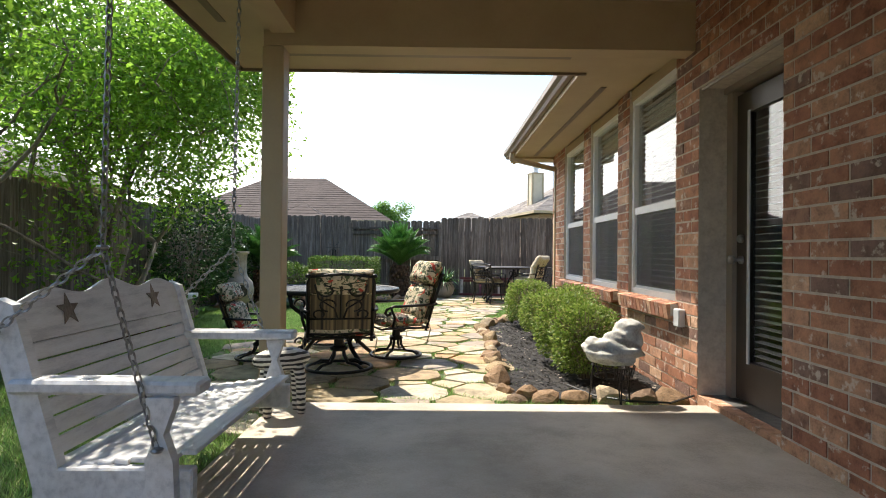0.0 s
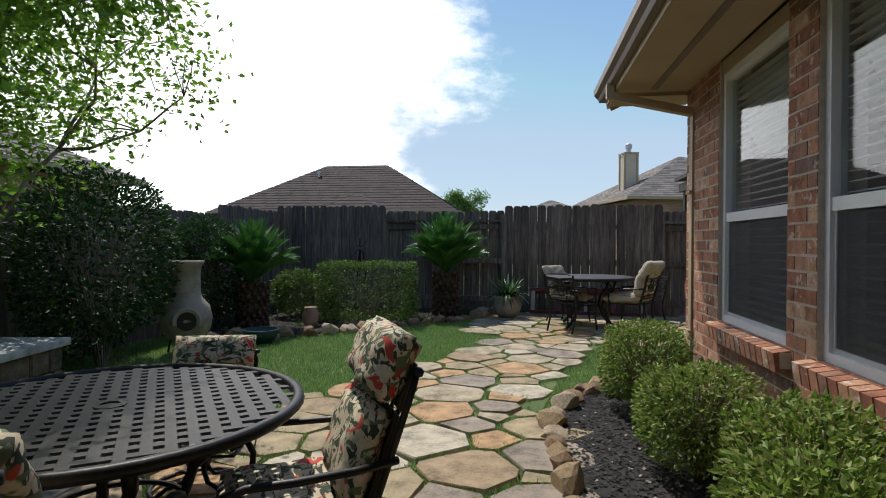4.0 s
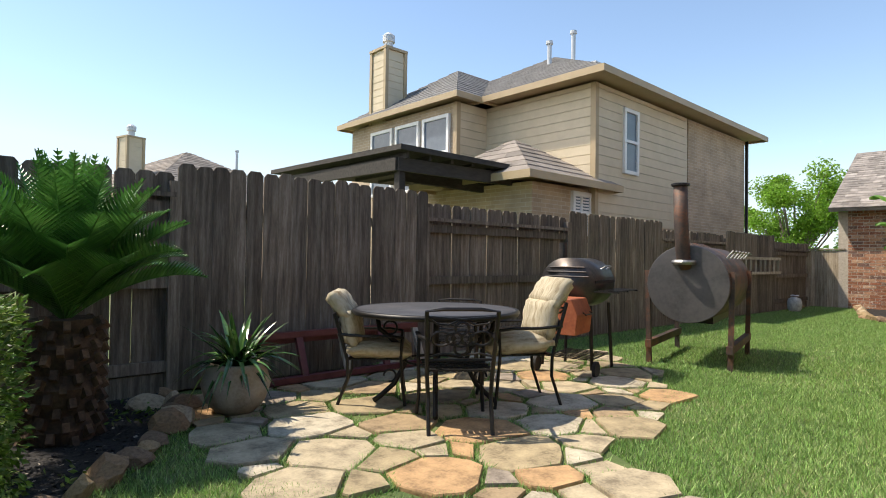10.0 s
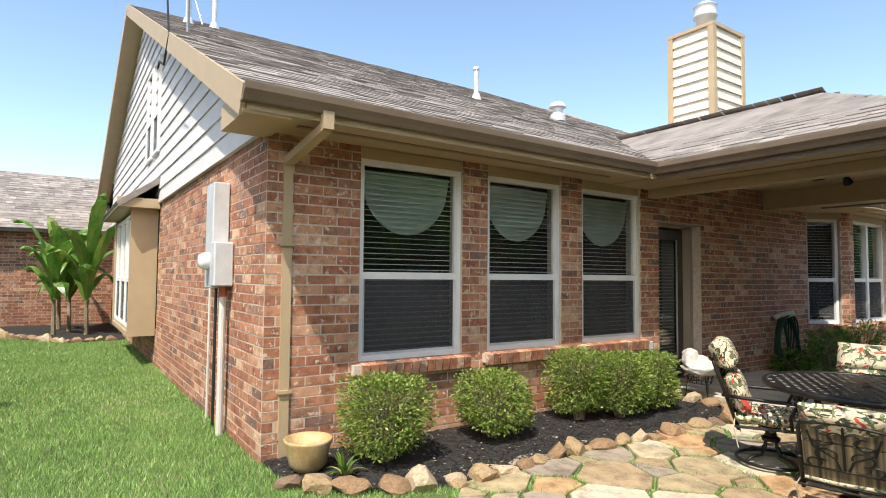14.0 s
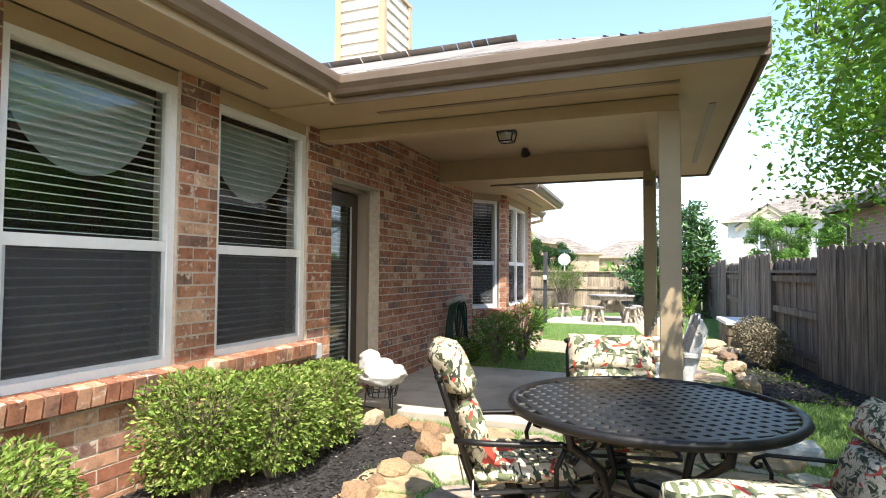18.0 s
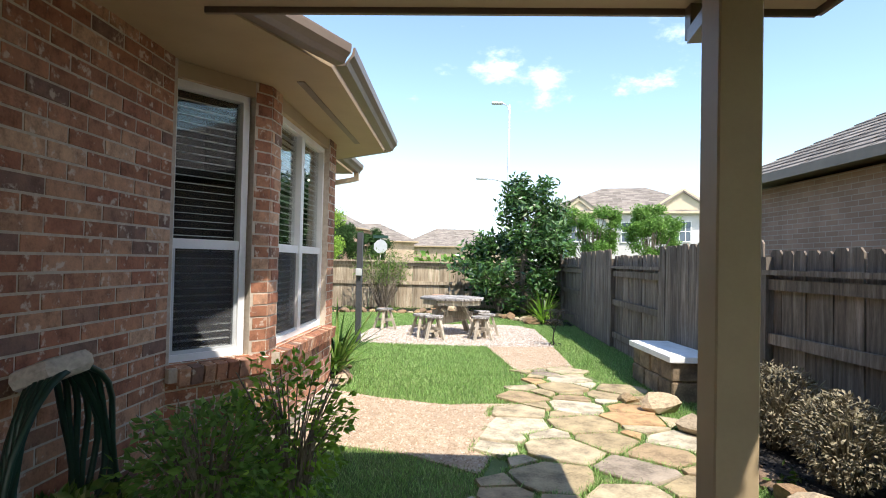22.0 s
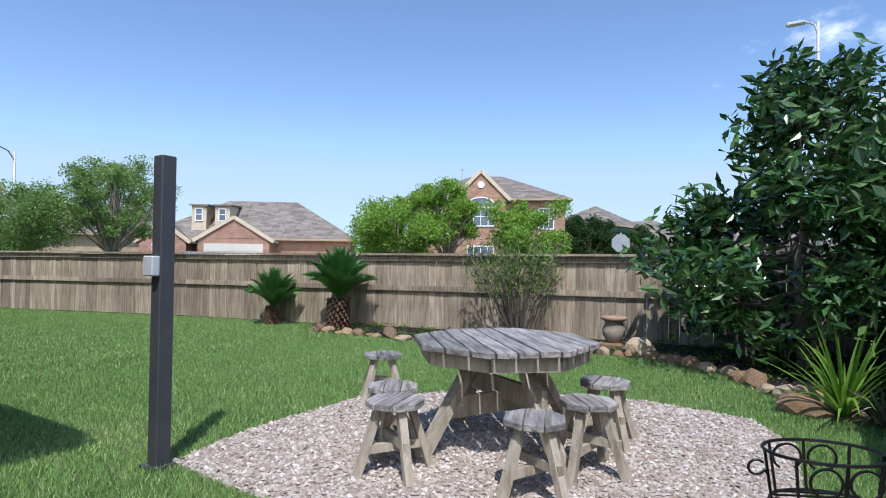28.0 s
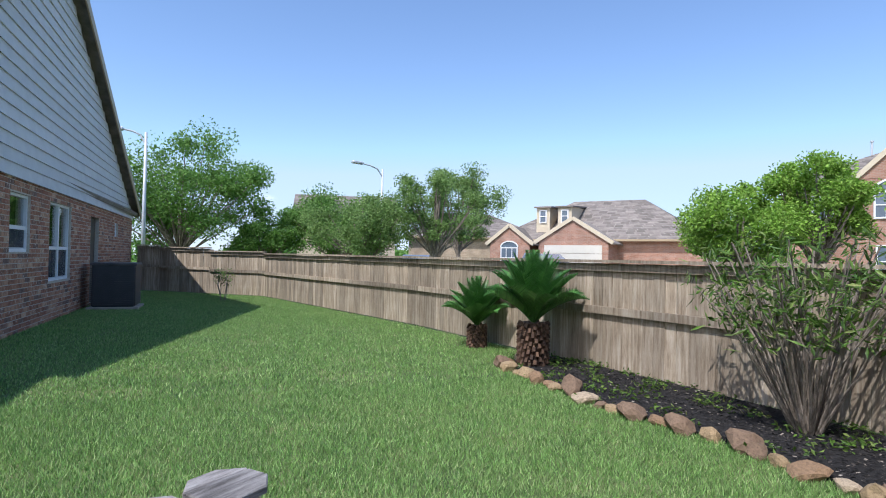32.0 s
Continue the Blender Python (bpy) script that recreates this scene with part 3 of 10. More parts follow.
def inside(poly, x, y):
    hit = False
    for (x0, y0), (x1, y1) in zip(poly, poly[1:] + poly[:1]):
        if (y0 > y) != (y1 > y) and x < (x1 - x0) * (y - y0) / (y1 - y0) + x0:
            hit = not hit
    return hit


def inside_many(poly, x, y):
    hit = np.zeros(len(x), bool)
    for (x0, y0), (x1, y1) in zip(poly, poly[1:] + poly[:1]):
        if y0 != y1:
            hit ^= ((y0 > y) != (y1 > y)) & (x < (x1 - x0) * (y - y0) / (y1 - y0) + x0)
    return hit

# ---- plan ----
WX, NY, SY = 2.62, 8.32, -4.70            # west, north and south faces of the house


def wx(y):
    """The west face stands a trifle out of square."""
    return 2.585 + 0.0075 * y


EAVE_Z, RIDGE_X, RIDGE_Z = 2.45, 10.4, 6.46
SLAB_Z = 0.08
PITCH = (RIDGE_Z - 2.58) / (RIDGE_X - 2.05)
BED_HOUSE = [(2.7, 8.3), (2.2, 8.3), (1.74, 7.9), (1.5, 7.3), (1.5, 5.0), (1.37, 4.1), (1.5, 3.78), (2.7, 3.78)]
BED_NORTH = [(-3.2, 13.5), (0.9, 13.3), (0.68, 12.5), (0.16, 11.8), (-0.5, 11.33), (-0.95, 10.73), (-1.65, 10.28), (-2.05, 9.88), (-2.7, 9.8), (-3.2, 10.0)]
BED_CORNER = [(2.2, -2.75), (2.08, -3.0), (2.4, -3.9), (2.75, -4.8), (3.2, -4.8), (2.95, -3.3)]
BED_SOUTH = [(6.4, -11.8), (6.2, -10.75), (4.1, -10.75), (3.0, -11.0), (2.1, -11.0), (0.9, -11.15), (0.1, -10.6), (-0.5, -9.5), (-1.4, -9.0), (-1.4, -12.7)]
BED_WEST = [(-0.9, 1.4), (-0.92, -1.6), (-1.5, -2.1), (-1.9, -0.6), (-2.1, 1.6)]
BED_WING = [(12.0, 8.34), (11.8, 9.3), (13.4, 10.4), (16.5, 11.0), (16.5, 8.34)]
FLAG_NORTH = [(-0.75, 3.3), (-0.25, 3.25), (-0.15, 3.56), (1.35, 3.56), (1.3, 4.2), (1.43, 5.0), (1.43, 7.4), (1.66, 8.6), (1.75, 9.4), (2.3, 10.3), (3.3, 10.35), (4.6, 10.9), (5.2, 12.0), (4.4, 13.0), (0.95, 13.1), (0.75, 12.3), (0.6, 11.3), (1.05, 10.4), (0.84, 9.46), (0.45, 8.9), (-0.1, 7.9), (-0.75, 6.9), (-1.15, 6.2), (-1.25, 5.0), (-1.05, 4.2)]
FLAG_SOUTH = [(-0.5, 1.22), (1.0, 1.22), (0.85, 0.0), (0.75, -0.6), (0.5, -1.6), (0.36, -2.4), (0.2, -3.9), (-0.5, -4.2), (-0.85, -2.6), (-0.88, -1.4), (-0.7, 0.0)]
GRAVEL_BAY = [(2.2, -2.72), (1.65, -2.44), (1.03, -2.26), (0.4, -2.38), (0.52, -1.5), (0.78, -0.62), (1.29, -0.95), (1.82, -1.08), (2.2, -0.9)]
GRAVEL_STRIP = [(0.2, -3.75), (-0.5, -4.0), (-0.52, -6.1), (0.55, -6.0)]
GRAVEL_TABLE = [(2.52, -5.92), (2.66, -6.6), (2.62, -7.7), (1.8, -8.55), (0.5, -8.9), (-0.2, -8.75), (-0.5, -8.2), (-0.52, -6.0), (0.5, -5.85), (1.6, -5.85)]
SLAB = [(-0.05, 1.13), (2.7, 1.13), (2.7, 3.46), (-0.05, 3.46)]
YARD = [(-3.2, 13.5), (16.5, 11.9), (16.5, 8.3), (2.7, 8.3), (2.7, -0.3), (2.2, -0.85), (2.2, -2.7), (2.95, -3.3), (2.95, -4.7), (20.8, -4.7), (20.5, -5.6), (17.8, -8.7), (9.9, -10.9), (3.6, -12.1), (-1.4, -12.8), (-1.5, -4.0), (-1.85, 0.0), (-2.6, 4.0), (-3.1, 7.0)]

# ---- ground ----
bm = bmesh.new()
R = 260.0
ring = [bm.verts.new((R * math.cos(a), R * math.sin(a), 0)) for a in np.linspace(0, 2 * math.pi, 48, endpoint=False)]
bm.faces.new(ring)
ground = structure("ground", bm, LAWN, "grass lawn with worn patches, reaching out past the fences")
bm = bmesh.new()
prism(bm, SLAB, -0.1, SLAB_Z)
bevelled(bm, 0.012)
porch_slab = structure("pavement", bm, CONCRETE, "stained concrete porch slab")
for nm, poly in (("house", BED_HOUSE), ("north", BED_NORTH), ("corner", BED_CORNER), ("south", BED_SOUTH), ("west", BED_WEST), ("wing", BED_WING)):
    bm = bmesh.new()
    prism(bm, poly, -0.05, 0.03)
    structure("ground_mulch_" + nm, bm, MULCH, "black mulch planting bed")
for nm, poly in (("bay", GRAVEL_BAY), ("strip", GRAVEL_STRIP), ("table", GRAVEL_TABLE)):
    bm = bmesh.new()
    prism(bm, poly, -0.05, 0.012 if nm != "strip" else 0.008)
    structure("ground_gravel_" + nm, bm, GRAVEL_BED if nm == "table" else GRAVEL_TAN, "pale pea gravel bed")


# ---- brick walls ----
COURSE, PITCH_B, BRICK_L, BRICK_H = 0.0775, 0.240, 0.228, 0.0655
_bm = bmesh.new()
box(_bm, -BRICK_L / 2, -0.008, -BRICK_H / 2, BRICK_L / 2, 0.008, BRICK_H / 2)
BRICK_MESH = link_mesh("brick", _bm, BRICK)


def wall_rects(length, z0, z1, openings):
    """The solid rectangles of a wall with openings."""
    us = sorted({0.0, length, *[o[0] for o in openings], *[o[1] for o in openings]})
    for a, b in zip(us, us[1:]):
        mid, cuts = (a + b) / 2, sorted((o[2], o[3]) for o in openings if o[0] < (a + b) / 2 < o[1])
        z = z0
        for c0, c1 in cuts:
            if c0 > z:
                yield a, b, z, c0
            z = max(z, c1)
        if z < z1:
            yield a, b, z, z1


def brick_wall(name, start, end, z0, z1, openings=(), near=None, bricks=(None, None), label="red-brown brick wall with pale mortar", gable=None):
    """A backing wall from start to end (outside to the left-hand side of the way), with bricks standing proud of the mortar."""
    a, b = Vector((*start, 0)), Vector((*end, 0))
    length = (b - a).length
    u = (b - a) / length
    nrm = Vector((-u.y, u.x, 0))
    bm = bmesh.new()
    for u0, u1, w0, w1 in wall_rects(length, z0, z1, openings):
        p, q = a + u * u0, a + u * u1
        prism(bm, [(p.x, p.y), (q.x, q.y), (q.x - nrm.x * 0.2, q.y - nrm.y * 0.2), (p.x - nrm.x * 0.2, p.y - nrm.y * 0.2)], w0, w1)
    wall = structure(name, bm, MORTAR, label)
    verts, faces = [], []
    m3 = Matrix((u, nrm, Vector((0, 0, 1)))).transposed()
    count, row = 0, 0
    z = z0 + 0.05 + COURSE / 2
    lo, hi = bricks[0] or 0.0, bricks[1] or length
    while z + COURSE / 2 <= z1 + 0.02:
        free, at = [], lo
        for o in sorted(o for o in openings if o[2] < z < o[3]):
            if o[0] > at:
                free.append((at, min(o[0], hi)))
            at = max(at, o[1])
        if at < hi:
            free.append((at, hi))
        for f0, f1 in free:
            k = math.floor((f0 - (row % 2) * PITCH_B / 2) / PITCH_B)
            while True:
                c0 = k * PITCH_B + (row % 2) * PITCH_B / 2
                k += 1
                b0, b1 = max(c0, f0 + 0.004), min(c0 + BRICK_L, f1 - 0.004)
                if c0 > f1:
                    break
                if b1 - b0 < 0.03:
                    continue
                out = -0.0045 + random.uniform(-0.0018, 0.0018)
                full = abs(b1 - b0 - BRICK_L) < 0.002
                mid = a + u * ((b0 + b1) / 2) + nrm * out
                if full and near and near[0] < (b0 + b1) / 2 < near[1] and near[2] < z < near[3] and count < 300:
                    ob = new("brick", BRICK_MESH)
                    ob.parent = wall
                    ob.matrix_local = Matrix.LocRotScale((mid.x, mid.y, z), (m3 @ Matrix.Rotation(random.uniform(-0.006, 0.006), 3, "Y")).to_quaternion(), None)
                    count += 1
                else:
                    s, h = (b1 - b0) / 2, BRICK_H / 2
                    base = len(verts)
                    for du in (-s, s):
                        for dn in (-0.008, 0.008):
                            for dz in (-h, h):
                                v = mid + u * du + nrm * dn
                                verts.append((v.x, v.y, z + dz))
                    for f in ((4, 6, 7, 5), (0, 1, 3, 2), (2, 3, 7, 6), (1, 5, 7, 3), (0, 2, 6, 4)):
                        faces.append([base + i for i in f])
        z += COURSE
        row += 1
    if verts:
        stuff("bricks", verts, faces, BRICK, wall)
    return wall


SW_Y = -4.42
WIN = [(8.32 - 7.55, 8.32 - 6.52), (8.32 - 6.22, 8.32 - 5.24), (8.32 - 4.92, 8.32 - 3.93)]
SILL, HEAD = 0.68, 2.355
DOOR_N, DOOR_S = 3.57, 2.68
west_open = [(a, b, SILL, EAVE_Z) for a, b in WIN] + [(8.32 - DOOR_N, 8.32 - DOOR_S, 0.0, 2.078)]
brick_wall("wall_west", (wx(-0.28), -0.28), (wx(NY), NY), -0.06, EAVE_Z + 0.3, [(8.6 - b, 8.6 - a, c, d) for a, b, c, d in west_open], near=(1.6, 5.6, 0.3, 2.4))
brick_wall("wall_bay_1", (2.20, -0.83), (wx(-0.28), -0.28), -0.06, EAVE_Z, [(0.13, 0.65, SILL, EAVE_Z)], near=(0, 2, 0, 3))
brick_wall("wall_bay_2", (2.20, -2.68), (2.20, -0.83), -0.06, EAVE_Z, [(0.26, 1.65, SILL, EAVE_Z)], near=(0, 2, 0.2, 3))
brick_wall("wall_bay_3", (2.95, -3.30), (2.20, -2.68), -0.06, EAVE_Z)
brick_wall("wall_west_2", (2.95, SW_Y), (2.95, -3.30), -0.06, EAVE_Z)
brick_wall("wall_south_2", (5.8, SW_Y), (2.95, SW_Y), -0.06, EAVE_Z)
brick_wall("wall_jog", (5.8, SY), (5.8, SW_Y), -0.06, EAVE_Z)
brick_wall("wall_north", (wx(NY), NY), (16.5, NY), -0.06, EAVE_Z, [(5.3, 8.0, 0.55, 2.4)], near=(0, 2.4, 0.2, 2.4))
brick_wall("wall_wing", (16.5, NY), (16.5, 11.15), -0.06, EAVE_Z)
SOUTH_WIN = [(6.95, 7.88, 1.25, 2.14), (8.94, 10.42, 0.72, 2.16), (12.2, 13.1, 0.05, 2.1), (15.2, 15.7, 1.7, 2.1)]
brick_wall("wall_south", (21.2, SY), (5.8, SY), -0.06, EAVE_Z, [(18.25 - b + 0.0, 18.25 - a, c, d) for a, b, c, d in SOUTH_WIN], bricks=(0.0, 12.5))
for nm, (x0, y0, x1, y1) in {"wall_east": (21.0, -4.7, 21.2, 8.3), "wall_wing_north": (16.5, 11.15, 24.0, 11.35), "wall_inner": (16.5, 8.12, 21.2, 8.32)}.items():
    bm = bmesh.new()
    box(bm, x0, y0, -0.06, x1, y1, EAVE_Z)
    structure(nm, bm, MORTAR, "brick house wall")
# foundation strip that shows under the bay
bm = bmesh.new()
prism(bm, [(2.185, -0.83), (2.70, -0.265), (2.70, -0.4), (2.3, -0.95), (2.3, -2.6), (2.95, -3.1), (2.94, -3.3), (2.185, -2.69)], -0.05, 0.10)
structure("trim_foundation", bm, CONCRETE, "concrete foundation edge")


# ---- clapboard gables ----
def gable(name, y, x0, x1, z_low, out, boards_mat, label):
    back = bmesh.new()
    pts = [(x0, z_low), (x1, z_low), (x1, min(zr(x1), 9)), (RIDGE_X, RIDGE_Z - 0.12), (x0, zr(x0))]
    lo, hi = [back.verts.new((x, y - out * 0.02, z)) for x, z in pts], [back.verts.new((x, y - out * 0.18, z)) for x, z in pts]
    back.faces.new(lo)
    back.faces.new(hi[::-1])
    for i in range(len(pts)):
        back.faces.new((lo[i], lo[(i + 1) % len(pts)], hi[(i + 1) % len(pts)], hi[i]))
    g = structure(name, back, boards_mat, label)
    z = z_low
    while z < RIDGE_Z - 0.3:
        zt = min(z + 0.215, RIDGE_Z - 0.12)
        left = max(x0, 2.05 + (zt - 2.5) / PITCH)
        right = min(x1, RIDGE_X + (RIDGE_Z - 0.1 - zt) / ((RIDGE_Z - 2.55) / 10.9))
        bmb = bmesh.new()
        q = [(left, y + out * 0.028, z), (right, y + out * 0.028, z), (right, y + out * 0.008, zt + 0.01), (left, y + out * 0.008, zt + 0.01)]
        f = [bmb.verts.new(p) for p in q] + [bmb.verts.new((p[0], y - out * 0.02, p[2])) for p in q]
        for idx in ((0, 1, 2, 3), (7, 6, 5, 4), (0, 4, 5, 1), (1, 5, 6, 2), (2, 6, 7, 3), (3, 7, 4, 0)):
            bmb.faces.new([f[i] for i in idx])
        part("siding_board", bmb, boards_mat, g)
        z += 0.205
    return g


def zr(x):
    return min(2.58 + (x - 2.05) * PITCH, RIDGE_Z - (x - RIDGE_X) * (RIDGE_Z - 2.55) / 10.9) - 0.12


gable("wall_gable_north", NY + 0.02, WX + 0.1, 16.5, EAVE_Z, 1, SIDING, "pale lapped siding gable")
GX0, GX1, GXA, GZA = 5.8, 21.35, 11.7, 6.95


def zg(x):
    return 2.55 + (GZA - 2.55) * ((x - GX0) / (GXA - GX0) if x < GXA else (GX1 - x) / (GX1 - GXA))


back = bmesh.new()
pts = [(GX0 + 0.3, EAVE_Z - 0.1), (GX1 - 0.3, EAVE_Z - 0.1), (GX1 - 0.3, zg(GX1 - 0.3) - 0.12), (GXA, GZA - 0.12), (GX0 + 0.3, zg(GX0 + 0.3) - 0.12)]
lo, hi = [back.verts.new((x, SY, z)) for x, z in pts], [back.verts.new((x, SY + 0.16, z)) for x, z in pts]
back.faces.new(lo)
back.faces.new(hi[::-1])
for i in range(5):
    back.faces.new((lo[i], lo[(i + 1) % 5], hi[(i + 1) % 5], hi[i]))
south_gable = structure("wall_gable_south", back, SIDING, "pale lapped siding gable")
for i in range(20):
    z = EAVE_Z - 0.1 + 0.2 * i
    zt = z + 0.212
    if zt > GZA - 0.25:
        break
    f = max(0.0, (zt + 0.12 - 2.55) / (GZA - 2.55))
    left, right = max(GX0 + 0.3, GX0 + f * (GXA - GX0)), min(GX1 - 0.3, GX1 - f * (GX1 - GXA))
    bmb = bmesh.new()
    box(bmb, left, SY - 0.05, z, right, SY - 0.004, zt)
    for v in bmb.verts:
        if v.co.z > z + 0.1 and v.co.y < SY - 0.03:
            v.co.y = SY - 0.026
    part("siding_board", bmb, SIDING, south_gable)


# ---- roofs ----
def shingled(name, quad, eave, up, label, tint=SHINGLE, rows=True, step=0.145):
    """A roof plane as a thick deck with lapped shingle tabs. eave: the two eave ends; up: the direction up the slope."""
    bm = bmesh.new()
    slab3(bm, quad, 0.1)
    deck = structure(name, bm, SHINGLE, label)
    if not rows:
        return deck
    q = [Vector(p) for p in quad]
    e0, e1 = Vector(eave[0]), Vector(eave[1])
    ud, vd = (e1 - e0).normalized(), Vector(up).normalized()
    nrm = ud.cross(vd).normalized()
    if nrm.z < 0:
        nrm = -nrm
    poly = [((p - e0).dot(ud), (p - e0).dot(vd)) for p in q]
    vmax = max(p[1] for p in poly)
    verts, faces = [], []
    v, row = 0.0, 0
    while v < vmax - 0.03:
        xs = []
        vm = v + step * 0.5
        for (x0, y0), (x1, y1) in zip(poly, poly[1:] + poly[:1]):
            if (y0 > vm) != (y1 > vm):
                xs.append((x1 - x0) * (vm - y0) / (y1 - y0) + x0)
        xs.sort()
        for s0, s1 in zip(xs[::2], xs[1::2]):
            x = s0 - random.uniform(0, 0.2)
            while x < s1:
                w = random.choice((0.16, 0.24, 0.32, 0.40))
                c0, c1 = max(x, s0), min(x + w - 0.006, s1)
                x += w
                if c1 - c0 < 0.03:
                    continue
                lift, low = random.uniform(0.006, 0.016), v - random.choice((0.0, 0.0, 0.018))
                base = len(verts)
                for cu, cv, ch in ((c0, low, lift), (c1, low, lift), (c1, v + step + 0.02, 0.003), (c0, v + step + 0.02, 0.003), (c0, low, 0.0), (c1, low, 0.0)):
                    p = e0 + ud * cu + vd * cv + nrm * ch
                    verts.append(p[:])
                faces.append([base, base + 1, base + 2, base + 3])
                faces.append([base + 4, base + 5, base + 1, base])
        v += step
        row += 1
    stuff("shingles", verts, faces, tint, deck)
    return deck


def zm(x):
    return 2.58 + (x - 2.05) * PITCH


UPW = Vector((1, 0, PITCH))
shingled("roof_west_1", [(2.05, 8.66, zm(2.05)), (2.05, 4.40, zm(2.05)), (4.08, 2.45, zm(4.08)), (2.05, 0.44, zm(2.05)), (2.05, 0.3, zm(2.05)), (RIDGE_X, 0.3, RIDGE_Z), (RIDGE_X, 8.66, RIDGE_Z)], ((2.05, 8.66, zm(2.05)), (2.05, 4.40, zm(2.05))), UPW, "grey-brown shingle roof slope")
shingled("roof_west_2", [(2.38, 0.29, zm(2.38)), (2.38, -4.55, zm(2.38)), (RIDGE_X, 0.29, RIDGE_Z)], ((2.38, 0.29, zm(2.38)), (2.38, -4.55, zm(2.38))), UPW, "grey-brown shingle roof slope", step=0.29)
shingled("roof_east", [(21.3, 8.66, 2.55), (21.3, -4.9, 2.55), (RIDGE_X, 0.29, RIDGE_Z), (RIDGE_X, 8.66, RIDGE_Z)], None, None, "grey-brown shingle roof slope", rows=False)
shingled("roof_south", [(2.38, -4.55, zm(2.38)), (21.3, -4.9, 2.54), (RIDGE_X, 0.29, RIDGE_Z)], None, None, "grey-brown shingle hip over the south end", rows=False)
for nm, gx in (("west", GX0), ("east", GX1)):
    shingled("roof_gable_" + nm, [(gx, -4.94, 2.57), (GXA, -4.94, GZA + 0.02), (GXA, 0.6, GZA + 0.02), (gx, 0.6, 2.57)], None, None, "grey-brown shingle slope of the south gable", rows=False)
PA, PB = (1.25, 2.45, 3.52), (4.1, 2.45, 3.52)
PX, PN, PS, PZ = -0.62, 4.42, 0.38, 2.57
shingled("roof_porch_north", [(PX, PN, PZ), (2.1, PN, PZ), PB, PA], ((PX, PN, PZ), (2.1, PN, PZ)), (0, -2.07, 0.97), "grey-brown shingle hip roof over the porch")
shingled("roof_porch_west", [(PX, PN, PZ), (PX, PS, PZ), PA], ((PX, PN, PZ), (PX, PS, PZ)), (2.03, 0, 0.97), "grey-brown shingle hip roof over the porch")
shingled("roof_porch_south", [(PX, PS, PZ), (2.1, PS, PZ), PB, PA], ((PX, PS, PZ), (2.1, PS, PZ)), (0, 2.05, 0.97), "grey-brown shingle hip roof over the porch")
BA = (4.0, -1.7, zm(4.0) + 0.02)
BAY_EAVE = [(2.05, 0.35), (1.69, -0.43), (1.75, -3.03), (2.40, -3.54)]
for nm, p, q in (("north", 0, 1), ("west", 1, 2), ("south", 2, 3)):
    bm = bmesh.new()
    slab3(bm, [(*BAY_EAVE[p], 2.56), (*BAY_EAVE[q], 2.56), BA], 0.08)
    structure("roof_bay_" + nm, bm, SHINGLE, "grey-brown shingle roof over the bay")
WR = 20.5
shingled("roof_wing", [(16.1, 11.5, 2.52), (16.1, 8.34, 2.52), (WR, 8.34, 4.55), (WR, 11.5, 4.55)], ((16.1, 11.5, 2.52), (16.1, 8.34, 2.52)), (4.4, 0, 2.03), "brown shingle roof of the wing", step=0.2)
shingled("roof_wing_back", [(25.0, 11.5, 2.52), (25.0, 8.34, 2.52), (WR, 8.34, 4.55), (WR, 11.5, 4.55)], None, None, "brown shingle roof of the wing", rows=False)


# ---- soffits, ceiling, gutters, fascia ----
def sheet(name, poly, z0, z1, mat, label):
    bm = bmesh.new()
    prism(bm, poly, z0, z1)
    return structure(name, bm, mat, label)


sheet("ceiling_soffit_west", [(2.07, 8.62), (2.07, PN - 0.02), (2.72, PN - 0.02), (2.72, 8.62)], EAVE_Z, EAVE_Z + 0.03, TRIM, "tan painted eave soffit")
sheet("ceiling_soffit_bay", [(2.05, 0.40), *[(x + 0.02, y) for x, y in BAY_EAVE[1:]], (2.42, -4.60), (5.8, -4.60), (5.8, -4.38), (3.0, -4.38), (3.0, 0.40)], EAVE_Z + 0.004, EAVE_Z + 0.034, TRIM, "tan painted bay soffit")
sheet("ceiling_porch", [(-0.06, 1.0), (2.70, 1.0), (2.70, 3.66), (-0.06, 3.66)], 2.66, 2.70, TRIM, "tan painted porch ceiling")
for nm, r in (("north", (PX + 0.02, 3.70, 2.66, PN - 0.02)), ("south", (PX + 0.02, PS + 0.02, 2.66, 0.95)), ("west", (PX + 0.02, 0.95, -0.14, 3.70))):
    sheet("ceiling_soffit_porch_" + nm, [(r[0], r[1]), (r[2], r[1]), (r[2], r[3]), (r[0], r[3])], 2.44, 2.465, TRIM, "tan painted porch soffit")
for nm, p, q in (("north", (-0.2, 3.70), (2.64, 3.70)), ("south", (-0.05, 1.0), (2.66, 1.0)), ("west", (-0.06, 1.075), (-0.06, 3.575))):
    bm = bmesh.new()
    z = {"north": 2.34, "south": 2.40, "west": 2.40}[nm]
    w = 0.075
    if nm == "west":
        box(bm, p[0] - w, p[1], z, p[0] + w, q[1], 2.75)
    else:
        box(bm, p[0], p[1] - w, z, q[0], p[1] + w, 2.75)
        box(bm, p[0], p[1] + (w if nm == "north" else -w - 0.02), z + 0.10, q[0], p[1] + (w + 0.02 if nm == "north" else -w), z + 0.13)
    structure("trim_beam_" + nm, bm, TRIM, "tan boxed porch beam")


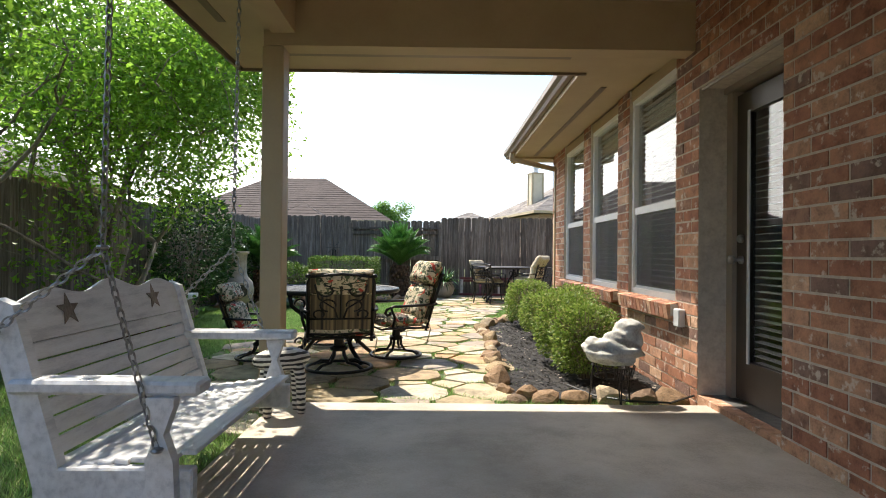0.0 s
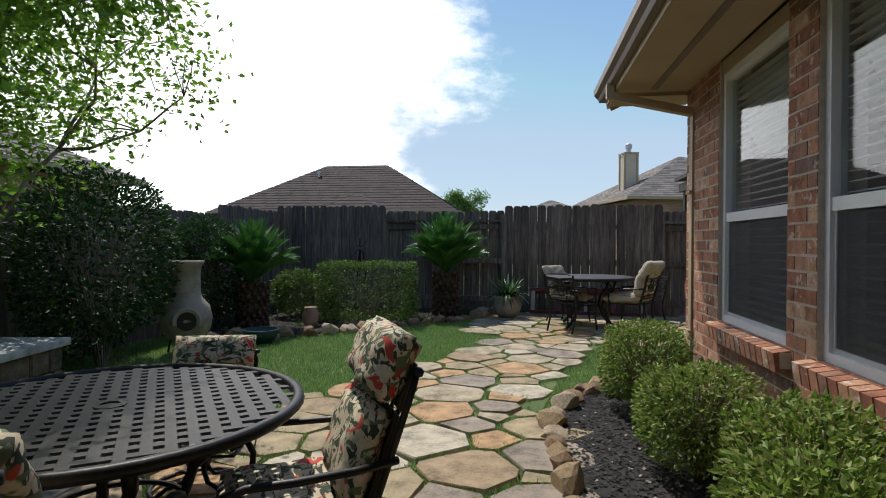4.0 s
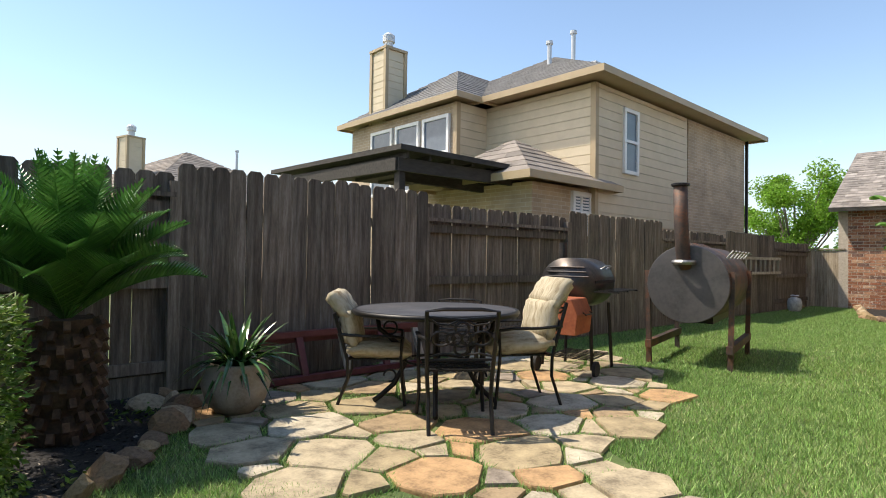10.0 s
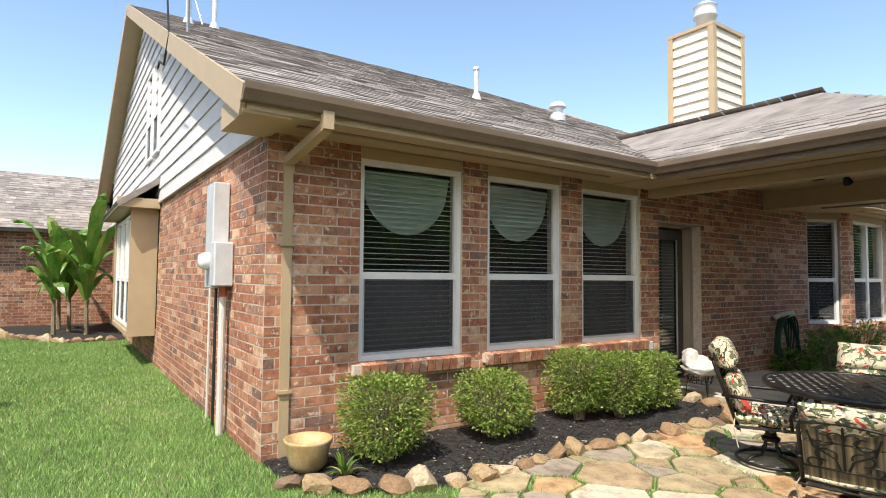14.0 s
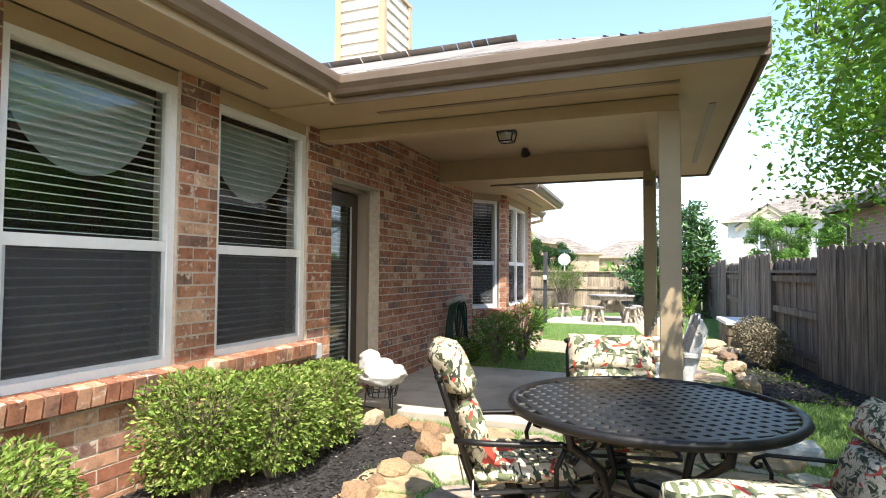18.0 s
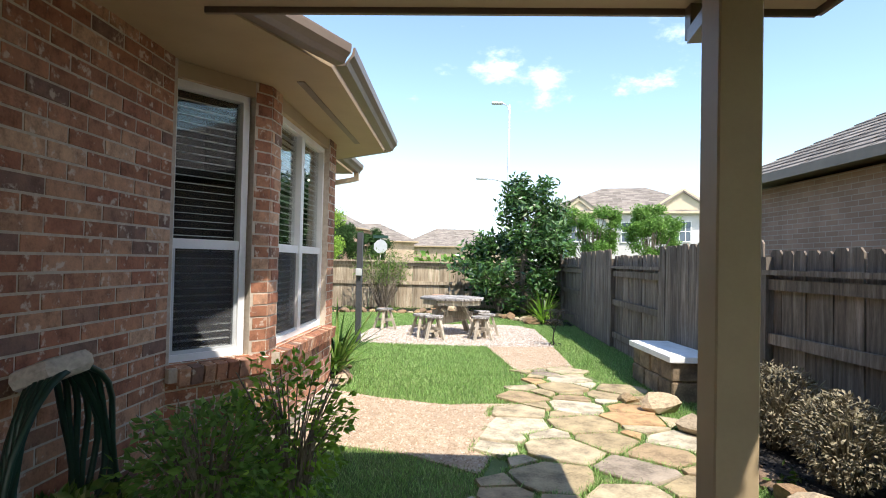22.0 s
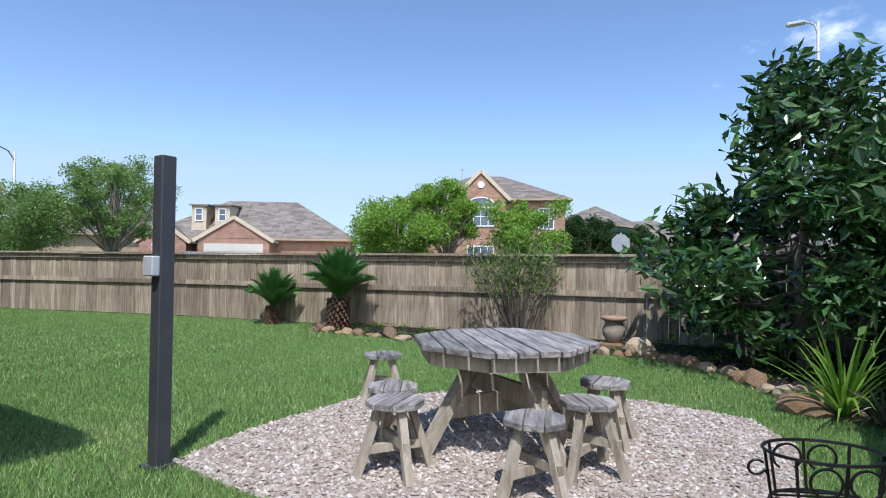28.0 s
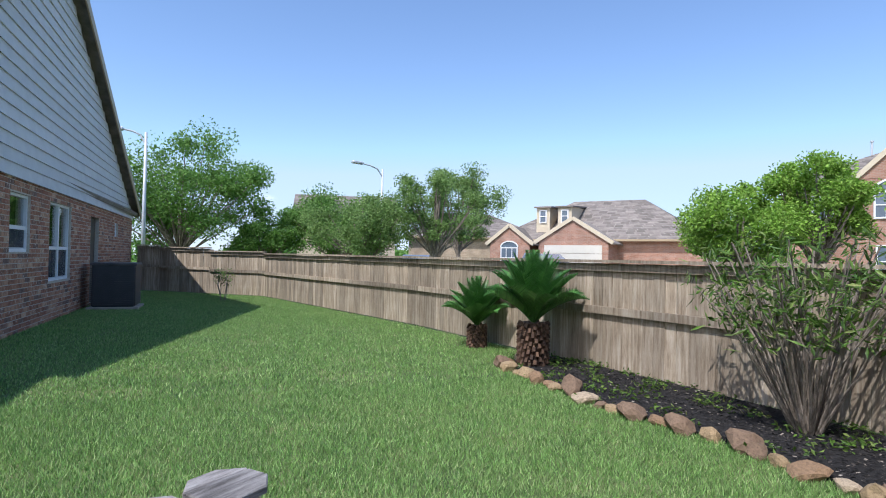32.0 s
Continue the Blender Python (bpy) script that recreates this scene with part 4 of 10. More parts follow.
def gutter(name, a, b, label="brown metal rain gutter"):
    """A gutter from a to b with its open side to the right-hand side of the way."""
    a, b = Vector(a), Vector(b)
    d = (b - a).normalized()
    n = Vector((d.y, -d.x, 0))
    prof = [(0.0, -0.11), (0.07, -0.11), (0.085, -0.08), (0.115, -0.05), (0.12, -0.01), (0.12, 0.0), (0.108, 0.0), (0.10, -0.04), (0.06, -0.095), (0.0, -0.095)]
    bm = bmesh.new()
    rows = [[bm.verts.new(p + n * o + Vector((0, 0, z))) for o, z in prof] for p in (a, b)]
    k = len(prof)
    for i in range(k):
        bm.faces.new((rows[0][i], rows[0][(i + 1) % k], rows[1][(i + 1) % k], rows[1][i]))
    bm.faces.new(rows[0][::-1])
    bm.faces.new(rows[1])
    return structure(name, bm, GUTTER, label)


GZ = 2.575
gutter("trim_gutter_west", (2.06, 8.68, GZ), (2.06, PN + 0.12, GZ))
gutter("trim_gutter_porch_north", (2.06, PN, GZ), (PX, PN, GZ))
EXT = ((PX - 0.02, PS, 2.42, PX, PN, 2.58), (PX, PS - 0.02, 2.42, 2.1, PS, 2.58), (PX, PN - 0.02, 2.42, 2.1, PN - 0.001, 2.58), (2.04, PN + 0.001, 2.42, 2.06, 8.62, 2.58))
for nm, e in zip(("west", "south", "north", "eave"), EXT):
    bmf = bmesh.new()
    box(bmf, *e)
    structure("trim_fascia_" + nm, bmf, GUTTER if nm != "eave" else TRIM, "painted fascia board")
pts = BAY_EAVE + [(2.40, -4.62)]
for i, (p, q) in enumerate(zip(pts, pts[1:])):
    gutter("trim_gutter_bay_%d" % (i + 1), (*p, GZ), (*q, GZ))
# rake boards of the gables
for nm, y in (("north", 8.66),):
    for side, (x0, z0) in (("west", (2.05 if nm == "north" else 2.38, zm(2.05) if nm == "north" else zm(2.38))), ("east", (21.3, 2.55))):
        bm = bmesh.new()
        beam(bm, (x0, y, z0 - 0.10), (RIDGE_X, y, RIDGE_Z - 0.10), 0.03, 0.2)
        structure("trim_rake_%s_%s" % (nm, side), bm, TRIM, "tan painted rake board")
        bm = bmesh.new()
        yi = NY + 0.03 if nm == "north" else SY - 0.03
        slab3(bm, [(x0, y, z0 - 0.16), (RIDGE_X, y, RIDGE_Z - 0.16), (RIDGE_X, yi, RIDGE_Z - 0.16), (x0, yi, z0 - 0.16)], 0.02)
        structure("ceiling_rake_%s_%s" % (nm, side), bm, TRIM, "tan painted rake soffit")
for nm, gx in (("west", GX0), ("east", GX1)):
    bm = bmesh.new()
    beam(bm, (gx, -4.95, 2.46), (GXA, -4.95, GZA - 0.09), 0.03, 0.2)
    structure("trim_rake_south_" + nm, bm, TRIM, "tan painted rake board")
bm = bmesh.new()
prism(bm, [(2.05, 8.3), (2.72, 8.3), (2.72, 8.64), (2.05, 8.64)], 2.42, 2.60)
structure("trim_eave_box", bm, TRIM, "tan boxed eave return")
for nm, (x, y) in (("1", (-0.14, 3.70)), ("2", (0.03, 1.0))):
    col = thing("porch_column", "square tan painted wooden porch post", "column", pose(x, y, 0.0), "porch posts")
    bm = bmesh.new()
    box(bm, -0.07, -0.07, 0, 0.07, 0.07, 2.34 if nm == "1" else 2.40)
    bevelled(bm, 0.006)
    part("post", bm, TRIM, col)
    bm = bmesh.new()
    box(bm, -0.078, -0.078, 0, 0.078, 0.078, 0.025)
    part("base_plate", bm, TAUPE, col)


# ---- windows and door ----
def window(name, centre, yaw, width, z0, z1, mullion=False, rail=0.42, blinds=True, valance=False):
    """A white sash window; local x along the wall, -y outwards. rail: height of the meeting rail as a part of the whole."""
    w = new(name)
    w.matrix_world = pose(*centre, 0, 0, yaw)
    tagged(w, "white vinyl sash window with dark blinds behind the glass", "window", kind="structure")
    h, f = z1 - z0, 0.045
    bm = bmesh.new()
    hw = width / 2
    for b in ((-hw, 0, -hw + f, h), (hw - f, 0, hw, h), (-hw + f, 0, hw - f, f), (-hw + f, h - f, hw - f, h)):
        box(bm, b[0], -0.02, b[1], b[2], 0.05, b[3])
    part("window_frame", bm, WHITE, w)
    zrail = h * rail
    bm = bmesh.new()
    box(bm, -hw + f, -0.012, zrail - 0.03, hw - f, 0.04, zrail + 0.03)
    part("meeting_rail", bm, WHITE, w)
    if mullion:
        bm = bmesh.new()
        box(bm, -0.04, -0.024, f, 0.04, 0.05, h - f)
        part("mullion", bm, WHITE, w)
    bm = bmesh.new()
    for x0, x1 in ((-hw + f, -hw + f + 0.022), (hw - f - 0.022, hw - f)):
        box(bm, x0, -0.004, f, x1, 0.02, zrail - 0.03)
    box(bm, -hw + f + 0.022, -0.004, f, hw - f - 0.022, 0.02, f + 0.022)
    part("lower_sash", bm, GALV, w, "grey insect screen frame")
    bm = bmesh.new()
    box(bm, -hw + f + 0.022, 0.002, f + 0.022, hw - f - 0.022, 0.0045, zrail - 0.03)
    part("insect_screen", bm, SCREEN, w, "fine dark insect screen").visible_shadow = False
    for zz0, zz1, yy in ((f, zrail - 0.03, 0.012), (zrail + 0.03, h - f, 0.022)):
        bm = bmesh.new()
        box(bm, -hw + f, yy, zz0, hw - f, yy + 0.004, zz1)
        pane = part("pane", bm, GLASS, w)
        pane.visible_shadow = False
    # shallow box behind the panes, the room's shade painted in as near-black
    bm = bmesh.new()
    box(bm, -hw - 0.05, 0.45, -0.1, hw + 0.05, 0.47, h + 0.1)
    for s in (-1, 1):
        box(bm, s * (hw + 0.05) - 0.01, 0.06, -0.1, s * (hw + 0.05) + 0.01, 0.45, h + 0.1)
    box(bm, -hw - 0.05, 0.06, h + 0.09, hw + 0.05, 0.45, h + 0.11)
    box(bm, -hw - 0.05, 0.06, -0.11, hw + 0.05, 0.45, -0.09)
    part("dark_interior", bm, ROOM_SHADE, w, "near-black backing behind the glass, coloured as the shade of an unlit room")
    if blinds:
        sb = bmesh.new()
        obox(sb, (0, 0, 0), (width - 0.12, 0.048, 0.004), Matrix.Rotation(radians(5), 3, "X"))
        me = link_mesh("slat", sb, BLIND)
        bl = part("blind", _headrail(width), BLIND, w, "horizontal slat blind")
        n = int((h - 0.1) / 0.046)
        for i in range(n):
            ob = new("slat", me)
            ob.parent = bl
            ob.matrix_local = pose(0, 0.062, f + 0.02 + i * 0.046)
    if valance:
        vb = bmesh.new()
        cols, rws = 26, 9
        grid = []
        for i in range(cols + 1):
            s = i / cols * 2 - 1
            drop = 0.52 * math.sqrt(max(0.0, 1 - s * s)) + 0.02
            grid.append([vb.verts.new((s * (hw - 0.06), 0.10 - 0.006 * math.sin(j * 2.6 + s * 3), h - 0.07 - drop * j / rws)) for j in range(rws + 1)])
        for i in range(cols):
            for j in range(rws):
                vb.faces.new((grid[i][j], grid[i + 1][j], grid[i + 1][j + 1], grid[i][j + 1]))
        val = part("valance", vb, VALANCE, w, "pale green swagged valance", smooth=True)
        val.modifiers.new("thick", "SOLIDIFY").thickness = 0.003
    return w


def _headrail(width):
    bm = bmesh.new()
    box(bm, -width / 2 + 0.05, 0.04, 0.02, width / 2 - 0.05, 0.085, 0.04)
    return bm


for i, (a, b) in enumerate(WIN):
    yc = 8.32 - (a + b) / 2
    window("window_%d" % (i + 1), (wx(yc) + 0.045, yc, SILL), -90.6, b - a, SILL, HEAD, valance=True)
    bm = bmesh.new()
    box(bm, wx(yc) + 0.02, 8.32 - b, HEAD, wx(yc) + 0.11, 8.32 - a, EAVE_Z)
    structure("trim_header_%d" % (i + 1), bm, TRIM, "tan board above the window")
window("window_4", (2.447 + 0.04, -0.499 - 0.04, SILL), -126.5, 0.52, SILL, HEAD)
window("window_5", (2.27, -1.725, SILL), -90, 1.39, SILL, HEAD, mullion=True)
for nm, poly in (("4", [(2.2, -0.83), (2.607, -0.28), (2.66, -0.33), (2.25, -0.88)]), ("5", [(2.21, -2.6), (2.21, -0.9), (2.3, -0.9), (2.3, -2.6)])):
    sheet("trim_header_" + nm, poly, HEAD, EAVE_Z, TRIM, "tan board above the window")


# brick window ledges: rowlock bricks on edge, each a brick of its own
def ledge(name, p, q, out):
    """A sloping ledge of bricks on edge from p to q, standing out by out to the left-hand side of the way."""
    a, b = Vector((*p, 0)), Vector((*q, 0))
    u = (b - a).normalized()
    n = Vector((-u.y, u.x, 0))
    length = (b - a).length
    bm = bmesh.new()
    c = a + u * length / 2
    m3 = Matrix((u, n, Vector((0, 0, 1)))).transposed()
    obox(bm, c + n * (out / 2 - 0.03) + Vector((0, 0, SILL - 0.055)), (length, out + 0.05, 0.08), m3)
    led = structure(name, bm, MORTAR, "brick window ledge")
    k = int(length / 0.078)
    sb = bmesh.new()
    box(sb, -0.033, -0.075, -0.05, 0.033, 0.075, 0.05)
    me = link_mesh("brick", sb, BRICK)
    for i in range(k):
        pos = a + u * (0.04 + i * 0.078) + n * (out - 0.055)
        ob = new("brick", me)
        ob.parent = led
        ob.matrix_local = Matrix.LocRotScale((pos.x, pos.y, SILL - 0.055), (m3 @ Matrix.Rotation(radians(-9), 3, "X")).to_quaternion(), None)


for i, (a, b) in enumerate(WIN):
    ledge("trim_ledge_%d" % (i + 1), (wx(8.32 - b), 8.32 - b - 0.06), (wx(8.32 - a), 8.32 - a + 0.06), 0.06)
ledge("trim_ledge_4", (2.20, -0.83), (wx(-0.28), -0.28), 0.05)
ledge("trim_ledge_5", (2.20, -2.52), (2.20, -0.94), 0.06)

door = new("door_1")
door.matrix_world = pose(WX + 0.20, (DOOR_N + DOOR_S) / 2, 0.12, 0, 0, -90) @ Matrix.Diagonal((1, 1, 0.935, 1))
tagged(door, "dark brown full-glass patio door with slat blinds, closed", "door", kind="structure")
dw = 0.375
bm = bmesh.new()
for b in ((-dw, 0, -dw + 0.13, 2.02), (dw - 0.13, 0, dw, 2.02), (-dw + 0.13, 0, dw - 0.13, 0.26), (-dw + 0.13, 1.88, dw - 0.13, 2.02)):
    box(bm, b[0], 0, b[1], b[2], 0.045, b[3])
part("door_leaf", bm, DARK_DOOR, door)
bm = bmesh.new()
for s in (-1, 1):
    box(bm, s * (dw + 0.035) - 0.035, -0.10 if s > 0 else -0.03, -0.03, s * (dw + 0.035) + 0.035, 0.05, 2.05)
box(bm, -dw - 0.07, -0.05, 2.05, dw + 0.07, 0.05, 2.09)
part("door_frame", bm, TAUPE, door)
bm = bmesh.new()
box(bm, -dw + 0.13, 0.015, 0.26, dw - 0.13, 0.02, 1.88)
part("pane", bm, GLASS, door).visible_shadow = False
bm = bmesh.new()
for s in (-1, 1):
    box(bm, s * (dw - 0.14) - 0.012, -0.008, 0.25, s * (dw - 0.14) + 0.012, 0.0, 1.89)
part("glazing_bead", bm, GALV, door)
sb = bmesh.new()
obox(sb, (0, 0, 0), (0.47, 0.045, 0.004), Matrix.Rotation(radians(8), 3, "X"))
me = link_mesh("slat", sb, BLIND)
bl = part("blind", _headrail(0.57), BLIND, door, "horizontal slat blind", at=pose(0, 0, 0.22))
for i in range(35):
    ob = new("slat", me)
    ob.parent = bl
    ob.matrix_local = pose(0, 0.055, 0.04 + i * 0.046)
# near-black sheet behind the door glass, indoor shade put into its colour
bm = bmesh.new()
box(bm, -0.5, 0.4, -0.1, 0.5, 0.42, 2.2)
part("dark_interior", bm, ROOM_SHADE, door, "near-black backing behind the glass, coloured as the shade of an unlit room")
bm = bmesh.new()
lathe(bm, [(0.028, 0.0), (0.028, 0.012), (0.012, 0.02), (0.012, 0.045), (0.03, 0.055), (0.03, 0.075), (0.012, 0.085)], seg=14)
part("door_knob", bm, CHAIN, door, "brushed metal door knob", True, at=pose(-dw + 0.06, 0, 0.92, 90, 0, 0))
bm = bmesh.new()
lathe(bm, [(0.028, 0.0), (0.028, 0.015), (0.02, 0.025)], seg=14)
part("deadbolt", bm, CHAIN, door, "brushed metal deadbolt", True, at=pose(-dw + 0.06, 0, 1.06, 90, 0, 0))
bm = bmesh.new()
box(bm, -dw - 0.07, -0.12, -0.035, dw + 0.07, 0.05, -0.005)
part("threshold", bm, CHAIN, door, "metal threshold")
bm = bmesh.new()
box(bm, WX - 0.01, DOOR_S, 0.0, WX + 0.25, DOOR_N, 0.115)
structure("trim_door_step", bm, BRICK, "brick door sill")
bm = bmesh.new()
box(bm, WX + 0.004, DOOR_S, 2.062, WX + 0.02, DOOR_N, 2.09)
structure("trim_door_head", bm, TAUPE, "painted steel lintel over the door")

# soffit vents: dark slotted strips let into the boards
for nm, b in (("west", (-0.45, 1.2, -0.40, 3.5, 2.434)), ("north", (-0.2, 4.04, 1.9, 4.09, 2.434)), ("eave", (2.33, 4.8, 2.38, 8.2, 2.444)), ("bay", (1.95, -2.6, 2.0, -0.7, 2.448))):
    bm = bmesh.new()
    box(bm, b[0], b[1], b[4], b[2], b[3], b[4] + 0.012)
    structure("trim_vent_" + nm, bm, GUTTER, "dark slotted soffit vent strip")


# ---- fences ----
def fence(name, points, heights, mat, side, mode, label):
    """A plank fence along points. side: +1 if the yard lies to the left of the way. mode: 'alternate' panels or 'rails' with a cap board."""
    fen = thing(name, label, "fence")
    meshes = {}
    total = 0.0
    for (p, q), (h0, h1) in zip(zip(points, points[1:]), zip(heights, heights[1:])):
        a, b = Vector((*p, 0)), Vector((*q, 0))
        length = (b - a).length
        u = (b - a) / length
        n = Vector((-u.y, u.x, 0)) * side
        yaw = math.atan2(u.y, u.x)
        panels = max(1, round(length / 2.45))
        for k in range(panels):
            s0, s1 = length * k / panels, length * (k + 1) / panels
            hp = h0 + (h1 - h0) * (k + 0.5) / panels
            front = mode == "alternate" and (k % 2 == 0)
            count = round((s1 - s0) / 0.142)
            for i in range(count):
                c = s0 + (i + 0.5) * (s1 - s0) / count
                hh = hp + random.uniform(-0.012, 0.012) + (0.10 if front else 0.0)
                key = round(hh, 2), mode
                if key not in meshes:
                    pb = bmesh.new()
                    w, t = 0.0705, 0.009
                    if mode == "alternate":
                        prof = [(-w, 0.02), (w, 0.02), (w, hh - 0.035), (w - 0.028, hh), (-w + 0.028, hh), (-w, hh - 0.035)]
                    else:
                        prof = [(-w, 0.02), (w, 0.02), (w, hh - 0.03), (-w, hh - 0.03)]
                    f0, f1 = [pb.verts.new((x, -t, z)) for x, z in prof], [pb.verts.new((x, t, z)) for x, z in prof]
                    pb.faces.new(f0)
                    pb.faces.new(f1[::-1])
                    for j in range(len(prof)):
                        pb.faces.new((f0[j], f0[(j + 1) % len(prof)], f1[(j + 1) % len(prof)], f1[j]))
                    meshes[key] = link_mesh("plank", pb, mat)
                pos = a + u * c + n * (0.035 if front else -0.035)
                ob = new("plank", meshes[key])
                ob.parent = fen
                ob.matrix_local = Matrix.LocRotScale(pos, Euler((random.uniform(-0.006, 0.006), random.uniform(-0.008, 0.008), yaw + random.uniform(-0.02, 0.02))), None)
            levels = (0.22, hp * 0.5, hp - 0.28) if mode == "alternate" else (0.2, hp * 0.55)
            for z in levels if mode == "alternate" else levels[1:]:
                rb = bmesh.new()
                beam(rb, a + u * s0 + Vector((0, 0, z)), a + u * s1 + Vector((0, 0, z)), 0.04, 0.088)
                part("rail", rb, mat, fen)
            if mode == "alternate" and not front:
                rb = bmesh.new()
                beam(rb, a + u * s0 + n * 0.03 + Vector((0, 0, hp - 0.18)), a + u * s1 + n * 0.03 + Vector((0, 0, hp - 0.18)), 0.05, 0.04)
                part("top_rail", rb, mat, fen)
            if mode == "alternate":
                rb = bmesh.new()
                beam(rb, a + u * s0 + n * -0.02 + Vector((0, 0, 0.08)), a + u * s1 + n * -0.02 + Vector((0, 0, 0.08)), 0.03, 0.16)
                part("kick_board", rb, mat, fen)
            else:
                rb = bmesh.new()
                beam(rb, a + u * s0 + Vector((0, 0, hp)), a + u * s1 + Vector((0, 0, hp)), 0.14, 0.035)
                part("cap_board", rb, mat, fen)
                rb = bmesh.new()
                beam(rb, a + u * s0 + n * 0.005 + Vector((0, 0, hp - 0.07)), a + u * s1 + n * 0.005 + Vector((0, 0, hp - 0.07)), 0.03, 0.088)
                part("trim_board", rb, mat, fen)
            pb = bmesh.new()
            pp = a + u * s0
            obox(pb, pp + n * (0.0 if mode == "alternate" else -0.08) + Vector((0, 0, (hp - 0.05) / 2)), (0.09, 0.09, hp - 0.05), Matrix.Rotation(yaw, 3, "Z"))
            part("post", pb, mat, fen)
    return fen


NF = [(-3.35, 13.80), (1.0, 13.42), (16.6, 12.0)]
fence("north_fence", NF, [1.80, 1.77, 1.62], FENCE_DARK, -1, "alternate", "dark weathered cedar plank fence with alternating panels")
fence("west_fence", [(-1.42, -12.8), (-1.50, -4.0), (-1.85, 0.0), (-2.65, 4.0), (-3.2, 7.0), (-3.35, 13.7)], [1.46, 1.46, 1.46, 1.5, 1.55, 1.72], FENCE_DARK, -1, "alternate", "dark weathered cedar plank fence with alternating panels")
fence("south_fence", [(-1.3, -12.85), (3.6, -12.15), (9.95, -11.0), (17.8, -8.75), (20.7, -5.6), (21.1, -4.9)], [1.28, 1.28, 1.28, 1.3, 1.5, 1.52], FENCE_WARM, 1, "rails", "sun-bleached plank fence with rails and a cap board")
fence("gate_fence", [(16.55, 12.0), (16.55, 11.2)], [1.5, 1.5], FENCE_WARM, 1, "rails", "plank side gate with a diagonal brace")


# ---- plants ----
rng = np.random.default_rng(7)


def unit_dirs(n):
    v = rng.normal(size=(n, 3))
    return v / np.linalg.norm(v, axis=1)[:, None]


def leaf_cards(centres, length, width, flat=0.35, droop=0.0, outward=None):
    """Folded leaves of two quads at the given places, turned at random; flat: how far they lie level."""
    n = len(centres)
    d = unit_dirs(n)
    if outward is not None:
        d = d * 0.7 + outward * 0.8
    d[:, 2] = d[:, 2] * (1 - flat) - droop
    d /= np.linalg.norm(d, axis=1)[:, None]
    s = np.cross(d, unit_dirs(n))
    s /= np.linalg.norm(s, axis=1)[:, None] + 1e-9
    up = np.cross(s, d)
    ln = length * rng.uniform(0.65, 1.25, n)[:, None]
    wd = width * rng.uniform(0.7, 1.2, n)[:, None] / 2
    a = centres - d * ln * 0.1
    mid = centres + d * ln * 0.45
    tip = centres + d * ln
    v = np.stack([a, mid + s * wd + up * wd * 0.35, tip, mid - s * wd + up * wd * 0.35], 1).reshape(-1, 3)
    base = np.arange(n)[:, None] * 4
    return v, np.concatenate([base + np.array([[0, 1, 2]]), base + np.array([[0, 2, 3]])], 1).reshape(-1, 3)


def blob_points(n, centre, radii, shell=0.55, lumps=9, rough=0.25):
    """Places in an uneven crown: mostly near its skin, with bulges and gaps."""
    d = unit_dirs(n)
    lump = unit_dirs(lumps)
    near = (d @ lump.T).max(1)
    r = (shell + (1 - shell) * rng.random(n) ** 0.6) * (1 - rough + rough * 1.6 * np.clip(near - 0.3, 0, 1))
    return np.array(centre) + d * np.array(radii) * r[:, None], d


def cluster_points(tips, per, spread):
    t = np.repeat(np.array(tips), per, axis=0)
    return t + np.clip(rng.normal(size=t.shape), -1.6, 1.6) * spread


def limb_tree(bm, base, height, trunks, lean, levels, r0, gen, limit=9.0):
    """Tapered trunks that fork; gives back the ends of the twigs."""
    tips = []

    def grow(p, d, length, r, level):
        pts = [p]
        for _ in range(3):
            d = (d + Vector(gen.normal(size=3)) * 0.13 + Vector((0, 0, 0.06))).normalized()
            p = p + d * length / 3
            pts.append(p)
        tube(bm, pts, r, 6 if level > 1 else 4, r2=r * 0.62)
        if level <= 0:
            tips.append(p[:])
            return
        tips.append(((pts[2] + p) / 2)[:]) if level == 1 else None
        for _ in range(int(gen.integers(2, 4))):
            nd = (d + Vector(gen.normal(size=3)) * 0.55).normalized()
            if p.x + nd.x * length * 0.8 > limit:
                nd.x = -abs(nd.x)
            grow(p, nd, length * gen.uniform(0.6, 0.85), r * 0.6, level - 1)

    for k in range(trunks):
        a = 2 * math.pi * k / trunks + gen.uniform(-0.3, 0.3)
        d = Vector((math.cos(a) * lean, math.sin(a) * lean, 1)).normalized()
        grow(Vector(base) + Vector((math.cos(a), math.sin(a), 0)) * 0.06, d, height, r0, levels)
    return tips


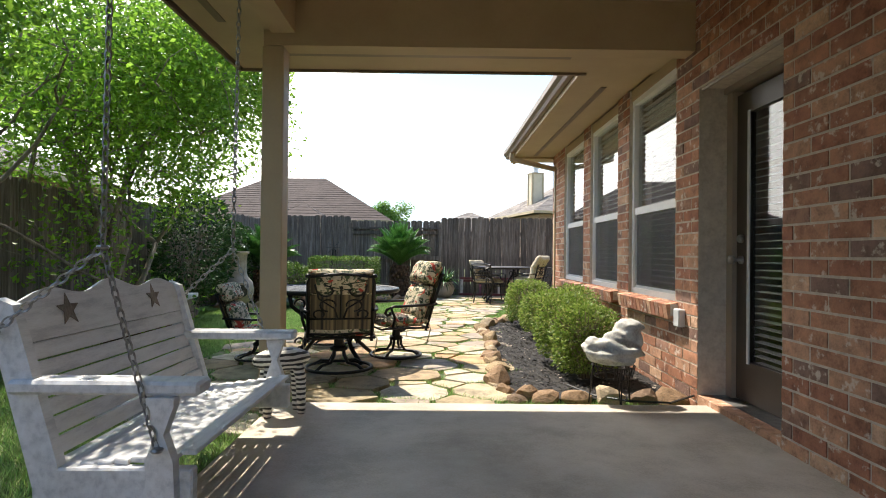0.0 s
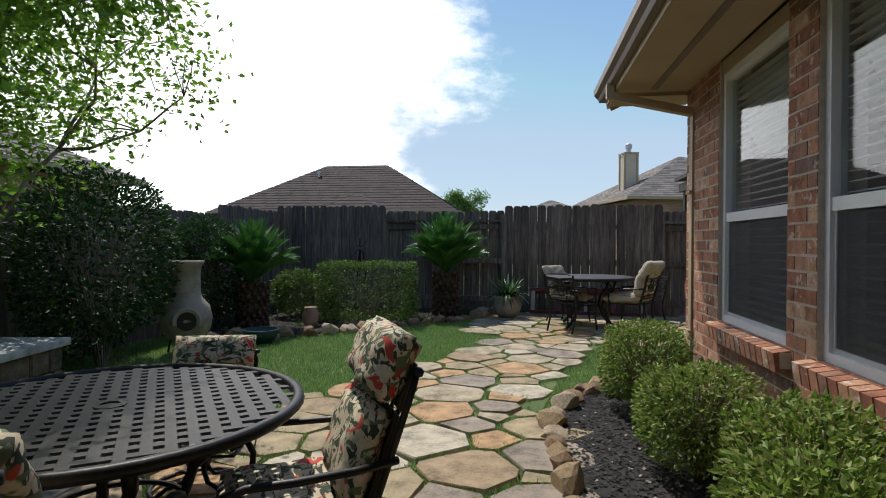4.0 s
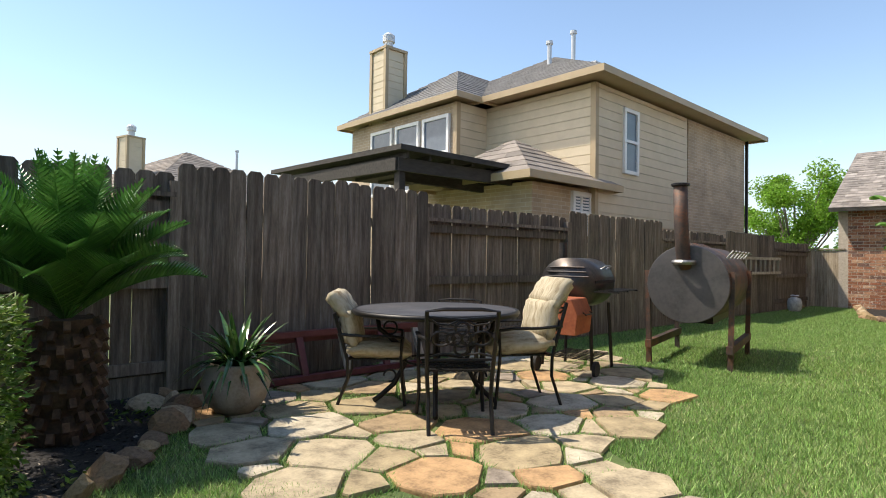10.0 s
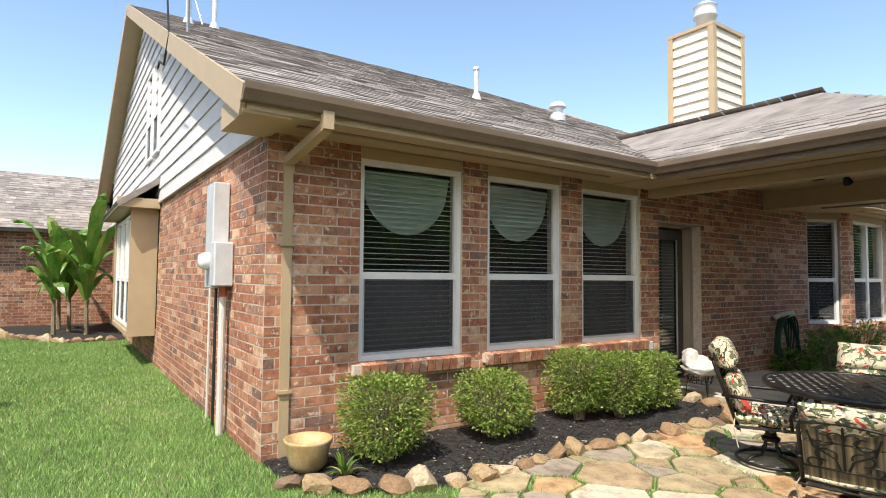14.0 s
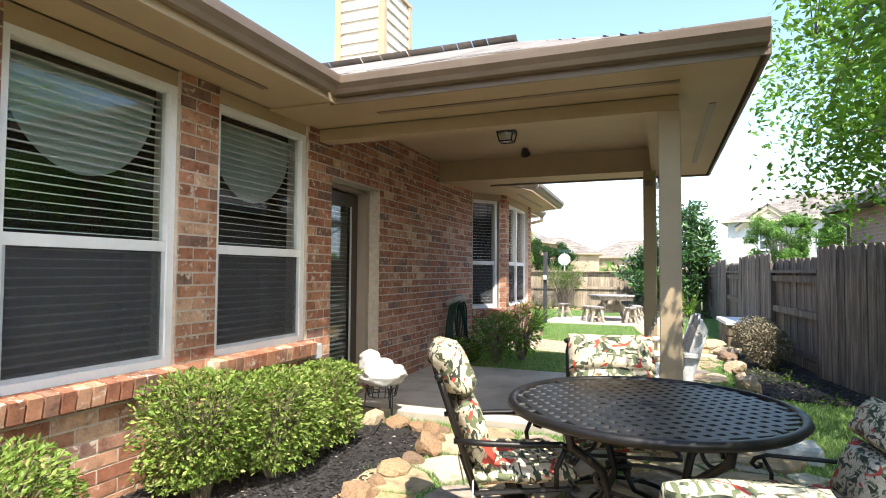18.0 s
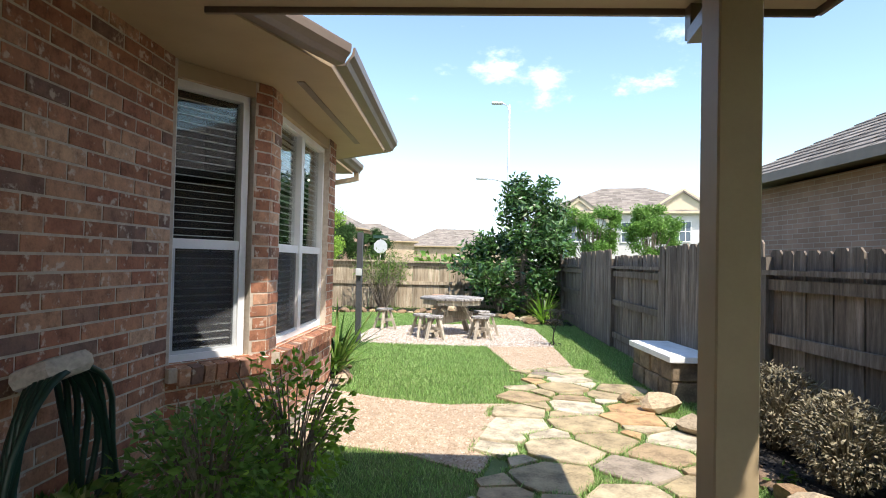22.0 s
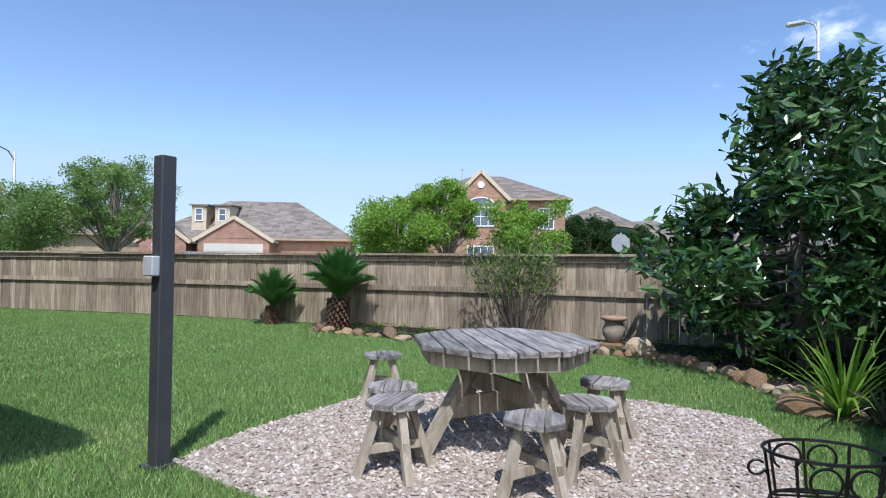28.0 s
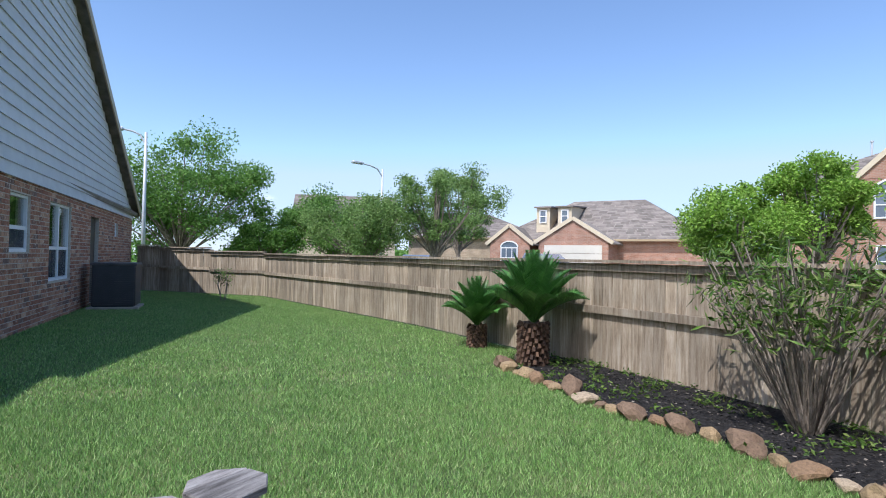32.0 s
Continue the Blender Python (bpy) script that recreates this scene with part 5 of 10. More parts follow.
def bush(name, x, y, rx, ry, h, n, mat, leaf, label, category="bush", twigs=40, group="", z=0.03, twig_mat=BARK, shell=0.6, boxy=False, squared=False):
    t = thing(name, label, category, pose(x, y, z), group)
    bm = bmesh.new()
    for _ in range(twigs):
        a, q = rng.uniform(0, 2 * math.pi), rng.uniform(0.2, 0.85)
        e = Vector((math.cos(a) * rx * q, math.sin(a) * ry * q, h * rng.uniform(0.5, 0.95)))
        m = e * 0.5 + Vector((0, 0, h * 0.12))
        tube(bm, [(math.cos(a) * 0.04, math.sin(a) * 0.04, 0), m, e], 0.007, 4, r2=0.003)
    part("branch_mass", bm, twig_mat, t)
    if boxy:
        p = rng.uniform(-1, 1, (n, 3))
        ax = rng.integers(0, 3, n)
        p[np.arange(n), ax] = np.where(rng.random(n) < 0.5, -1, 1) * rng.uniform(0.82, 1.03, n)
        c = p * np.array([rx, ry, h * 0.47]) * (1 + 0.03 * np.sin(p[:, [1, 2, 0]] * 7)) + np.array([0, 0, h * 0.52])
        d = p / np.linalg.norm(p, axis=1)[:, None]
    else:
        c, d = blob_points(n, (0, 0, h * 0.55), (rx, ry, h * 0.5), shell)
        if squared:
            big = np.abs(d).max(1, keepdims=True)
            c = (c - np.array([0, 0, h * 0.55])) * (0.45 + 0.5 / np.maximum(big, 0.58)) + np.array([0, 0, h * 0.55])
    c[:, 2] = np.maximum(c[:, 2], 0.03)
    v, f = leaf_cards(c, leaf, leaf * 0.55, outward=d)
    stuff("leaves", v, f, mat, t)
    return t


for x, y, r, h, n in ((2.16, 7.55, 0.36, 0.62, 3600), (2.2, 6.50, 0.35, 0.55, 3200), (2.22, 5.42, 0.33, 0.66, 3200), (2.08, 5.00, 0.33, 0.62, 3000), (2.11, 4.44, 0.31, 0.58, 3200)):
    bush("boxwood_bush", x, y, r * 0.9, r * 0.96, h, int(n * 1.7), LEAF_BOX, 0.031, "clipped light green boxwood bush under the windows", group="bushes under the windows", twigs=110, squared=True, twig_mat=DRY_LEAF, shell=0.5)
bush("clipped_hedge", -1.0, 11.76, 0.68, 0.40, 0.88, 11000, LEAF_SHRUB, 0.04, "square clipped green hedge block", "hedge", boxy=True)
bush("leafy_shrub", -2.1, 11.9, 0.55, 0.45, 0.75, 2600, LEAF_SHRUB, 0.06, "loose bright green shrub in the bed")
bush("fence_shrub", -2.65, 8.3, 0.5, 1.0, 1.9, 6500, LEAF_DARK, 0.06, "tall dark shrub against the fence")
bush("fence_shrub", -2.9, 10.6, 0.45, 0.8, 1.5, 5000, LEAF_DARK, 0.06, "tall dark shrub against the fence")
bush("bay_shrub", 2.0, 0.42, 0.36, 0.42, 0.66, 1500, LEAF_TREE, 0.05, "loose leggy shrub with bare twigs under the bay window", twigs=70, shell=0.3)
bush("bay_shrub", 1.72, 0.1, 0.34, 0.4, 0.8, 900, LEAF, 0.05, "sparse leggy shrub with fresh green tips", twigs=60, shell=0.35)
bush("vine_patch", 2.42, 0.72, 0.24, 0.34, 0.3, 520, LEAF_SHRUB, 0.085, "broad leaves of a vine at the wall foot")
bush("dry_bush", -1.34, -0.5, 0.3, 0.3, 0.56, 2600, DRY_LEAF, 0.035, "round half-dead grey bush", twigs=120, group="dry bushes", twig_mat=DRY_LEAF)
bush("dry_bush", -1.34, -1.25, 0.36, 0.36, 0.58, 3000, DRY_LEAF, 0.035, "round half-dead grey bush", twigs=140, group="dry bushes", twig_mat=DRY_LEAF)


def upright_shrub(name, x, y, r, h, stems, n, label):
    """Many bare canes with leaves at their ends."""
    t = thing(name, label, "bush", pose(x, y, 0.03))
    tips = []
    for _ in range(stems):
        a, q = rng.uniform(0, 2 * math.pi), rng.random() ** 0.5
        e = Vector((math.cos(a) * r * q, math.sin(a) * r * q, h * rng.uniform(0.6, 1.0)))
        bm = bmesh.new()
        tube(bm, [(math.cos(a) * 0.1 * q, math.sin(a) * 0.1 * q, 0), e * 0.55 + Vector((rng.normal() * 0.05, rng.normal() * 0.05, 0.05)), e], 0.012, 5, r2=0.006)
        part("cane", bm, BARK, t)
        tips.append(e[:])
        tips.append((e * 0.8)[:])
    v, f = leaf_cards(cluster_points(tips, max(1, n // len(tips)), 0.07), 0.11, 0.022, flat=0.1)
    stuff("leaves", v, f, LEAF_SHRUB, t)


upright_shrub("oleander", 3.0, -11.75, 0.78, 1.45, 70, 1800, "tall oleander with bare canes and thin leaves at the tips")
upright_shrub("young_shrub", -0.05, -11.9, 0.4, 0.75, 12, 320, "thin young shrub with narrow leaves")
upright_shrub("garden_weed", 16.2, -7.6, 0.25, 0.9, 6, 260, "thin sapling beside the fence")


def sago(x, y, trunk_h, trunk_r, span, fronds, label, z=0.03, rise=0.9):
    t = thing("sago_palm", label, "palm", pose(x, y, z), "sago palms")
    bm = bmesh.new()
    k = 9
    lathe(bm, [(trunk_r * (0.9 + 0.12 * math.sin(i * 2.1)), trunk_h * i / k) for i in range(k + 1)], seg=14)
    for i in range(110):
        a, h = i * 2.39996, trunk_h * (i + 0.5) / 110
        c = Vector((math.cos(a) * trunk_r, math.sin(a) * trunk_r, h))
        obox(bm, c, (0.05, 0.035, 0.055), Matrix.Rotation(a, 3, "Z") @ Matrix.Rotation(-0.5, 3, "Y"))
    part("trunk", bm, PALM_BARK, t, "shaggy brown scaly trunk")
    meshes = []
    for kind in range(4):
        fb = bmesh.new()
        bend = (0.15, 0.3, 0.5, 0.72)[kind]
        n = 34
        pts = []
        for i in range(n + 1):
            s = i / n
            pts.append(Vector((s * span * math.cos(bend * s * 0.8), 0, s * span * (0.35 - bend * s * 0.55))))
        tube(fb, pts, 0.009, 4, r2=0.003)
        for i in range(4, n):
            s = i / n
            ln = span * 0.25 * math.sin(math.pi * min(1, 0.12 + s * 0.93)) + 0.03
            for side in (-1, 1):
                a = pts[i]
                tip = a + Vector((ln * 0.55, side * ln * 0.8, ln * 0.28))
                w = 0.0085 * span / 0.7
                v = [fb.verts.new(p) for p in (a + Vector((-w, 0, 0)), a + Vector((w, 0, 0)), tip)]
                v.append(fb.verts.new((a + tip) / 2 + Vector((-w * 1.2, 0, 0.006))))
                fb.faces.new((v[0], v[1], v[2], v[3]))
        meshes.append(link_mesh("frond", fb, SAGO))
    for i in range(fronds):
        a = i * 2.39996
        tilt = (-46 if rise == 1 else -72) + 54 * (i / fronds) ** 0.85 * rise
        kind = min(3, int(4 * (i / fronds)))
        ob = new("frond", meshes[kind])
        ob.parent = t
        ob.matrix_local = pose(0, 0, trunk_h - 0.02, 0, 0, math.degrees(a)) @ pose(0, 0, 0, 0, tilt + random.uniform(-5, 5), 0)
    return t


sago(0.08, 12.58, 0.70, 0.2, 0.98, 64, "sago palm with shaggy trunk and dark green fronds")
sago(-2.36, 10.75, 0.62, 0.2, 0.9, 60, "sago palm with shaggy trunk and dark green fronds")
sago(5.95, -11.1, 0.5, 0.17, 0.88, 56, "sago palm with upright dark green fronds at the bed end", rise=0.75)
sago(7.45, -11.05, 0.32, 0.12, 0.72, 40, "small leaning sago palm beside the fence", z=0.0, rise=0.8)


def fill_crown(bm, tips, centre, radii, count, gen, keep):
    """More twig ends inside an ellipsoid, each joined to the nearest older end."""
    old, out = np.array(tips), []
    while len(out) < count:
        d = gen.normal(size=3)
        p = np.array(centre) + d / np.linalg.norm(d) * np.array(radii) * gen.uniform(0.35, 1.0)
        if not keep(p):
            continue
        q = old[np.argmin(((old - p) ** 2).sum(1))]
        m = (q + p) / 2 + np.array([0, 0, 0.06])
        tube(bm, [tuple(q), tuple(m), tuple(p)], 0.006, 4, r2=0.003)
        out += [tuple(p), tuple(m)] if gen.random() < 0.5 else [tuple(p)]
    return tips + out


def big_tree(name, x, y, height, trunks, lean, levels, r0, per, spread, leaf, width, mat, label, seed, z=0.0, flat=0.3, bark=BARK, droop=0.0, clear=None, limit=9.0, fill=(), keep=None):
    t = thing(name, label, "tree", pose(x, y, z))
    gen = np.random.default_rng(seed)
    bm = bmesh.new()
    tips = limb_tree(bm, (0, 0, 0), height, trunks, lean, levels, r0, gen, limit)
    for centre, radii, count in fill:
        tips = fill_crown(bm, tips, centre, radii, count, gen, keep)
    part("trunk", bm, bark, t, smooth=True)
    pts = cluster_points(tips, per, spread)
    if clear:
        pts = pts[clear(pts)]
    v, f = leaf_cards(pts, leaf, width, flat=flat, droop=droop)
    stuff("crown", v, f, mat, t)
    return t


big_tree("crape_myrtle", -2.72, 6.35, 1.2, 7, 0.30, 4, 0.042, 84, 0.21, 0.056, 0.034, LEAF, "multi-stemmed crape myrtle with fresh green leaves by the fence", 3, clear=lambda p: (p[:, 0] < 1.9) & ~((p[:, 0] > 0.1) & (p[:, 1] > 1.6)), limit=1.5, fill=( ((0.75, -0.55, 2.55), (1.25, 1.9, 1.25), 90), ((1.55, -1.35, 2.3), (0.5, 0.85, 0.75), 42), ((1.55, 0.1, 3.0), (0.6, 0.95, 0.7), 60), ((1.35, -0.7, 3.1), (0.7, 0.8, 0.6), 50)), keep=lambda p: p[0] < 2.0 and p[1] < 1.1 and p[2] > 1.35)
big_tree("shade_tree", -2.5, 3.7, 1.3, 5, 0.16, 3, 0.032, 84, 0.21, 0.056, 0.034, LEAF, "leafy slender tree leaning over the porch corner", 12, clear=lambda p: p[:, 0] < 1.7, limit=0.9, fill=(((0.95, -1.1, 2.5), (0.7, 1.3, 0.8), 60), ((1.0, 0.0, 3.3), (0.65, 0.9, 0.5), 28)), keep=lambda p: p[0] < 1.6 and p[2] > 1.5)


def magnolia(x, y, label):
    t = thing("magnolia_tree", label, "tree", pose(x, y, 0.03))
    bm = bmesh.new()
    tube(bm, [(0, 0, 0), (0.05, 0.02, 1.2), (-0.2, 0.05, 2.2), (-0.38, 0.0, 3.1)], 0.07, 8, r2=0.015)
    centres = []
    for i in range(74):
        h = 0.6 + 2.55 * rng.random() ** 1.15
        reach = 0.27 + 0.95 * (1 - h / 4.6) + 0.8 * max(0.0, 1 - abs(h - 1.25) / 0.95) + 0.1
        a = rng.uniform(0, 2 * math.pi)
        q = rng.uniform(0.5, 1.0) * reach
        e = Vector((math.cos(a) * q * 0.88 + 0.36 - 0.56 * min(1.0, max(0.0, (h - 1.1) / 1.2)), math.sin(a) * q, h + 0.18 * rng.normal() + 0.1))
        tube(bm, [(0.03, 0.02, max(0.1, h - 0.35)), e * 0.6 + Vector((0, 0, 0.4 * (h - 0.3) / 3)), e], 0.018, 5, r2=0.006)
        centres += [e[:], (e * 0.8 + Vector((0, 0, 0.2 * h)))[:]]
    part("trunk", bm, BARK, t)
    v, f = leaf_cards(cluster_points(centres, 50, 0.15), 0.175, 0.08, flat=0.2)
    v[:, 2] = np.maximum(v[:, 2], 0.12)
    stuff("crown", v, f, LEAF_GLOSS, t)


magnolia(-0.60, -11.35, "young magnolia tree with large glossy leaves in the bed")


def strap_plant(name, x, y, blades, length, width, mat, label, z=0.03, droop=1.0):
    t = thing(name, label, "plant", pose(x, y, z))
    me = []
    for k in range(4):
        b = bmesh.new()
        n, bend = 7, (0.3, 0.7, 1.1, 1.5)[k] * droop
        rows = []
        for i in range(n + 1):
            s = i / n
            w = width * (1 - s ** 2.2) * 0.5 + 0.001
            x0, z0 = length * (s * 0.55 + 0.12 * bend * s * s), length * (s - 0.42 * bend * s * s)
            rows.append([b.verts.new((x0, -w, z0 + w * 0.4)), b.verts.new((x0, 0, z0)), b.verts.new((x0, w, z0 + w * 0.4))])
        for p, q in zip(rows, rows[1:]):
            for j in range(2):
                b.faces.new((p[j], p[j + 1], q[j + 1], q[j]))
        me.append(link_mesh("leaf", b, mat))
    for i in range(blades):
        ob = new("leaf", me[i % 4])
        ob.parent = t
        sc = random.uniform(0.65, 1.1)
        ob.matrix_local = pose(0, 0, 0, 0, 0, i * 137.5) @ pose(0, 0, 0, 0, random.uniform(-25, 25), random.uniform(-20, 20)) @ Matrix.Diagonal((sc, sc, sc, 1))
    return t


strap_plant("strap_leaf_plant", 2.28, -3.30, 46, 0.82, 0.05, LEAF_SHRUB, "clump of strap leaves at the bay corner")
strap_plant("strap_leaf_plant", 2.42, -4.0, 34, 0.7, 0.045, LEAF_DARK, "clump of strap leaves at the house corner")
strap_plant("spider_plant", -0.80, -9.15, 56, 0.78, 0.034, LEAF, "tall arching bright green strap-leaf plant by the fence")
strap_plant("dried_plant", -1.02, -8.95, 40, 0.42, 0.022, DRY_LEAF, "clump of dried brown strap leaves by the fence", droop=1.7)
strap_plant("aloe_clump", 2.0, 7.95, 18, 0.2, 0.03, LEAF_SHRUB, "small spiky plant beside the pot")
for x, y in ((13.6, 9.6), (14.3, 9.3), (15.0, 9.5), (13.2, 9.0)):
    t = thing("banana_plant", "banana plant with torn drooping leaves against the brick wing", "plant", pose(x, y, 0.03), "banana plants")
    t.matrix_basis = t.matrix_basis @ Matrix.Diagonal((0.75, 0.75, 1.35, 1))
    bm = bmesh.new()
    tube(bm, [(0, 0, 0), (0.05, 0.02, 0.6), (0.02, 0.08, 1.15)], 0.065, 7, r2=0.03)
    part("stem", bm, DRY_LEAF, t, "dry brown stem")
    for i in range(10):
        b = bmesh.new()
        a, n, ln, rise = i * 2.4 + x, 9, random.uniform(0.9, 1.5), random.uniform(0.9, 1.75)
        foot = 0.55 + 0.06 * i
        rows = []
        for j in range(n + 1):
            s = j / n
            w = 0.19 * math.sin(math.pi * min(1, 0.1 + s * 0.9)) + 0.004
            c = Vector((math.cos(a) * ln * s * 0.85, math.sin(a) * ln * s * 0.85, foot + ln * (rise * s - 0.9 * s * s)))
            sd = Vector((-math.sin(a), math.cos(a), 0)) * w
            jag = random.uniform(-0.03, 0.03)
            rows.append([b.verts.new(c - sd + Vector((0, 0, -0.04 + jag))), b.verts.new(c), b.verts.new(c + sd + Vector((0, 0, -0.04 - jag)))])
        for p, q in zip(rows, rows[1:]):
            for j in range(2):
                b.faces.new((p[j], p[j + 1], q[j + 1], q[j]))
        part("leaf", b, BANANA, t)


# ---- patio furniture ----
def arc(cx, cz, r, a0, a1, n, plane="xz", y=0.0):
    out = []
    for i in range(n + 1):
        a = radians(a0 + (a1 - a0) * i / n)
        u, v = cx + r * math.cos(a), cz + r * math.sin(a)
        out.append((u, y, v) if plane == "xz" else (u, v, y) if plane == "xy" else (y, u, v))
    return out


def pillow(bm, size, m, puff=0.3, n=8):
    """A stuffed cushion: a rounded box, thinner at its rim."""
    sx, sy, sz = size
    top, bot = [], []
    for i in range(n + 1):
        for j in range(n + 1):
            u, v = i / n * 2 - 1, j / n * 2 - 1
            e = (1 - abs(u) ** 4) * (1 - abs(v) ** 4)
            z = sz / 2 * (1 - puff + puff * e ** 0.5) if e > 0 else sz * 0.12
            wob = 0.006 * math.sin(u * 5 + v * 7)
            top.append(bm.verts.new(m @ Vector((u * sx / 2, v * sy / 2, z + wob))))
            bot.append(bm.verts.new(m @ Vector((u * sx / 2, v * sy / 2, -z + wob))))
    k = n + 1
    for i in range(n):
        for j in range(n):
            a, b, c, d = i * k + j, (i + 1) * k + j, (i + 1) * k + j + 1, i * k + j + 1
            bm.faces.new((top[a], top[b], top[c], top[d]))
            bm.faces.new((bot[d], bot[c], bot[b], bot[a]))
    rim = [i * k for i in range(k)] + [n * k + j for j in range(1, k)] + [i * k + n for i in range(n - 1, -1, -1)] + [j for j in range(n - 1, 0, -1)]
    for p, q in zip(rim, rim[1:] + rim[:1]):
        bm.faces.new((top[p], bot[p], bot[q], top[q]))


RECLINE = 17


def swivel_chair(roll=0.63):
    """A cast-iron swivel rocker that looks along +y."""
    ch = thing("swivel_chair", "black cast-iron swivel patio chair with floral cushions on the flagstones", "chair", pose(0, 0, 0), "chairs round the patio table")
    bm = bmesh.new()
    tube(bm, arc(0, 0, 0.27, 0, 352.5, 47, "xy", 0.045), 0.016, 6, close=True)
    part("base_ring", bm, BLACK_IRON, ch, smooth=True)
    for k in range(4):
        a = radians(45 + 90 * k)
        lb = bmesh.new()
        pts = [(0.27, 0.045), (0.2, 0.09), (0.1, 0.10), (0.06, 0.17), (0.05, 0.27)]
        tube(lb, [(math.cos(a) * r, math.sin(a) * r, z) for r, z in pts], 0.015, 6)
        part("leg", lb, BLACK_IRON, ch, smooth=True)
    bm = bmesh.new()
    lathe(bm, [(0.07, 0.22), (0.075, 0.25), (0.045, 0.27), (0.04, 0.34), (0.09, 0.35), (0.09, 0.37)], seg=12)
    part("swivel_post", bm, BLACK_IRON, ch)
    bm = bmesh.new()
    w, d = 0.27, 0.26
    for s in (-1, 1):
        tube(bm, [(s * w, -d, 0.385), (s * w, d - 0.04, 0.395), (s * w * 0.95, d, 0.385)], 0.014, 6)
        tube(bm, [(s * w, 0.02, 0.38), (s * 0.14, 0.0, 0.34), (s * 0.05, 0, 0.36)], 0.016, 6)
    for y in (-d, -0.08, 0.1, d):
        tube(bm, [(-w, y, 0.385), (w, y, 0.385)], 0.012, 6)
    part("seat_frame", bm, BLACK_IRON, ch)
    # back frame with scroll work, leaning back
    lean = pose(0, -d + 0.01, 0.40, RECLINE, 0, 0)
    bm = bmesh.new()
    bw, bh = 0.25, 0.62
    tube(bm, [(-bw, 0, -0.05), (-bw, 0, bh - 0.06), (-bw + 0.01, 0, bh), (-bw * 0.5, 0, bh + 0.02), (0, 0, bh + 0.035), (bw * 0.5, 0, bh + 0.02), (bw - 0.01, 0, bh), (bw, 0, bh - 0.06), (bw, 0, -0.05)], 0.015, 6)
    tube(bm, [(-bw, 0, 0.03), (bw, 0, 0.03)], 0.012, 6)
    tube(bm, [(-bw, 0, 0.19), (bw, 0, 0.19)], 0.01, 6)
    for s in (-1, 1):
        lathe(bm, [(0.008, -0.02), (0.022, -0.01), (0.024, 0.01), (0.008, 0.022)], (s * bw, 0, bh + 0.012), 8)
    for v in bm.verts:
        v.co = lean @ v.co
    part("back_frame", bm, BLACK_IRON, ch, smooth=True)
    bm = bmesh.new()
    for s in (-1, 1):
        for cx, cz, r, a0, a1 in ((0.10, 0.33, 0.06, -90, 190), (0.12, 0.48, 0.055, 80, 350), (0.17, 0.24, 0.04, -60, 210), (0.045, 0.52, 0.04, -80, 200)):
            tube(bm, [(s * p[0], p[1], p[2]) for p in arc(cx, cz, r, a0, a1, 12)], 0.008, 5)
        tube(bm, [(s * 0.02, 0, 0.19), (s * 0.05, 0, 0.3), (s * 0.17, 0, 0.4), (s * 0.2, 0, 0.55)], 0.008, 5)
    tube(bm, [(0, 0, 0.19), (0, 0, 0.63)], 0.009, 5)
    for v in bm.verts:
        v.co = lean @ v.co
    part("scrollwork", bm, BLACK_IRON, ch)
    for s in (-1, 1):
        ab = bmesh.new()
        tube(ab, [(s * 0.25, -0.36, 0.66), (s * 0.29, -0.2, 0.655), (s * 0.31, 0.0, 0.65), (s * 0.315, 0.16, 0.65), (s * 0.31, 0.23, 0.62), (s * 0.31, 0.25, 0.58), (s * 0.31, 0.225, 0.55), (s * 0.31, 0.195, 0.565), (s * 0.31, 0.20, 0.59)], 0.017, 6)
        tube(ab, [(s * 0.31, 0.19, 0.64), (s * 0.305, 0.14, 0.52), (s * 0.27, 0.15, 0.40)], 0.014, 6)
        part("armrest", ab, BLACK_IRON, ch, smooth=True)
    bm = bmesh.new()
    pillow(bm, (0.52, 0.54, 0.12), pose(0, 0.0, 0.455))
    part("seat_cushion", bm, FLORAL, ch, "floral print cushion", True)
    bm = bmesh.new()
    pillow(bm, (0.49, 0.40, 0.14), lean @ pose(0, 0.085, 0.26, 90, 0, 0))
    part("back_cushion", bm, FLORAL, ch, "floral print cushion", True)
    bm = bmesh.new()
    pillow(bm, (0.50, 0.28, 0.18), lean @ pose(0, 0.085, roll, 96, 0, 0), 0.45)
    part("head_cushion", bm, FLORAL, ch, "floral print cushion", True)
    bm = bmesh.new()
    for i in range(2):
        z0, z1 = ((0.05, 0.44), (0.46, 0.66))[i]
        v = [bm.verts.new(lean @ Vector((x, 0.004, z))) for x, z in ((-0.235, z0), (0.235, z0), (0.235, z1), (-0.235, z1))]
        v += [bm.verts.new(lean @ Vector((x, 0.010, z))) for x, z in ((-0.235, z0), (0.235, z0), (0.235, z1), (-0.235, z1))]
        for idx in ((0, 1, 2, 3), (7, 6, 5, 4), (0, 4, 5, 1), (1, 5, 6, 2), (2, 6, 7, 3), (3, 7, 4, 0)):
            bm.faces.new([v[j] for j in idx])
    part("cushion_back", bm, STRIPE, ch, "striped black and tan cushion back")
    for s in (-1, 1):
        tb = bmesh.new()
        tube(tb, [lean @ Vector((s * 0.24, 0.02, 0.1)), lean @ Vector((s * 0.29, -0.03, -0.02)), lean @ Vector((s * 0.27, -0.05, -0.2))], 0.006, 4)
        part("cushion_tie", tb, BEIGE, ch)
    return ch


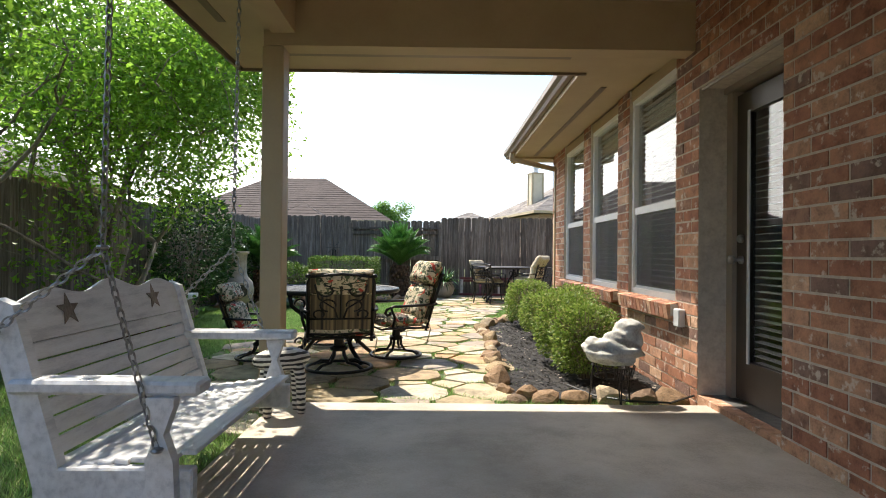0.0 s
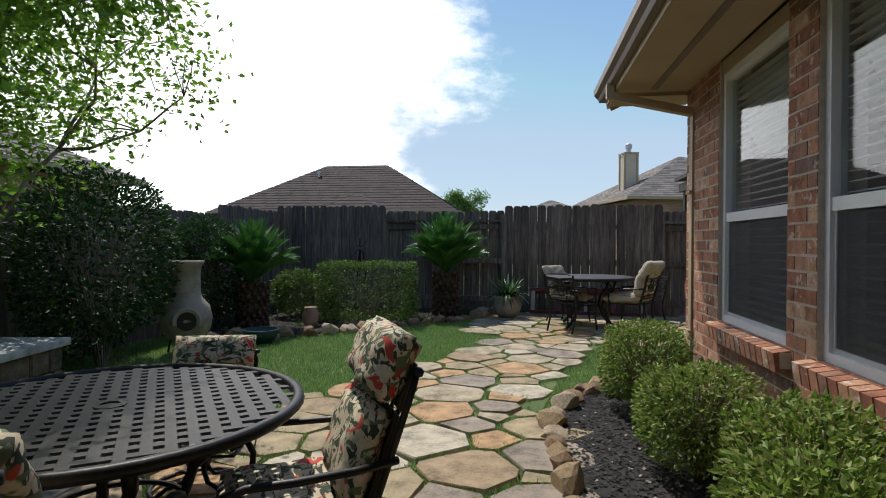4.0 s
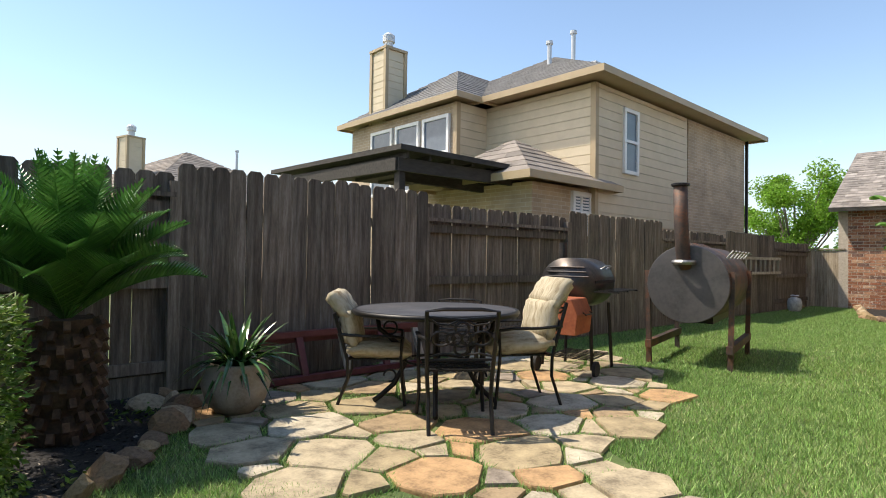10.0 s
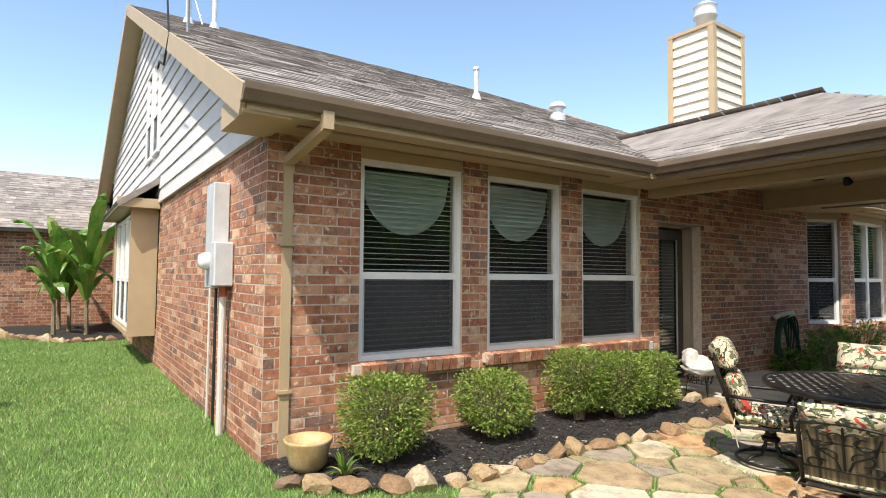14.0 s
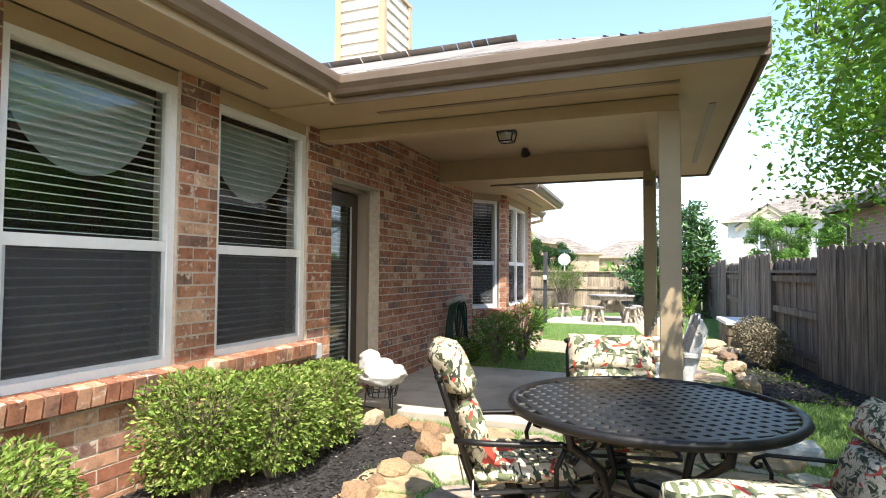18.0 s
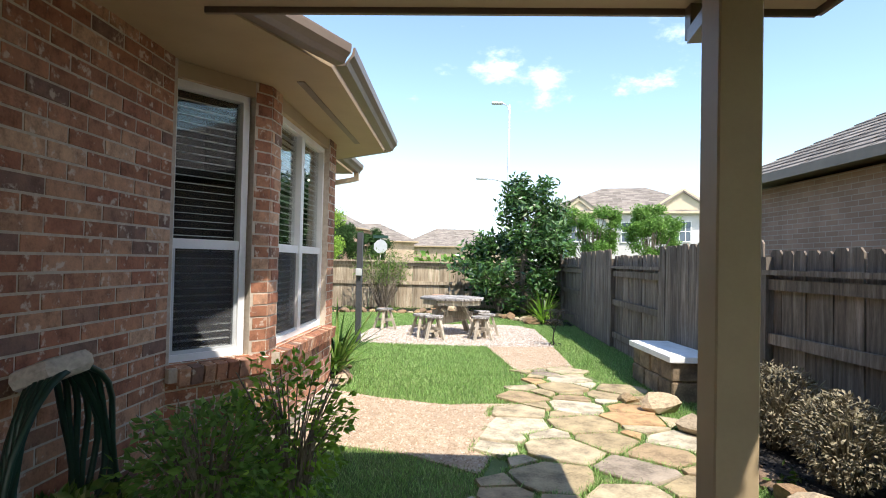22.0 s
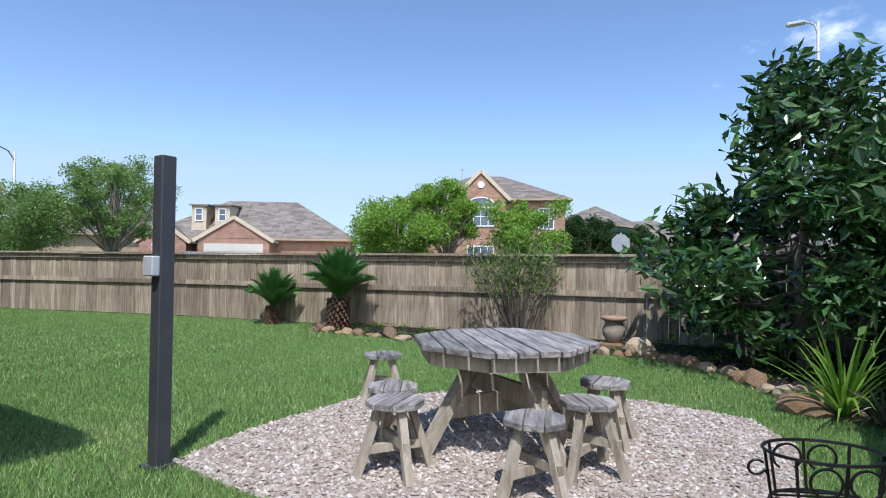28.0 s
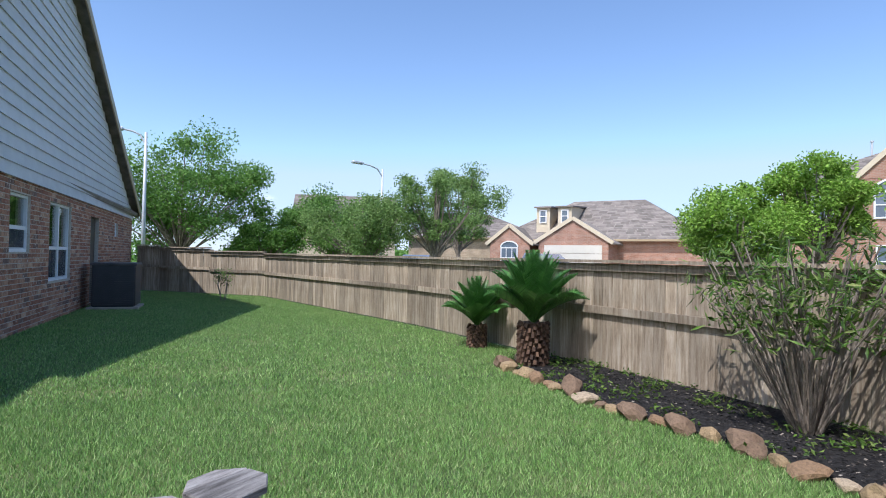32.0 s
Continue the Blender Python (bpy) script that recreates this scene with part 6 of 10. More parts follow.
chair = swivel_chair(0.53)
full_chair = swivel_chair()
T1 = Vector((-0.02, 5.13, 0.03))
seats = ((0.14, 4.60, 12), (0.56, 5.22, 116), (-0.66, 5.06, -86), (-0.20, 5.93, 194))
SMALL = Matrix.Diagonal((0.89, 0.85, 0.77, 1))
chair.matrix_basis = pose(seats[0][0], seats[0][1], 0.03, 0, 0, seats[0][2]) @ Matrix.Diagonal((0.98, 0.93, 0.79, 1))
full_chair.matrix_basis = pose(seats[1][0], seats[1][1], 0.03, 0, 0, seats[1][2]) @ SMALL
for x, y, a in seats[2:]:
    copy_thing(full_chair, pose(x, y, 0.03, 0, 0, a) @ SMALL)


def round_table(x, y, r, lattice, label):
    """A cast patio table with a woven or plain metal top."""
    t = thing("patio_table", label, "table", pose(x, y, 0.03) @ Matrix.Diagonal((1, 1, 0.92 if lattice else 1.0, 1)))
    bm = bmesh.new()
    tube(bm, arc(0, 0, r - 0.015, 0, 352.5, 47, "xy", 0.69), 0.022, 6, close=True)
    part("rim", bm, BLACK_IRON, t, smooth=True)
    bm = bmesh.new()
    if lattice:
        step, w = 0.058, 0.040
        k = int(r / step) + 1
        for i in range(-k, k + 1):
            for j in range(-k, k + 1):
                for horiz in (0, 1):
                    if (i + j + horiz) % 2:
                        continue
                    cx, cy = i * step, j * step
                    ln = step * 1.0
                    if math.hypot(cx, cy) > r - 0.05:
                        continue
                    # each bar spans two cells, over one neighbour and under the next
                    hx, hy = (ln, w / 2) if horiz else (w / 2, ln)
                    ca, sa = math.cos(0.6), math.sin(0.6)
                    v = [bm.verts.new(((cx + a) * ca - (cy + b) * sa, (cx + a) * sa + (cy + b) * ca, 0.693 + zz)) for a, b, zz in ((-hx, -hy, 0), (hx, -hy, 0), (hx, hy, 0), (-hx, hy, 0), (-hx * 0.75, -hy * 0.75, 0.007), (hx * 0.75, -hy * 0.75, 0.007), (hx * 0.75, hy * 0.75, 0.007), (-hx * 0.75, hy * 0.75, 0.007))]
                    for f in ((0, 1, 5, 4), (1, 2, 6, 5), (2, 3, 7, 6), (3, 0, 4, 7), (4, 5, 6, 7)):
                        bm.faces.new([v[q] for q in f])
        top = part("lattice_top", bm, BLACK_IRON, t, "woven lattice metal top")
        bm = bmesh.new()
        lathe(bm, [(0.028, 0.69), (0.045, 0.69), (0.05, 0.702), (0.03, 0.704)], seg=14, caps=False)
        part("umbrella_hole", bm, BLACK_IRON, t)
    else:
        lathe(bm, [(0.02, 0.675), (r - 0.02, 0.68), (r, 0.69), (r, 0.70), (r - 0.03, 0.708), (0.02, 0.708)], seg=40)
        part("tabletop", bm, SMOKE_STEEL, t, "dull bronze metal top", True)
    for k in range(4):
        a = radians(45 + 90 * k)
        lb = bmesh.new()
        prof = [(r * 0.72, 0.68), (r * 0.68, 0.55), (r * 0.42, 0.42), (r * 0.36, 0.30), (r * 0.5, 0.14), (r * 0.68, 0.04), (r * 0.74, 0.015)]
        tube(lb, [(math.cos(a) * q, math.sin(a) * q, z) for q, z in prof], 0.02, 6)
        for cz, rr in ((0.56, 0.05), (0.2, 0.045)):
            tube(lb, [(math.cos(a) * (r * 0.55 + p[0]), math.sin(a) * (r * 0.55 + p[0]), p[2]) for p in arc(0, cz, rr, 0, 280, 10)], 0.009, 5)
        part("leg", lb, BLACK_IRON, t, smooth=True)
    bm = bmesh.new()
    tube(bm, arc(0, 0, r * 0.37, 0, 350, 35, "xy", 0.32), 0.011, 5, close=True)
    part("leg_ring", bm, BLACK_IRON, t)
    return t


round_table(T1.x, T1.y, 0.61, True, "round black cast-metal patio table with a woven lattice top")
T2 = Vector((2.25, 11.65))
round_table(T2.x, T2.y, 0.62, False, "round bronze patio table by the fence")


def iron_chair(cushion):
    ch = thing("iron_chair", "black wrought-iron armchair with a faded beige cushion" if cushion else "black wrought-iron armchair with a scrolled back and no cushion", "chair", pose(0, 0, 0), "chairs round the second table")
    for s in (-1, 1):
        for fr in (-1, 1):
            lb = bmesh.new()
            if fr > 0:
                tube(lb, [(s * 0.24, 0.23, 0.64), (s * 0.245, 0.22, 0.45), (s * 0.235, 0.235, 0.2), (s * 0.25, 0.26, 0.0)], 0.014, 6)
            else:
                tube(lb, [(s * 0.21, -0.30, 0.0), (s * 0.21, -0.22, 0.25), (s * 0.22, -0.22, 0.42)], 0.014, 6)
            part("leg", lb, BLACK_IRON, ch)
        ab = bmesh.new()
        tube(ab, [(s * 0.225, -0.30, 0.67), (s * 0.26, -0.1, 0.66), (s * 0.265, 0.12, 0.66), (s * 0.24, 0.24, 0.64)], 0.014, 6)
        part("armrest", ab, BLACK_IRON, ch)
    for i in range(-5, 6):
        bm = bmesh.new()
        beam(bm, (i * 0.042, -0.22, 0.43), (i * 0.042, 0.23, 0.43), 0.03, 0.008)
        part("seat_slat", bm, BLACK_IRON, ch)
    for j in range(5):
        bm = bmesh.new()
        beam(bm, (-0.23, -0.2 + j * 0.1, 0.436), (0.23, -0.2 + j * 0.1, 0.436), 0.03, 0.008)
        part("seat_slat", bm, BLACK_IRON, ch)
    lean = pose(0, -0.22, 0.42, 14, 0, 0)
    bm = bmesh.new()
    tube(bm, [(-0.22, 0, 0), (-0.235, 0, 0.46), (-0.12, 0, 0.475), (0.12, 0, 0.475), (0.235, 0, 0.46), (0.22, 0, 0)], 0.015, 6)
    tube(bm, [(-0.22, 0, 0.1), (0.22, 0, 0.1)], 0.01, 5)
    tube(bm, [(-0.23, 0, 0.42), (0, 0, 0.40), (0.23, 0, 0.42)], 0.01, 5)
    for v in bm.verts:
        v.co = lean @ v.co
    part("back_frame", bm, BLACK_IRON, ch)
    bm = bmesh.new()
    for cx, cz, r in ((0, 0.26, 0.062), (0.0, 0.335, 0.045), (0, 0.185, 0.045), (0.05, 0.26, 0.05), (-0.05, 0.26, 0.05)):
        tube(bm, arc(cx, cz, r, 0, 345, 14), 0.009, 5, close=True)
    for s in (-1, 1):
        tube(bm, [(s * (0.12 + 0.075 * math.cos(a)), 0, 0.26 + 0.05 * math.sin(a) * (1.0 + 0.3 * math.cos(a))) for a in np.linspace(0, 2 * math.pi, 16, endpoint=False)], 0.009, 5, close=True)
        tube(bm, [(s * 0.23, 0, 0.42), (s * 0.17, 0, 0.37), (s * 0.09, 0, 0.36), (s * 0.03, 0, 0.39)], 0.008, 5)
        tube(bm, [(s * 0.22, 0, 0.12), (s * 0.12, 0, 0.15), (0, 0, 0.13)], 0.008, 5)
    for v in bm.verts:
        v.co = lean @ v.co
    part("scrollwork", bm, BLACK_IRON, ch)
    if cushion:
        bm = bmesh.new()
        pillow(bm, (0.5, 0.54, 0.17), pose(0, 0.04, 0.51, -4))
        part("seat_cushion", bm, BEIGE, ch, "faded beige cushion", True)
        bm = bmesh.new()
        pillow(bm, (0.48, 0.34, 0.17), lean @ pose(0, 0.09, 0.29, 84, 0, 0))
        part("back_cushion", bm, BEIGE, ch, "faded beige cushion", True)
        bm = bmesh.new()
        pillow(bm, (0.48, 0.28, 0.17), lean @ pose(0, 0.055, 0.53, 108, 0, 0), 0.45)
        part("head_cushion", bm, BEIGE, ch, "faded beige cushion", True)
    return ch


def faces(x, y, tx, ty):
    return pose(x, y, 0.03, 0, 0, math.degrees(math.atan2(-(tx - x), ty - y))) @ Matrix.Diagonal((0.94, 0.94, 0.88, 1))


bare = iron_chair(False)
bare.matrix_basis = faces(1.98, 11.20, T2.x + 0.1, T2.y)
copy_thing(bare, faces(3.12, 12.25, T2.x, T2.y))
soft = iron_chair(True)
soft.matrix_basis = faces(2.76, 11.28, T2.x - 0.35, T2.y + 0.2)
copy_thing(soft, faces(2.0, 12.05, T2.x + 0.25, T2.y - 0.05))


# ---- porch swing ----
def swing(x, y, length):
    """A hanging bench that looks along +x, its seat 0.42 above the slab."""
    sw = thing("porch_swing", "white painted wooden porch swing with cut-out stars, hung on chains", "swing", pose(x, y, -0.05) @ Matrix.Diagonal((0.84, 1, 1, 1)))
    hl = length / 2
    for i in range(9):
        bm = bmesh.new()
        s = i / 8
        xx, zz = 0.27 - s * 0.5, 0.425 - 0.055 * s ** 0.8
        obox(bm, (xx, 0, zz), (0.056, length - 0.06, 0.018), Matrix.Rotation(radians(8 * s), 3, "Y"))
        bevelled(bm, 0.004)
        part("seat_slat", bm, SWING_WHITE, sw)
    lean = pose(-0.24, 0, 0.37, 0, -17, 0)
    for i in range(6):
        bm = bmesh.new()
        obox(bm, (0.0 + 0.035 * (1 - i / 5) ** 2, 0, 0.06 + i * 0.062), (0.018, length - 0.08, 0.056))
        bevelled(bm, 0.004)
        for v in bm.verts:
            v.co = lean @ v.co
        part("back_slat", bm, SWING_WHITE, sw)
    # top board with a wavy edge and two star cut-outs shown as recessed dark stars
    bm = bmesh.new()
    n = 40
    prof = []
    for i in range(n + 1):
        yy = -hl + 0.03 + (length - 0.06) * i / n
        q = abs(yy) / hl
        prof.append((yy, 0.545 + 0.018 * math.cos(q * 9.5) + 0.03 * (1 - q) - (0.06 if q > 0.93 else 0)))
    pts = [(prof[0][0], 0.40)] + prof + [(prof[-1][0], 0.40)]
    f, b = [bm.verts.new(lean @ Vector((0.012, yy, z))) for yy, z in pts], [bm.verts.new(lean @ Vector((-0.012, yy, z))) for yy, z in pts]
    bm.faces.new(f)
    bm.faces.new(b[::-1])
    for i in range(len(pts)):
        j = (i + 1) % len(pts)
        bm.faces.new((f[i], f[j], b[j], b[i]))
    top = part("top_board", bm, SWING_WHITE, sw)
    for s in (-1, 1):
        sb = bmesh.new()
        ring = [lean @ Vector((0.0155, s * hl * 0.52 + (0.062 if k % 2 == 0 else 0.025) * math.sin(k * math.pi / 5), 0.487 + (0.062 if k % 2 == 0 else 0.025) * math.cos(k * math.pi / 5))) for k in range(10)]
        back = [p - (lean.to_3x3() @ Vector((0.003, 0, 0))) for p in ring]
        fv, bv = [sb.verts.new(p) for p in ring], [sb.verts.new(p) for p in back]
        sb.faces.new(fv)
        sb.faces.new(bv[::-1])
        for i in range(10):
            j = (i + 1) % 10
            sb.faces.new((fv[i], fv[j], bv[j], bv[i]))
        part("star_cutout", sb, BARK, top, "dark star-shaped cut-out")
    for s in (-1, 1):
        yy = s * (hl - 0.02)
        bm = bmesh.new()
        box(bm, -0.28, yy - 0.022, 0.27, 0.30, yy + 0.022, 0.385)
        bevelled(bm, 0.006)
        part("side_rail", bm, SWING_WHITE, sw)
        bm = bmesh.new()
        prof = [(0.16, 0.27), (0.26, 0.27), (0.25, 0.42), (0.215, 0.50), (0.25, 0.585), (0.25, 0.61), (0.15, 0.61), (0.155, 0.57), (0.185, 0.50), (0.15, 0.42)]
        f, b = [bm.verts.new((px, yy - 0.02 + s * 0.04, z)) for px, z in prof], [bm.verts.new((px, yy + 0.02 + s * 0.04, z)) for px, z in prof]
        bm.faces.new(f)
        bm.faces.new(b[::-1])
        for i in range(len(prof)):
            j = (i + 1) % len(prof)
            bm.faces.new((f[i], f[j], b[j], b[i]))
        part("arm_post", bm, SWING_WHITE, sw)
        bm = bmesh.new()
        box(bm, -0.36, yy - 0.045, 0.612, 0.33, yy + 0.055, 0.655)
        bevelled(bm, 0.01)
        part("armrest", bm, SWING_WHITE, sw)
        bm = bmesh.new()
        prof = [(-0.26, 0.27), (-0.17, 0.27), (-0.19, 0.4), (-0.36, 0.88), (-0.42, 0.9), (-0.45, 0.84)]
        f, b = [bm.verts.new((px, yy - 0.02, z)) for px, z in prof], [bm.verts.new((px, yy + 0.02, z)) for px, z in prof]
        bm.faces.new(f)
        bm.faces.new(b[::-1])
        for i in range(len(prof)):
            j = (i + 1) % len(prof)
            bm.faces.new((f[i], f[j], b[j], b[i]))
        part("back_post", bm, SWING_WHITE, sw)
        # chains: two branches that join and rise to the beam
        lb = bmesh.new()
        tube(lb, arc(0, 0, 0.011, 0, 340, 11, "xz"), 0.0036, 4, close=True)
        for v in lb.verts:
            v.co.z *= 1.9
        link_me = link_mesh("chain_link", lb, CHAIN)
        yj, zj, xj = yy + s * 0.0, 1.06, -0.05
        runs = (((0.2, yy + s * 0.07, 0.46), (xj, yj, zj)), ((-0.40, yy + s * 0.05, 0.80), (xj, yj, zj)), ((xj, yj, zj), (-0.03, yj, 2.455)))
        for a, b2 in runs:
            a, b2 = Vector(a), Vector(b2)
            d = b2 - a
            k = int(d.length / 0.034)
            q = d.to_track_quat("Z", "Y")
            cb = part("chain", _hook(a), CHAIN, sw, "galvanised steel chain")
            for i in range(k):
                ob = new("chain_link", link_me)
                ob.parent = cb
                ob.matrix_local = Matrix.LocRotScale(a + d * (i + 0.5) / k, q @ Euler((0, 0, (i % 2) * math.pi / 2)).to_quaternion(), None)
    return sw


def _hook(a):
    bm = bmesh.new()
    lathe(bm, [(0.018, -0.006), (0.022, 0.0), (0.018, 0.006)], a, 10)
    return bm


swing(-0.05, 2.28, 1.14)


# ---- picnic table and stools ----
PT = Vector((1.10, -7.25))
PLANK_YAW = 40.4


def octagon(r, turn=22.5):
    return [(r * math.cos(radians(turn + 45 * k)), r * math.sin(radians(turn + 45 * k))) for k in range(8)]


def clipped_planks(bm_list, r, count, z0, z1, gap=0.006):
    """An eight-sided top cut into boards along y."""
    poly = octagon(r)
    w = 2 * r * math.cos(radians(22.5)) / count
    x_min = -r * math.cos(radians(22.5))
    for i in range(count):
        a, b = x_min + i * w + gap / 2, x_min + (i + 1) * w - gap / 2

        def cut(pts, x, keep):
            out = []
            for p, q in zip(pts, pts[1:] + pts[:1]):
                pin, qin = (p[0] - x) * keep >= 0, (q[0] - x) * keep >= 0
                if pin:
                    out.append(p)
                if pin != qin:
                    s = (x - p[0]) / (q[0] - p[0])
                    out.append((x, p[1] + s * (q[1] - p[1])))
            return out

        pts = cut(cut(poly, a, 1), b, -1)
        bm = bmesh.new()
        prism(bm, pts, z0 + random.uniform(-0.003, 0.003), z1 + random.uniform(-0.004, 0.004))
        bmesh.ops.bevel(bm, geom=[e for e in bm.edges], offset=0.005, segments=1, affect="EDGES")
        bm_list.append(bm)


pt = thing("picnic_table", "weathered grey eight-sided wooden picnic table on the gravel", "table", pose(PT.x, PT.y, 0.01, 0, 0, PLANK_YAW) @ Matrix.Diagonal((1.04, 1.04, 0.9, 1)))
tops = []
clipped_planks(tops, 0.575, 9, 0.695, 0.735, 0.011)
for b in tops:
    part("top_plank", b, GREY_WOOD, pt)
o8 = octagon(0.50)
for (x0, y0), (x1, y1) in zip(o8, o8[1:] + o8[:1]):
    bm = bmesh.new()
    beam(bm, (x0, y0, 0.645), (x1, y1, 0.645), 0.035, 0.09)
    part("apron_board", bm, LEG_WOOD, pt)
for k in range(2):
    a = radians(90 * k + 20)
    bm = bmesh.new()
    beam(bm, (-math.cos(a) * 0.4, -math.sin(a) * 0.4, 0.30 + 0.09 * k), (math.cos(a) * 0.4, math.sin(a) * 0.4, 0.30 + 0.09 * k), 0.04, 0.14)
    part("seat_beam", bm, LEG_WOOD, pt)
for k in range(4):
    a = radians(90 * k + 20)
    bm = bmesh.new()
    beam(bm, (math.cos(a) * 0.55, math.sin(a) * 0.55, 0.0), (math.cos(a) * 0.18, math.sin(a) * 0.18, 0.66), 0.09, 0.05)
    part("leg", bm, LEG_WOOD, pt)

def stool(x, y, yaw):
    st = thing("wooden_stool", "weathered eight-sided wooden stool with splayed legs on the gravel", "stool", pose(x, y, 0.01, 0, 0, yaw) @ Matrix.Diagonal((1.0, 1.0, 0.9, 1)), "stools round the picnic table")
    boards = []
    clipped_planks(boards, 0.162, 3, 0.40, 0.44, 0.004)
    for b in boards:
        part("seat_plank", b, GREY_WOOD, st)
    for k in range(4):
        a = radians(45 + 90 * k)
        bm = bmesh.new()
        beam(bm, (math.cos(a) * 0.215, math.sin(a) * 0.215, 0.0), (math.cos(a) * 0.09, math.sin(a) * 0.09, 0.40), 0.045, 0.04)
        part("leg", bm, LEG_WOOD, st)
    for k in range(2):
        a = radians(45 + 90 * k)
        bm = bmesh.new()
        beam(bm, (-math.cos(a) * 0.18, -math.sin(a) * 0.18, 0.16 + 0.045 * k), (math.cos(a) * 0.18, math.sin(a) * 0.18, 0.16 + 0.045 * k), 0.035, 0.05)
        part("stretcher", bm, LEG_WOOD, st)
    return st


for x, y, a in ((1.38, -6.48, 12), (1.60, -6.76, 33), (2.37, -7.66, 40), (0.61, -6.58, 20), (0.49, -7.06, 38), (0.555, -7.63, 5)):
    stool(x, y, a)


# ---- benches of stone ----
BENCH_STONE = material("bench_stone", [(0.09, 0.065, 0.042), (0.20, 0.145, 0.095), (0.34, 0.25, 0.16)], scale=6, fine=50, rough=0.9, bump=0.7, by_piece=0.4)


def plain_bench(cx, cy, yaw, length, depth, height, top_mat, label):
    t = thing("stone_bench", label, "bench", pose(cx, cy, 0, 0, 0, yaw))
    bm = bmesh.new()
    box(bm, -length / 2 - 0.03, -depth / 2 - 0.03, height - 0.06, length / 2 + 0.03, depth / 2 + 0.03, height)
    bevelled(bm, 0.012, 2)
    part("seat_slab", bm, top_mat, t)
    for z0, z1 in ((0.0, 0.2), (0.205, height - 0.064)):
        xx = -length / 2
        while xx < length / 2 - 0.02:
            w = min(random.uniform(0.16, 0.44), length / 2 - xx)
            bm = bmesh.new()
            box(bm, xx + 0.004, -depth / 2 + random.uniform(0, 0.014), z0, xx + w - 0.004, depth / 2 - random.uniform(0, 0.014), z1)
            bevelled(bm, 0.014)
            part("stone_block", bm, BENCH_STONE, t)
            xx += w
    return t


plain_bench(-1.30, -3.18, 92.5, 1.10, 0.43, 0.45, WHITE_SLAB, "stone bench with a white slab seat by the fence")
plain_bench(-2.42, 6.65, 98, 1.5, 0.55, 0.45, WHITE_STONE, "stone bench with a grey slab seat under the crape myrtle")


# ---- post, iron plant holder, wire border ----
post = thing("charcoal_post", "charcoal painted square post with a grey socket box", "post", pose(2.53, -5.85, 0))
bm = bmesh.new()
box(bm, -0.043, -0.043, 0, 0.043, 0.043, 1.73)
bevelled(bm, 0.005)
part("shaft", bm, POST_PAINT, post)
bm = bmesh.new()
box(bm, -0.07, -0.07, 0, 0.07, 0.07, 0.02)
part("foot", bm, POST_PAINT, post)
bm = bmesh.new()
box(bm, -0.045, 0.044, 1.06, 0.045, 0.092, 1.17)
bevelled(bm, 0.006)
part("socket_box", bm, GALV, post, "grey weatherproof socket box")
holder = thing("plant_stand", "empty wrought-iron plant stand with an open oval basket", "plant stand", pose(-0.54, -6.12, 0, 0, 0, 25) @ Matrix.Diagonal((1, 1, 0.93, 1)))
bm = bmesh.new()
tube(bm, [(0, 0, 0.02), (0.012, 0, 0.12), (0.0, 0, 0.24), (-0.01, 0, 0.30)], 0.011, 6)
part("stem", bm, BLACK_IRON, holder, smooth=True)
for s in (-1, 1):
    bm = bmesh.new()
    tube(bm, [(-0.01, 0, 0.26), (s * 0.03, 0, 0.34), (s * 0.09, 0, 0.40), (s * 0.14, 0, 0.445)], 0.007, 6)
    part("arm", bm, BLACK_IRON, holder, smooth=True)
for k in range(3):
    a = radians(120 * k + 20)
    bm = bmesh.new()
    tube(bm, [(0, 0, 0.09), (math.cos(a) * 0.03, math.sin(a) * 0.03, 0.03)] + [(math.cos(a) * (0.085 + p[0]), math.sin(a) * (0.085 + p[0]), p[2]) for p in arc(0.0, 0.035, 0.03, 200, 480, 12)], 0.007, 5)
    part("foot", bm, BLACK_IRON, holder, "curled scroll foot", True)
for nm, z, rx, ry in (("top_ring", 0.615, 0.175, 0.125), ("bottom_ring", 0.445, 0.155, 0.105)):
    bm = bmesh.new()
    tube(bm, [(rx * math.cos(2 * math.pi * i / 32), ry * math.sin(2 * math.pi * i / 32), z) for i in range(32)], 0.006, 5, close=True)
    part(nm, bm, BLACK_IRON, holder)
for k in range(8):
    a = 2 * math.pi * k / 8
    bm = bmesh.new()
    tube(bm, [(0.155 * math.cos(a), 0.105 * math.sin(a), 0.445), (0.175 * math.cos(a), 0.125 * math.sin(a), 0.615)], 0.005, 5)
    part("upright", bm, BLACK_IRON, holder)
for k in range(6):
    y = -0.08 + 0.032 * k
    w = 0.155 * math.sqrt(1 - (y / 0.108) ** 2)
    bm = bmesh.new()
    tube(bm, [(-w, y, 0.446), (w, y, 0.446)], 0.004, 4)
    part("base_bar", bm, BLACK_IRON, holder)
for s in (-1, 1):
    bm = bmesh.new()
    tube(bm, [(s * 0.165, 0, 0.53)] + [(s * (0.20 + p[0]), 0, p[2]) for p in arc(0, 0.555, 0.025, 200, 500, 12)], 0.0045, 5)
    for q in (-1, 1):
        tube(bm, [(q * 0.055 + p[0], s * 0.118, p[2]) for p in arc(0, 0.555, 0.045, -60, 240, 14)], 0.0045, 5)
    part("scroll", bm, BLACK_IRON, holder, "curled wire scroll")


